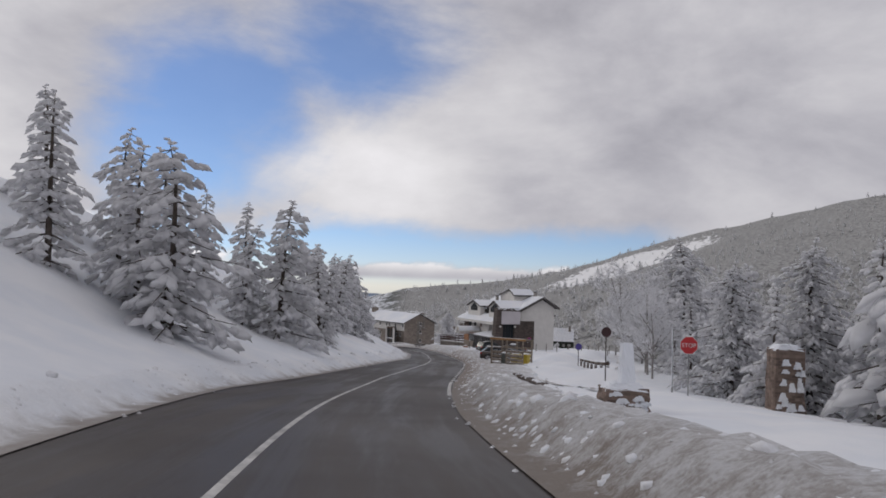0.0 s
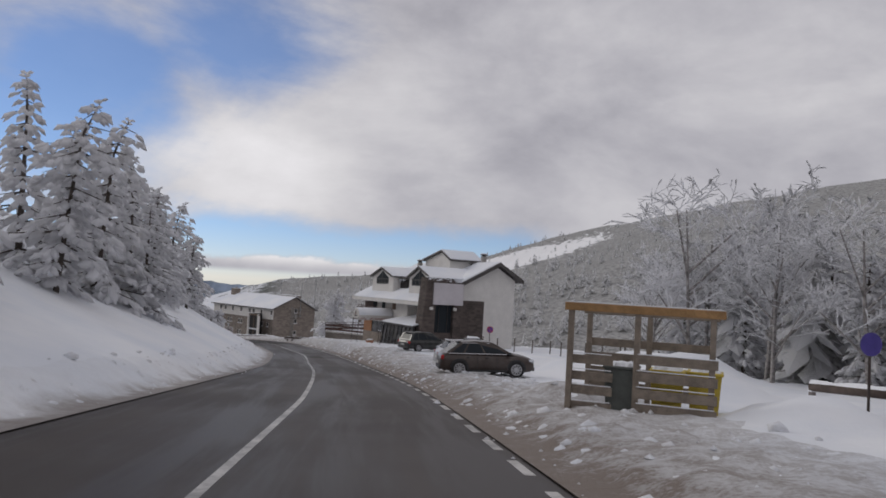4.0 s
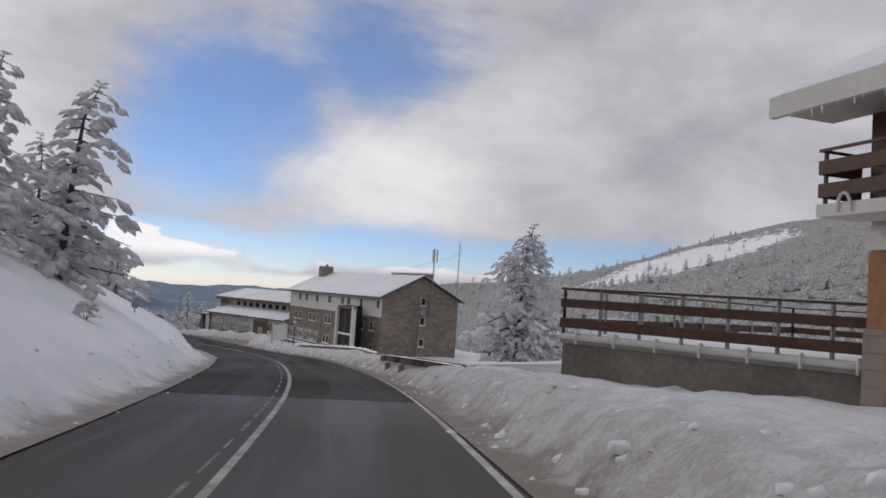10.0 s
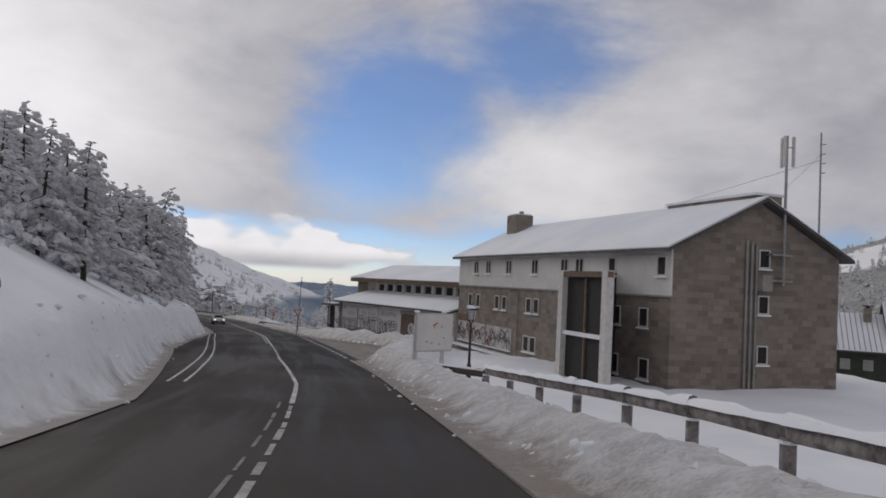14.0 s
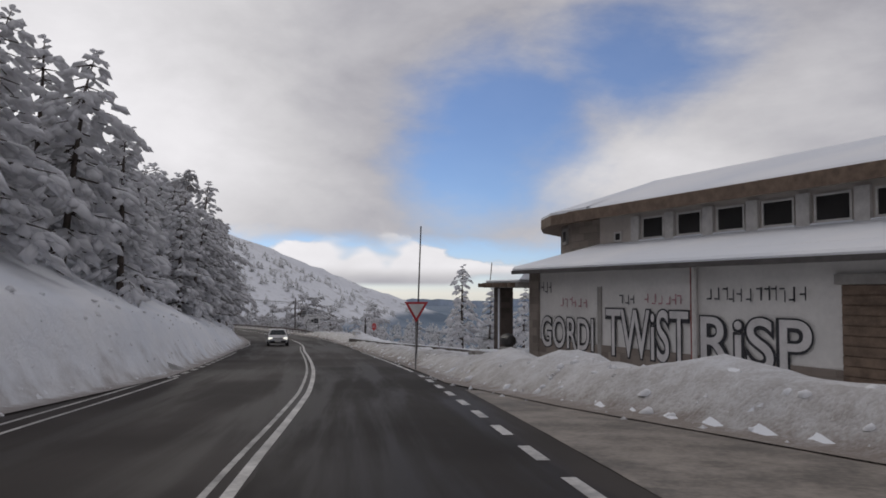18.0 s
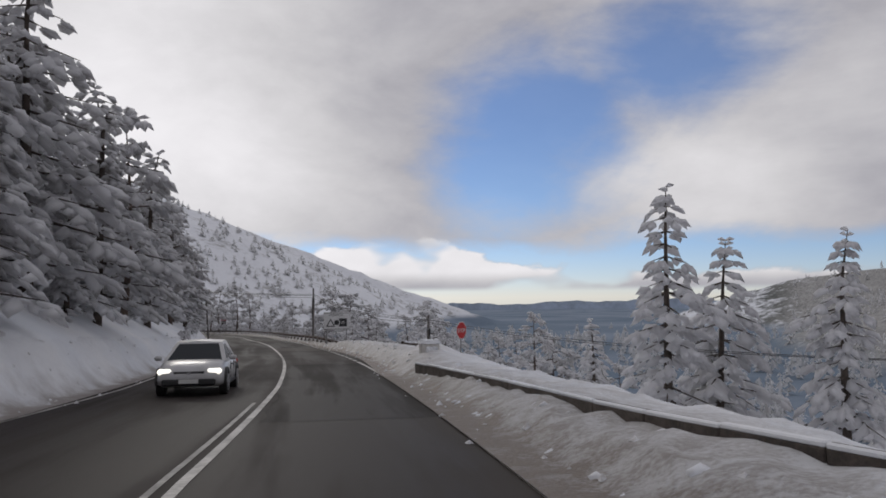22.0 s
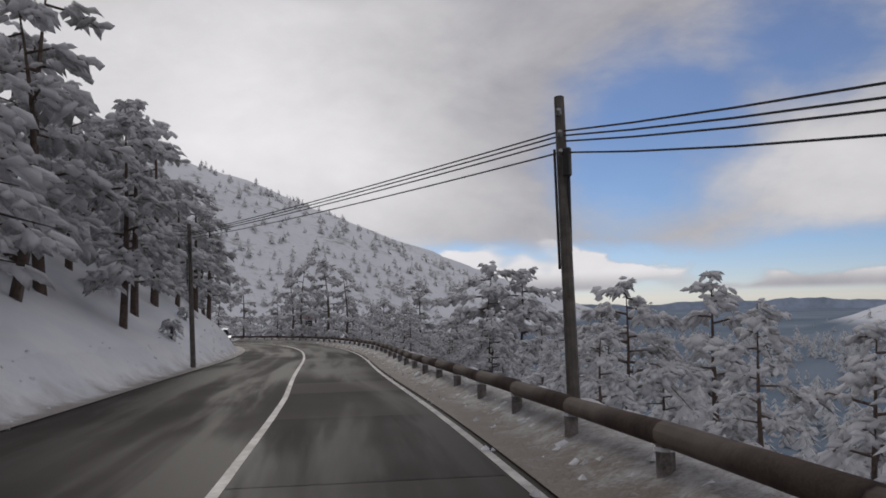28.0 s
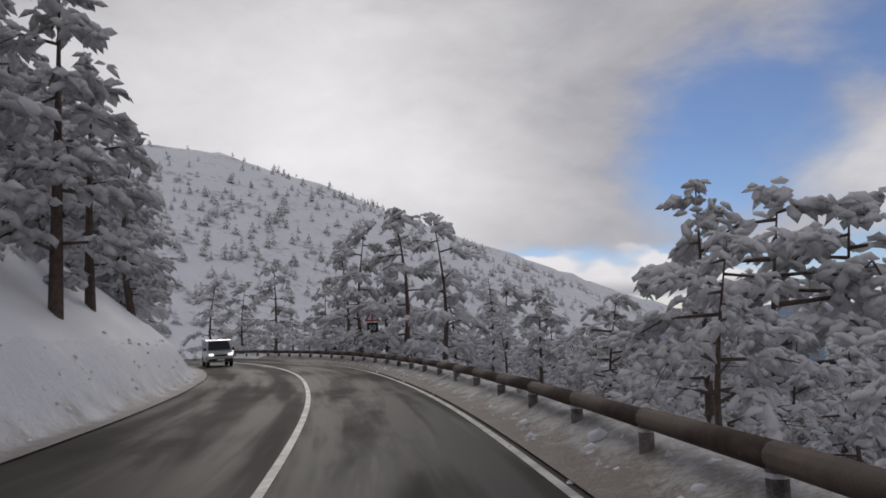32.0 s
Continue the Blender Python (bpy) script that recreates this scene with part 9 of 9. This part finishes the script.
def build_bin_shelter():
    """Timber frame with plank sides round waste bins."""
    e = thing("bin_shelter", "timber bin shelter with plank sides, half buried in snow", "shelter")
    e.matrix_world = Matrix.Translation(on_road(69.8, 4.95)) @ Matrix.Rotation(radians(heading(70) - 27), 4, "Z")
    for x, y, h in ((0, 0, 2.6), (1.5, 0, 2.6), (3.1, 0, 2.6), (0.1, 2.1, 2.5), (1.6, 2.1, 2.5), (3.1, 2.1, 2.5)):
        part("post", box((x, y, h / 2 - 0.5), (0.13, 0.13, h + 1.0), 0.012), M_PALEWOOD, e)
    part("beam", box((1.6, -0.02, 2.69), (3.5, 0.16, 0.18), 0.012), M_FRESHWOOD, e, "bright yellow-brown beam")
    part("beam", box((1.6, 2.1, 2.58), (3.3, 0.13, 0.15), 0.012), M_PALEWOOD, e)
    part("beam_snow", box((1.6, -0.02, 2.795), (3.4, 0.12, 0.03), 0.01), M_SNOW, e)
    rng = random.Random(12)
    for k in range(4):
        zz = 0.42 + k * 0.36
        part("plank", box((0.50, 0.09, zz + rng.uniform(-0.03, 0.03)), (0.95, 0.035, 0.20), 0.008), M_PALEWOOD, e)
        part("plank_snow", box((0.50, 0.09, zz + 0.125), (0.88, 0.05, 0.02), 0.008), M_SNOW, e)
        part("plank", box((2.35, -0.09, zz + 0.08 + rng.uniform(-0.03, 0.03)), (1.75, 0.035, 0.21), 0.008), M_PALEWOOD, e)
        part("plank", box((1.6, 2.19, zz + 0.3), (2.9, 0.035, 0.2), 0.008), M_PALEWOOD, e)
        part("plank_snow", box((2.35, -0.09, zz + 0.212), (1.65, 0.05, 0.022), 0.008), M_SNOW, e)
    for x, y, mat, lab in ((1.12, 0.62, M_BINGREEN, "grey-green wheeled waste bin, snowy lid"), (2.15, 0.62, M_BINYELLOW, "yellow wheeled waste bin beside planks"), (2.95, 0.95, M_BINYELLOW, "yellow wheeled waste bin beside planks")):
        b = thing("waste_bin", lab, "bin", group="bins in the timber shelter")
        b.matrix_world = e.matrix_world @ Matrix.Translation((x, y, 0))
        bm = bmesh.new()
        add_prism(bm, [(-0.28, 0.1), (0.28, 0.1), (0.36, 1.3), (-0.36, 1.3)], -0.34, 0.34, "v")
        part("body", bm, mat, b)
        part("lid", box((0, 0, 1.34), (0.80, 0.76, 0.07), 0.02), mat, b)
        part("handle", tube((-0.3, 0.40, 1.28), (0.3, 0.40, 1.28), 0.025), M_TRIM, b)
        for sd in (-0.3, 0.3):
            part("wheel", tube((sd - 0.03, 0.34, 0.12), (sd + 0.03, 0.34, 0.12), 0.11, 0.11, 12), M_TYRE, b)
        part("lid_snow", lump_sheet(-0.34, 0.34, -0.32, 0.32, 1.38, 0.09, random.Random(int(x * 9))), M_SNOW, b)


M_FRESHWOOD = plain("yellow_brown_timber", (0.36, 0.21, 0.09), 0.75, 0, 0.3, 4.0, 0.006)
M_PALEWOOD = plain("pale_weathered_timber", (0.24, 0.20, 0.16), 0.8, 0, 0.3, 4.0, 0.008)
M_BINGREEN = plain("grey_green_plastic", (0.10, 0.11, 0.10), 0.5, 0, 0.2, 4.0)
M_BINYELLOW = plain("yellow_plastic", (0.50, 0.38, 0.05), 0.5, 0, 0.2, 4.0)
build_bin_shelter()

# barrel beside the annex porch
br = thing("barrel", "dark round barrel lying by the porch", "barrel")
br.matrix_world = frame_of(-26.37, 241.5, 47.0) @ Matrix.Translation((22.45, -0.95, -16.1)) @ Matrix.Rotation(radians(90), 4, "Z")
bm = bmesh.new()
for i in range(6):
    a0, a1 = -0.3 + i * 0.1, -0.2 + i * 0.1
    r0, r1 = [0.27 - 0.9 * q * q for q in (a0, a1)]
    add_tube(bm, (0, a0, 0), (0, a1, 0), r0, r1, 16)
part("body", bm, M_BLACK, br, "", True)
part("lid", tube((0, -0.315, 0), (0, -0.301, 0), 0.18, 0.18, 16), M_RUST, br)
part("stand", box((0, 0, -0.42), (0.5, 0.5, 0.34), 0.02), M_GREY, br)

# ---- dirt, tyre tracks and patches on road and verge ----
M_WORN = material("worn_grey_asphalt", lambda nt, bs: asphalt_build(nt, bs, 1.7))
# raised base colour carries part of the wet road's sky sheen
M_WETSHEEN = material("wet_sheen_asphalt", lambda nt, bs: asphalt_build(nt, bs, 1.5, 0.66, 0.22))
M_WETDARK = material("wet_dark_asphalt", lambda nt, bs: asphalt_build(nt, bs, 1.15, 0.70, 0.14))
M_TAR = material("fresh_dark_asphalt", lambda nt, bs: asphalt_build(nt, bs, 0.62))


def patch(s0, s1, oa, ob_, mat, name="road_patch", lift=0.004):
    ss = np.linspace(s0, s1, max(2, int((s1 - s0) / 1.0) + 1))
    wob = np.random.RandomState(int(abs(s0) * 7)).uniform(-0.07, 0.07, 600)
    ob = ribbon(name, ss, lambda s: np.linspace(oa + wob[int(s * 3) % 600], ob_ + wob[int(s * 5) % 600], 4), lambda s, o, zr: zr + lift, mat)
    ob.parent = road
    return ob


M_MUD = plain("wet_brown_slush", (0.062, 0.047, 0.037), 0.6, 0, 0.6, 0.8, 0.02)
M_BROWNSLUSH = plain("trodden_brown_slush", (0.20, 0.175, 0.15), 0.7, 0, 0.55, 1.1, 0.02)
lay = ribbon("layby_slush", np.arange(222, 256, 0.5), lambda s: np.linspace(3.0, max(3.2, along(s, RIGHT) + 0.14), 8), lambda s, o, zr: zr + 0.006 + 0.01 * np.abs(lumps(s, o, 2.0)), M_BROWNSLUSH, False)
lay.parent = road
verge = ribbon("verge_slush", np.arange(40, 118, 0.5), lambda s: np.linspace(2.62, along(s, RIGHT) + 0.1, 4), lambda s, o, zr: zr + 0.006 + 0.01 * np.abs(lumps(s, o, 3.0)), M_MUD, False)
verge.parent = road
# full-width pale sheets, reflected sky partly in their colour
patch(-36, 64, -7.0, 2.6, M_WETSHEEN)
patch(64, 112, -5.8, 2.7, M_WETSHEEN)
patch(112, 152, -4.6, 2.7, M_WETSHEEN)
patch(112, 115.5, -1.0, 2.1, M_WETDARK, lift=0.006)
patch(121.5, 123, -1.0, 2.0, M_WETDARK, lift=0.006)
patch(172, 188, -1.0, 2.1, M_TAR)
patch(214, 268, -1.2, 2.4, M_TAR)
patch(296, 318, -1.3, 2.1, M_TAR)
patch(338, 346, -1.3, 2.1, M_WORN)
patch(359.5, 366, -1.3, 1.9, M_TAR)
patch(372, 376, -1.3, 1.9, M_WORN)
patch(384, 420, -1.35, 1.9, M_TAR)
for s0, oa, o2 in ((357.2, -1.2, 1.6), (160.0, -4.3, 2.2), (163.3, -4.3, 2.2), (188.2, -1.1, 2.3), (345.9, -1.3, 2.1)):
    ob = ribbon("road_crack", [s0, s0 + 0.05], lambda s: np.linspace(oa, o2, 12), lambda s, o, zr: zr + 0.009 + 0 * o, M_DARK, False)
    me = ob.data
    for i, v in enumerate(me.vertices):
        w = 0.10 * math.sin((i % 12) * 2.1) + 0.06 * math.sin((i % 12) * 5.3)
        t = road_at(s0)[1]
        v.co.x += t[0] * w
        v.co.y += t[1] * w
    ob.parent = road


def track(name, knots, width, label):
    ks, ko = zip(*knots)
    ss = np.arange(ks[0], ks[-1], 0.5)
    wob = np.random.RandomState(2).uniform(-0.05, 0.05, 900)
    ob = ribbon(name, ss, lambda s: np.interp(s, ks, ko) + width * np.linspace(-0.5, 0.5, 4) * (1 + 4 * wob[int(s * 2) % 900]), lambda s, o, zr: ground_height(s, o, zr) + 0.06, M_SLUSH, False)
    ob.parent = ground
    return ob


track("tyre_track", [(36, 9.2), (40, 8.2), (44, 7.2), (50, 5.9), (56, 4.7)], 0.34, "")


def clods():
    """Lumps of dirty ice thrown along both verges."""
    rng = random.Random(77)
    V, F = [], []
    for i in range(2600):
        s = rng.uniform(2, 440)
        right = rng.random() < 0.7
        e = float(along(s, RIGHT if right else LEFT))
        wide = 4.0 if 44 < s < 118 and right else 1.5
        d = rng.uniform(-0.25, wide) if rng.random() < 0.85 else rng.uniform(-0.7, 0)
        o = (e + d) if right else -(e + d)
        r = rng.uniform(0.025, 0.085) * (1.5 if rng.random() < 0.08 else 1)
        p = place(s, o, 0.05) if d > -0.2 else on_road(s, o, 0.01)
        k = len(V)
        for v in ((1, 0, 0), (0, 1, 0), (-1, 0, 0), (0, -1, 0), (0, 0, 0.9), (0, 0, -0.7)):
            V.append((p.x + v[0] * r * rng.uniform(0.6, 1.3), p.y + v[1] * r * rng.uniform(0.6, 1.3), p.z + v[2] * r * rng.uniform(0.6, 1.2)))
        for a in range(4):
            b = (a + 1) % 4
            F += [(k + a, k + b, k + 4), (k + b, k + a, k + 5)]
    ob = new("ice_clods", mesh_of("ice_clods", V, F, M_BANKLUMP))
    return tagged(ob, "scattered clods of dirty ploughed ice", "ice", kind="stuff")


M_BANKLUMP = material("dirty_ice", lambda nt, bs: snow_build(nt, bs, 0.6, 0.02, (0.26, 0.22, 0.19)))
clods()


def snow_lumps():
    """Broken white lumps that the plough has thrown on both verges."""
    rng = random.Random(31)
    base = [(0, 0, 1)] + [(0.86 * math.cos(i * 1.2566), 0.86 * math.sin(i * 1.2566), 0.42) for i in range(5)] + [(0.9 * math.cos(i * 1.2566 + 0.63), 0.9 * math.sin(i * 1.2566 + 0.63), -0.3) for i in range(5)]
    tri = [(0, 1 + i, 1 + (i + 1) % 5) for i in range(5)] + [(1 + i, 6 + i, 1 + (i + 1) % 5) for i in range(5)] + [(1 + (i + 1) % 5, 6 + i, 6 + (i + 1) % 5) for i in range(5)]
    V, F = [], []
    for i in range(2300):
        s = rng.uniform(0, 130) if i % 2 else rng.uniform(130, 440)
        right = rng.random() < 0.68
        e = float(along(s, RIGHT if right else LEFT))
        wide = 5.0 if 44 < s < 118 and right else 1.9
        d = 0.15 + (wide - 0.15) * rng.random() ** 1.5
        o = (e + d) if right else -(e + d)
        r = rng.uniform(0.04, 0.13) * (1.5 if rng.random() < 0.1 else 1)
        p = place(s, o, 0.02)
        k = len(V)
        for x, y, z in base:
            f = r * rng.uniform(0.75, 1.25)
            V.append((p.x + x * f * 1.15, p.y + y * f * 1.15, p.z + z * f * 0.8))
        F += [(k + a, k + b, k + c) for a, b, c in tri]
    ob = new("snow_lumps", mesh_of("snow_lumps", V, F, M_BANKWEST2, True))
    return tagged(ob, "broken lumps of ploughed snow along the verges", "snow", kind="stuff")


M_BANKWEST2 = material("lumpy_snow", lambda nt, bs: snow_build(nt, bs, 0.3, 0.03, (0.34, 0.30, 0.27)))
snow_lumps()
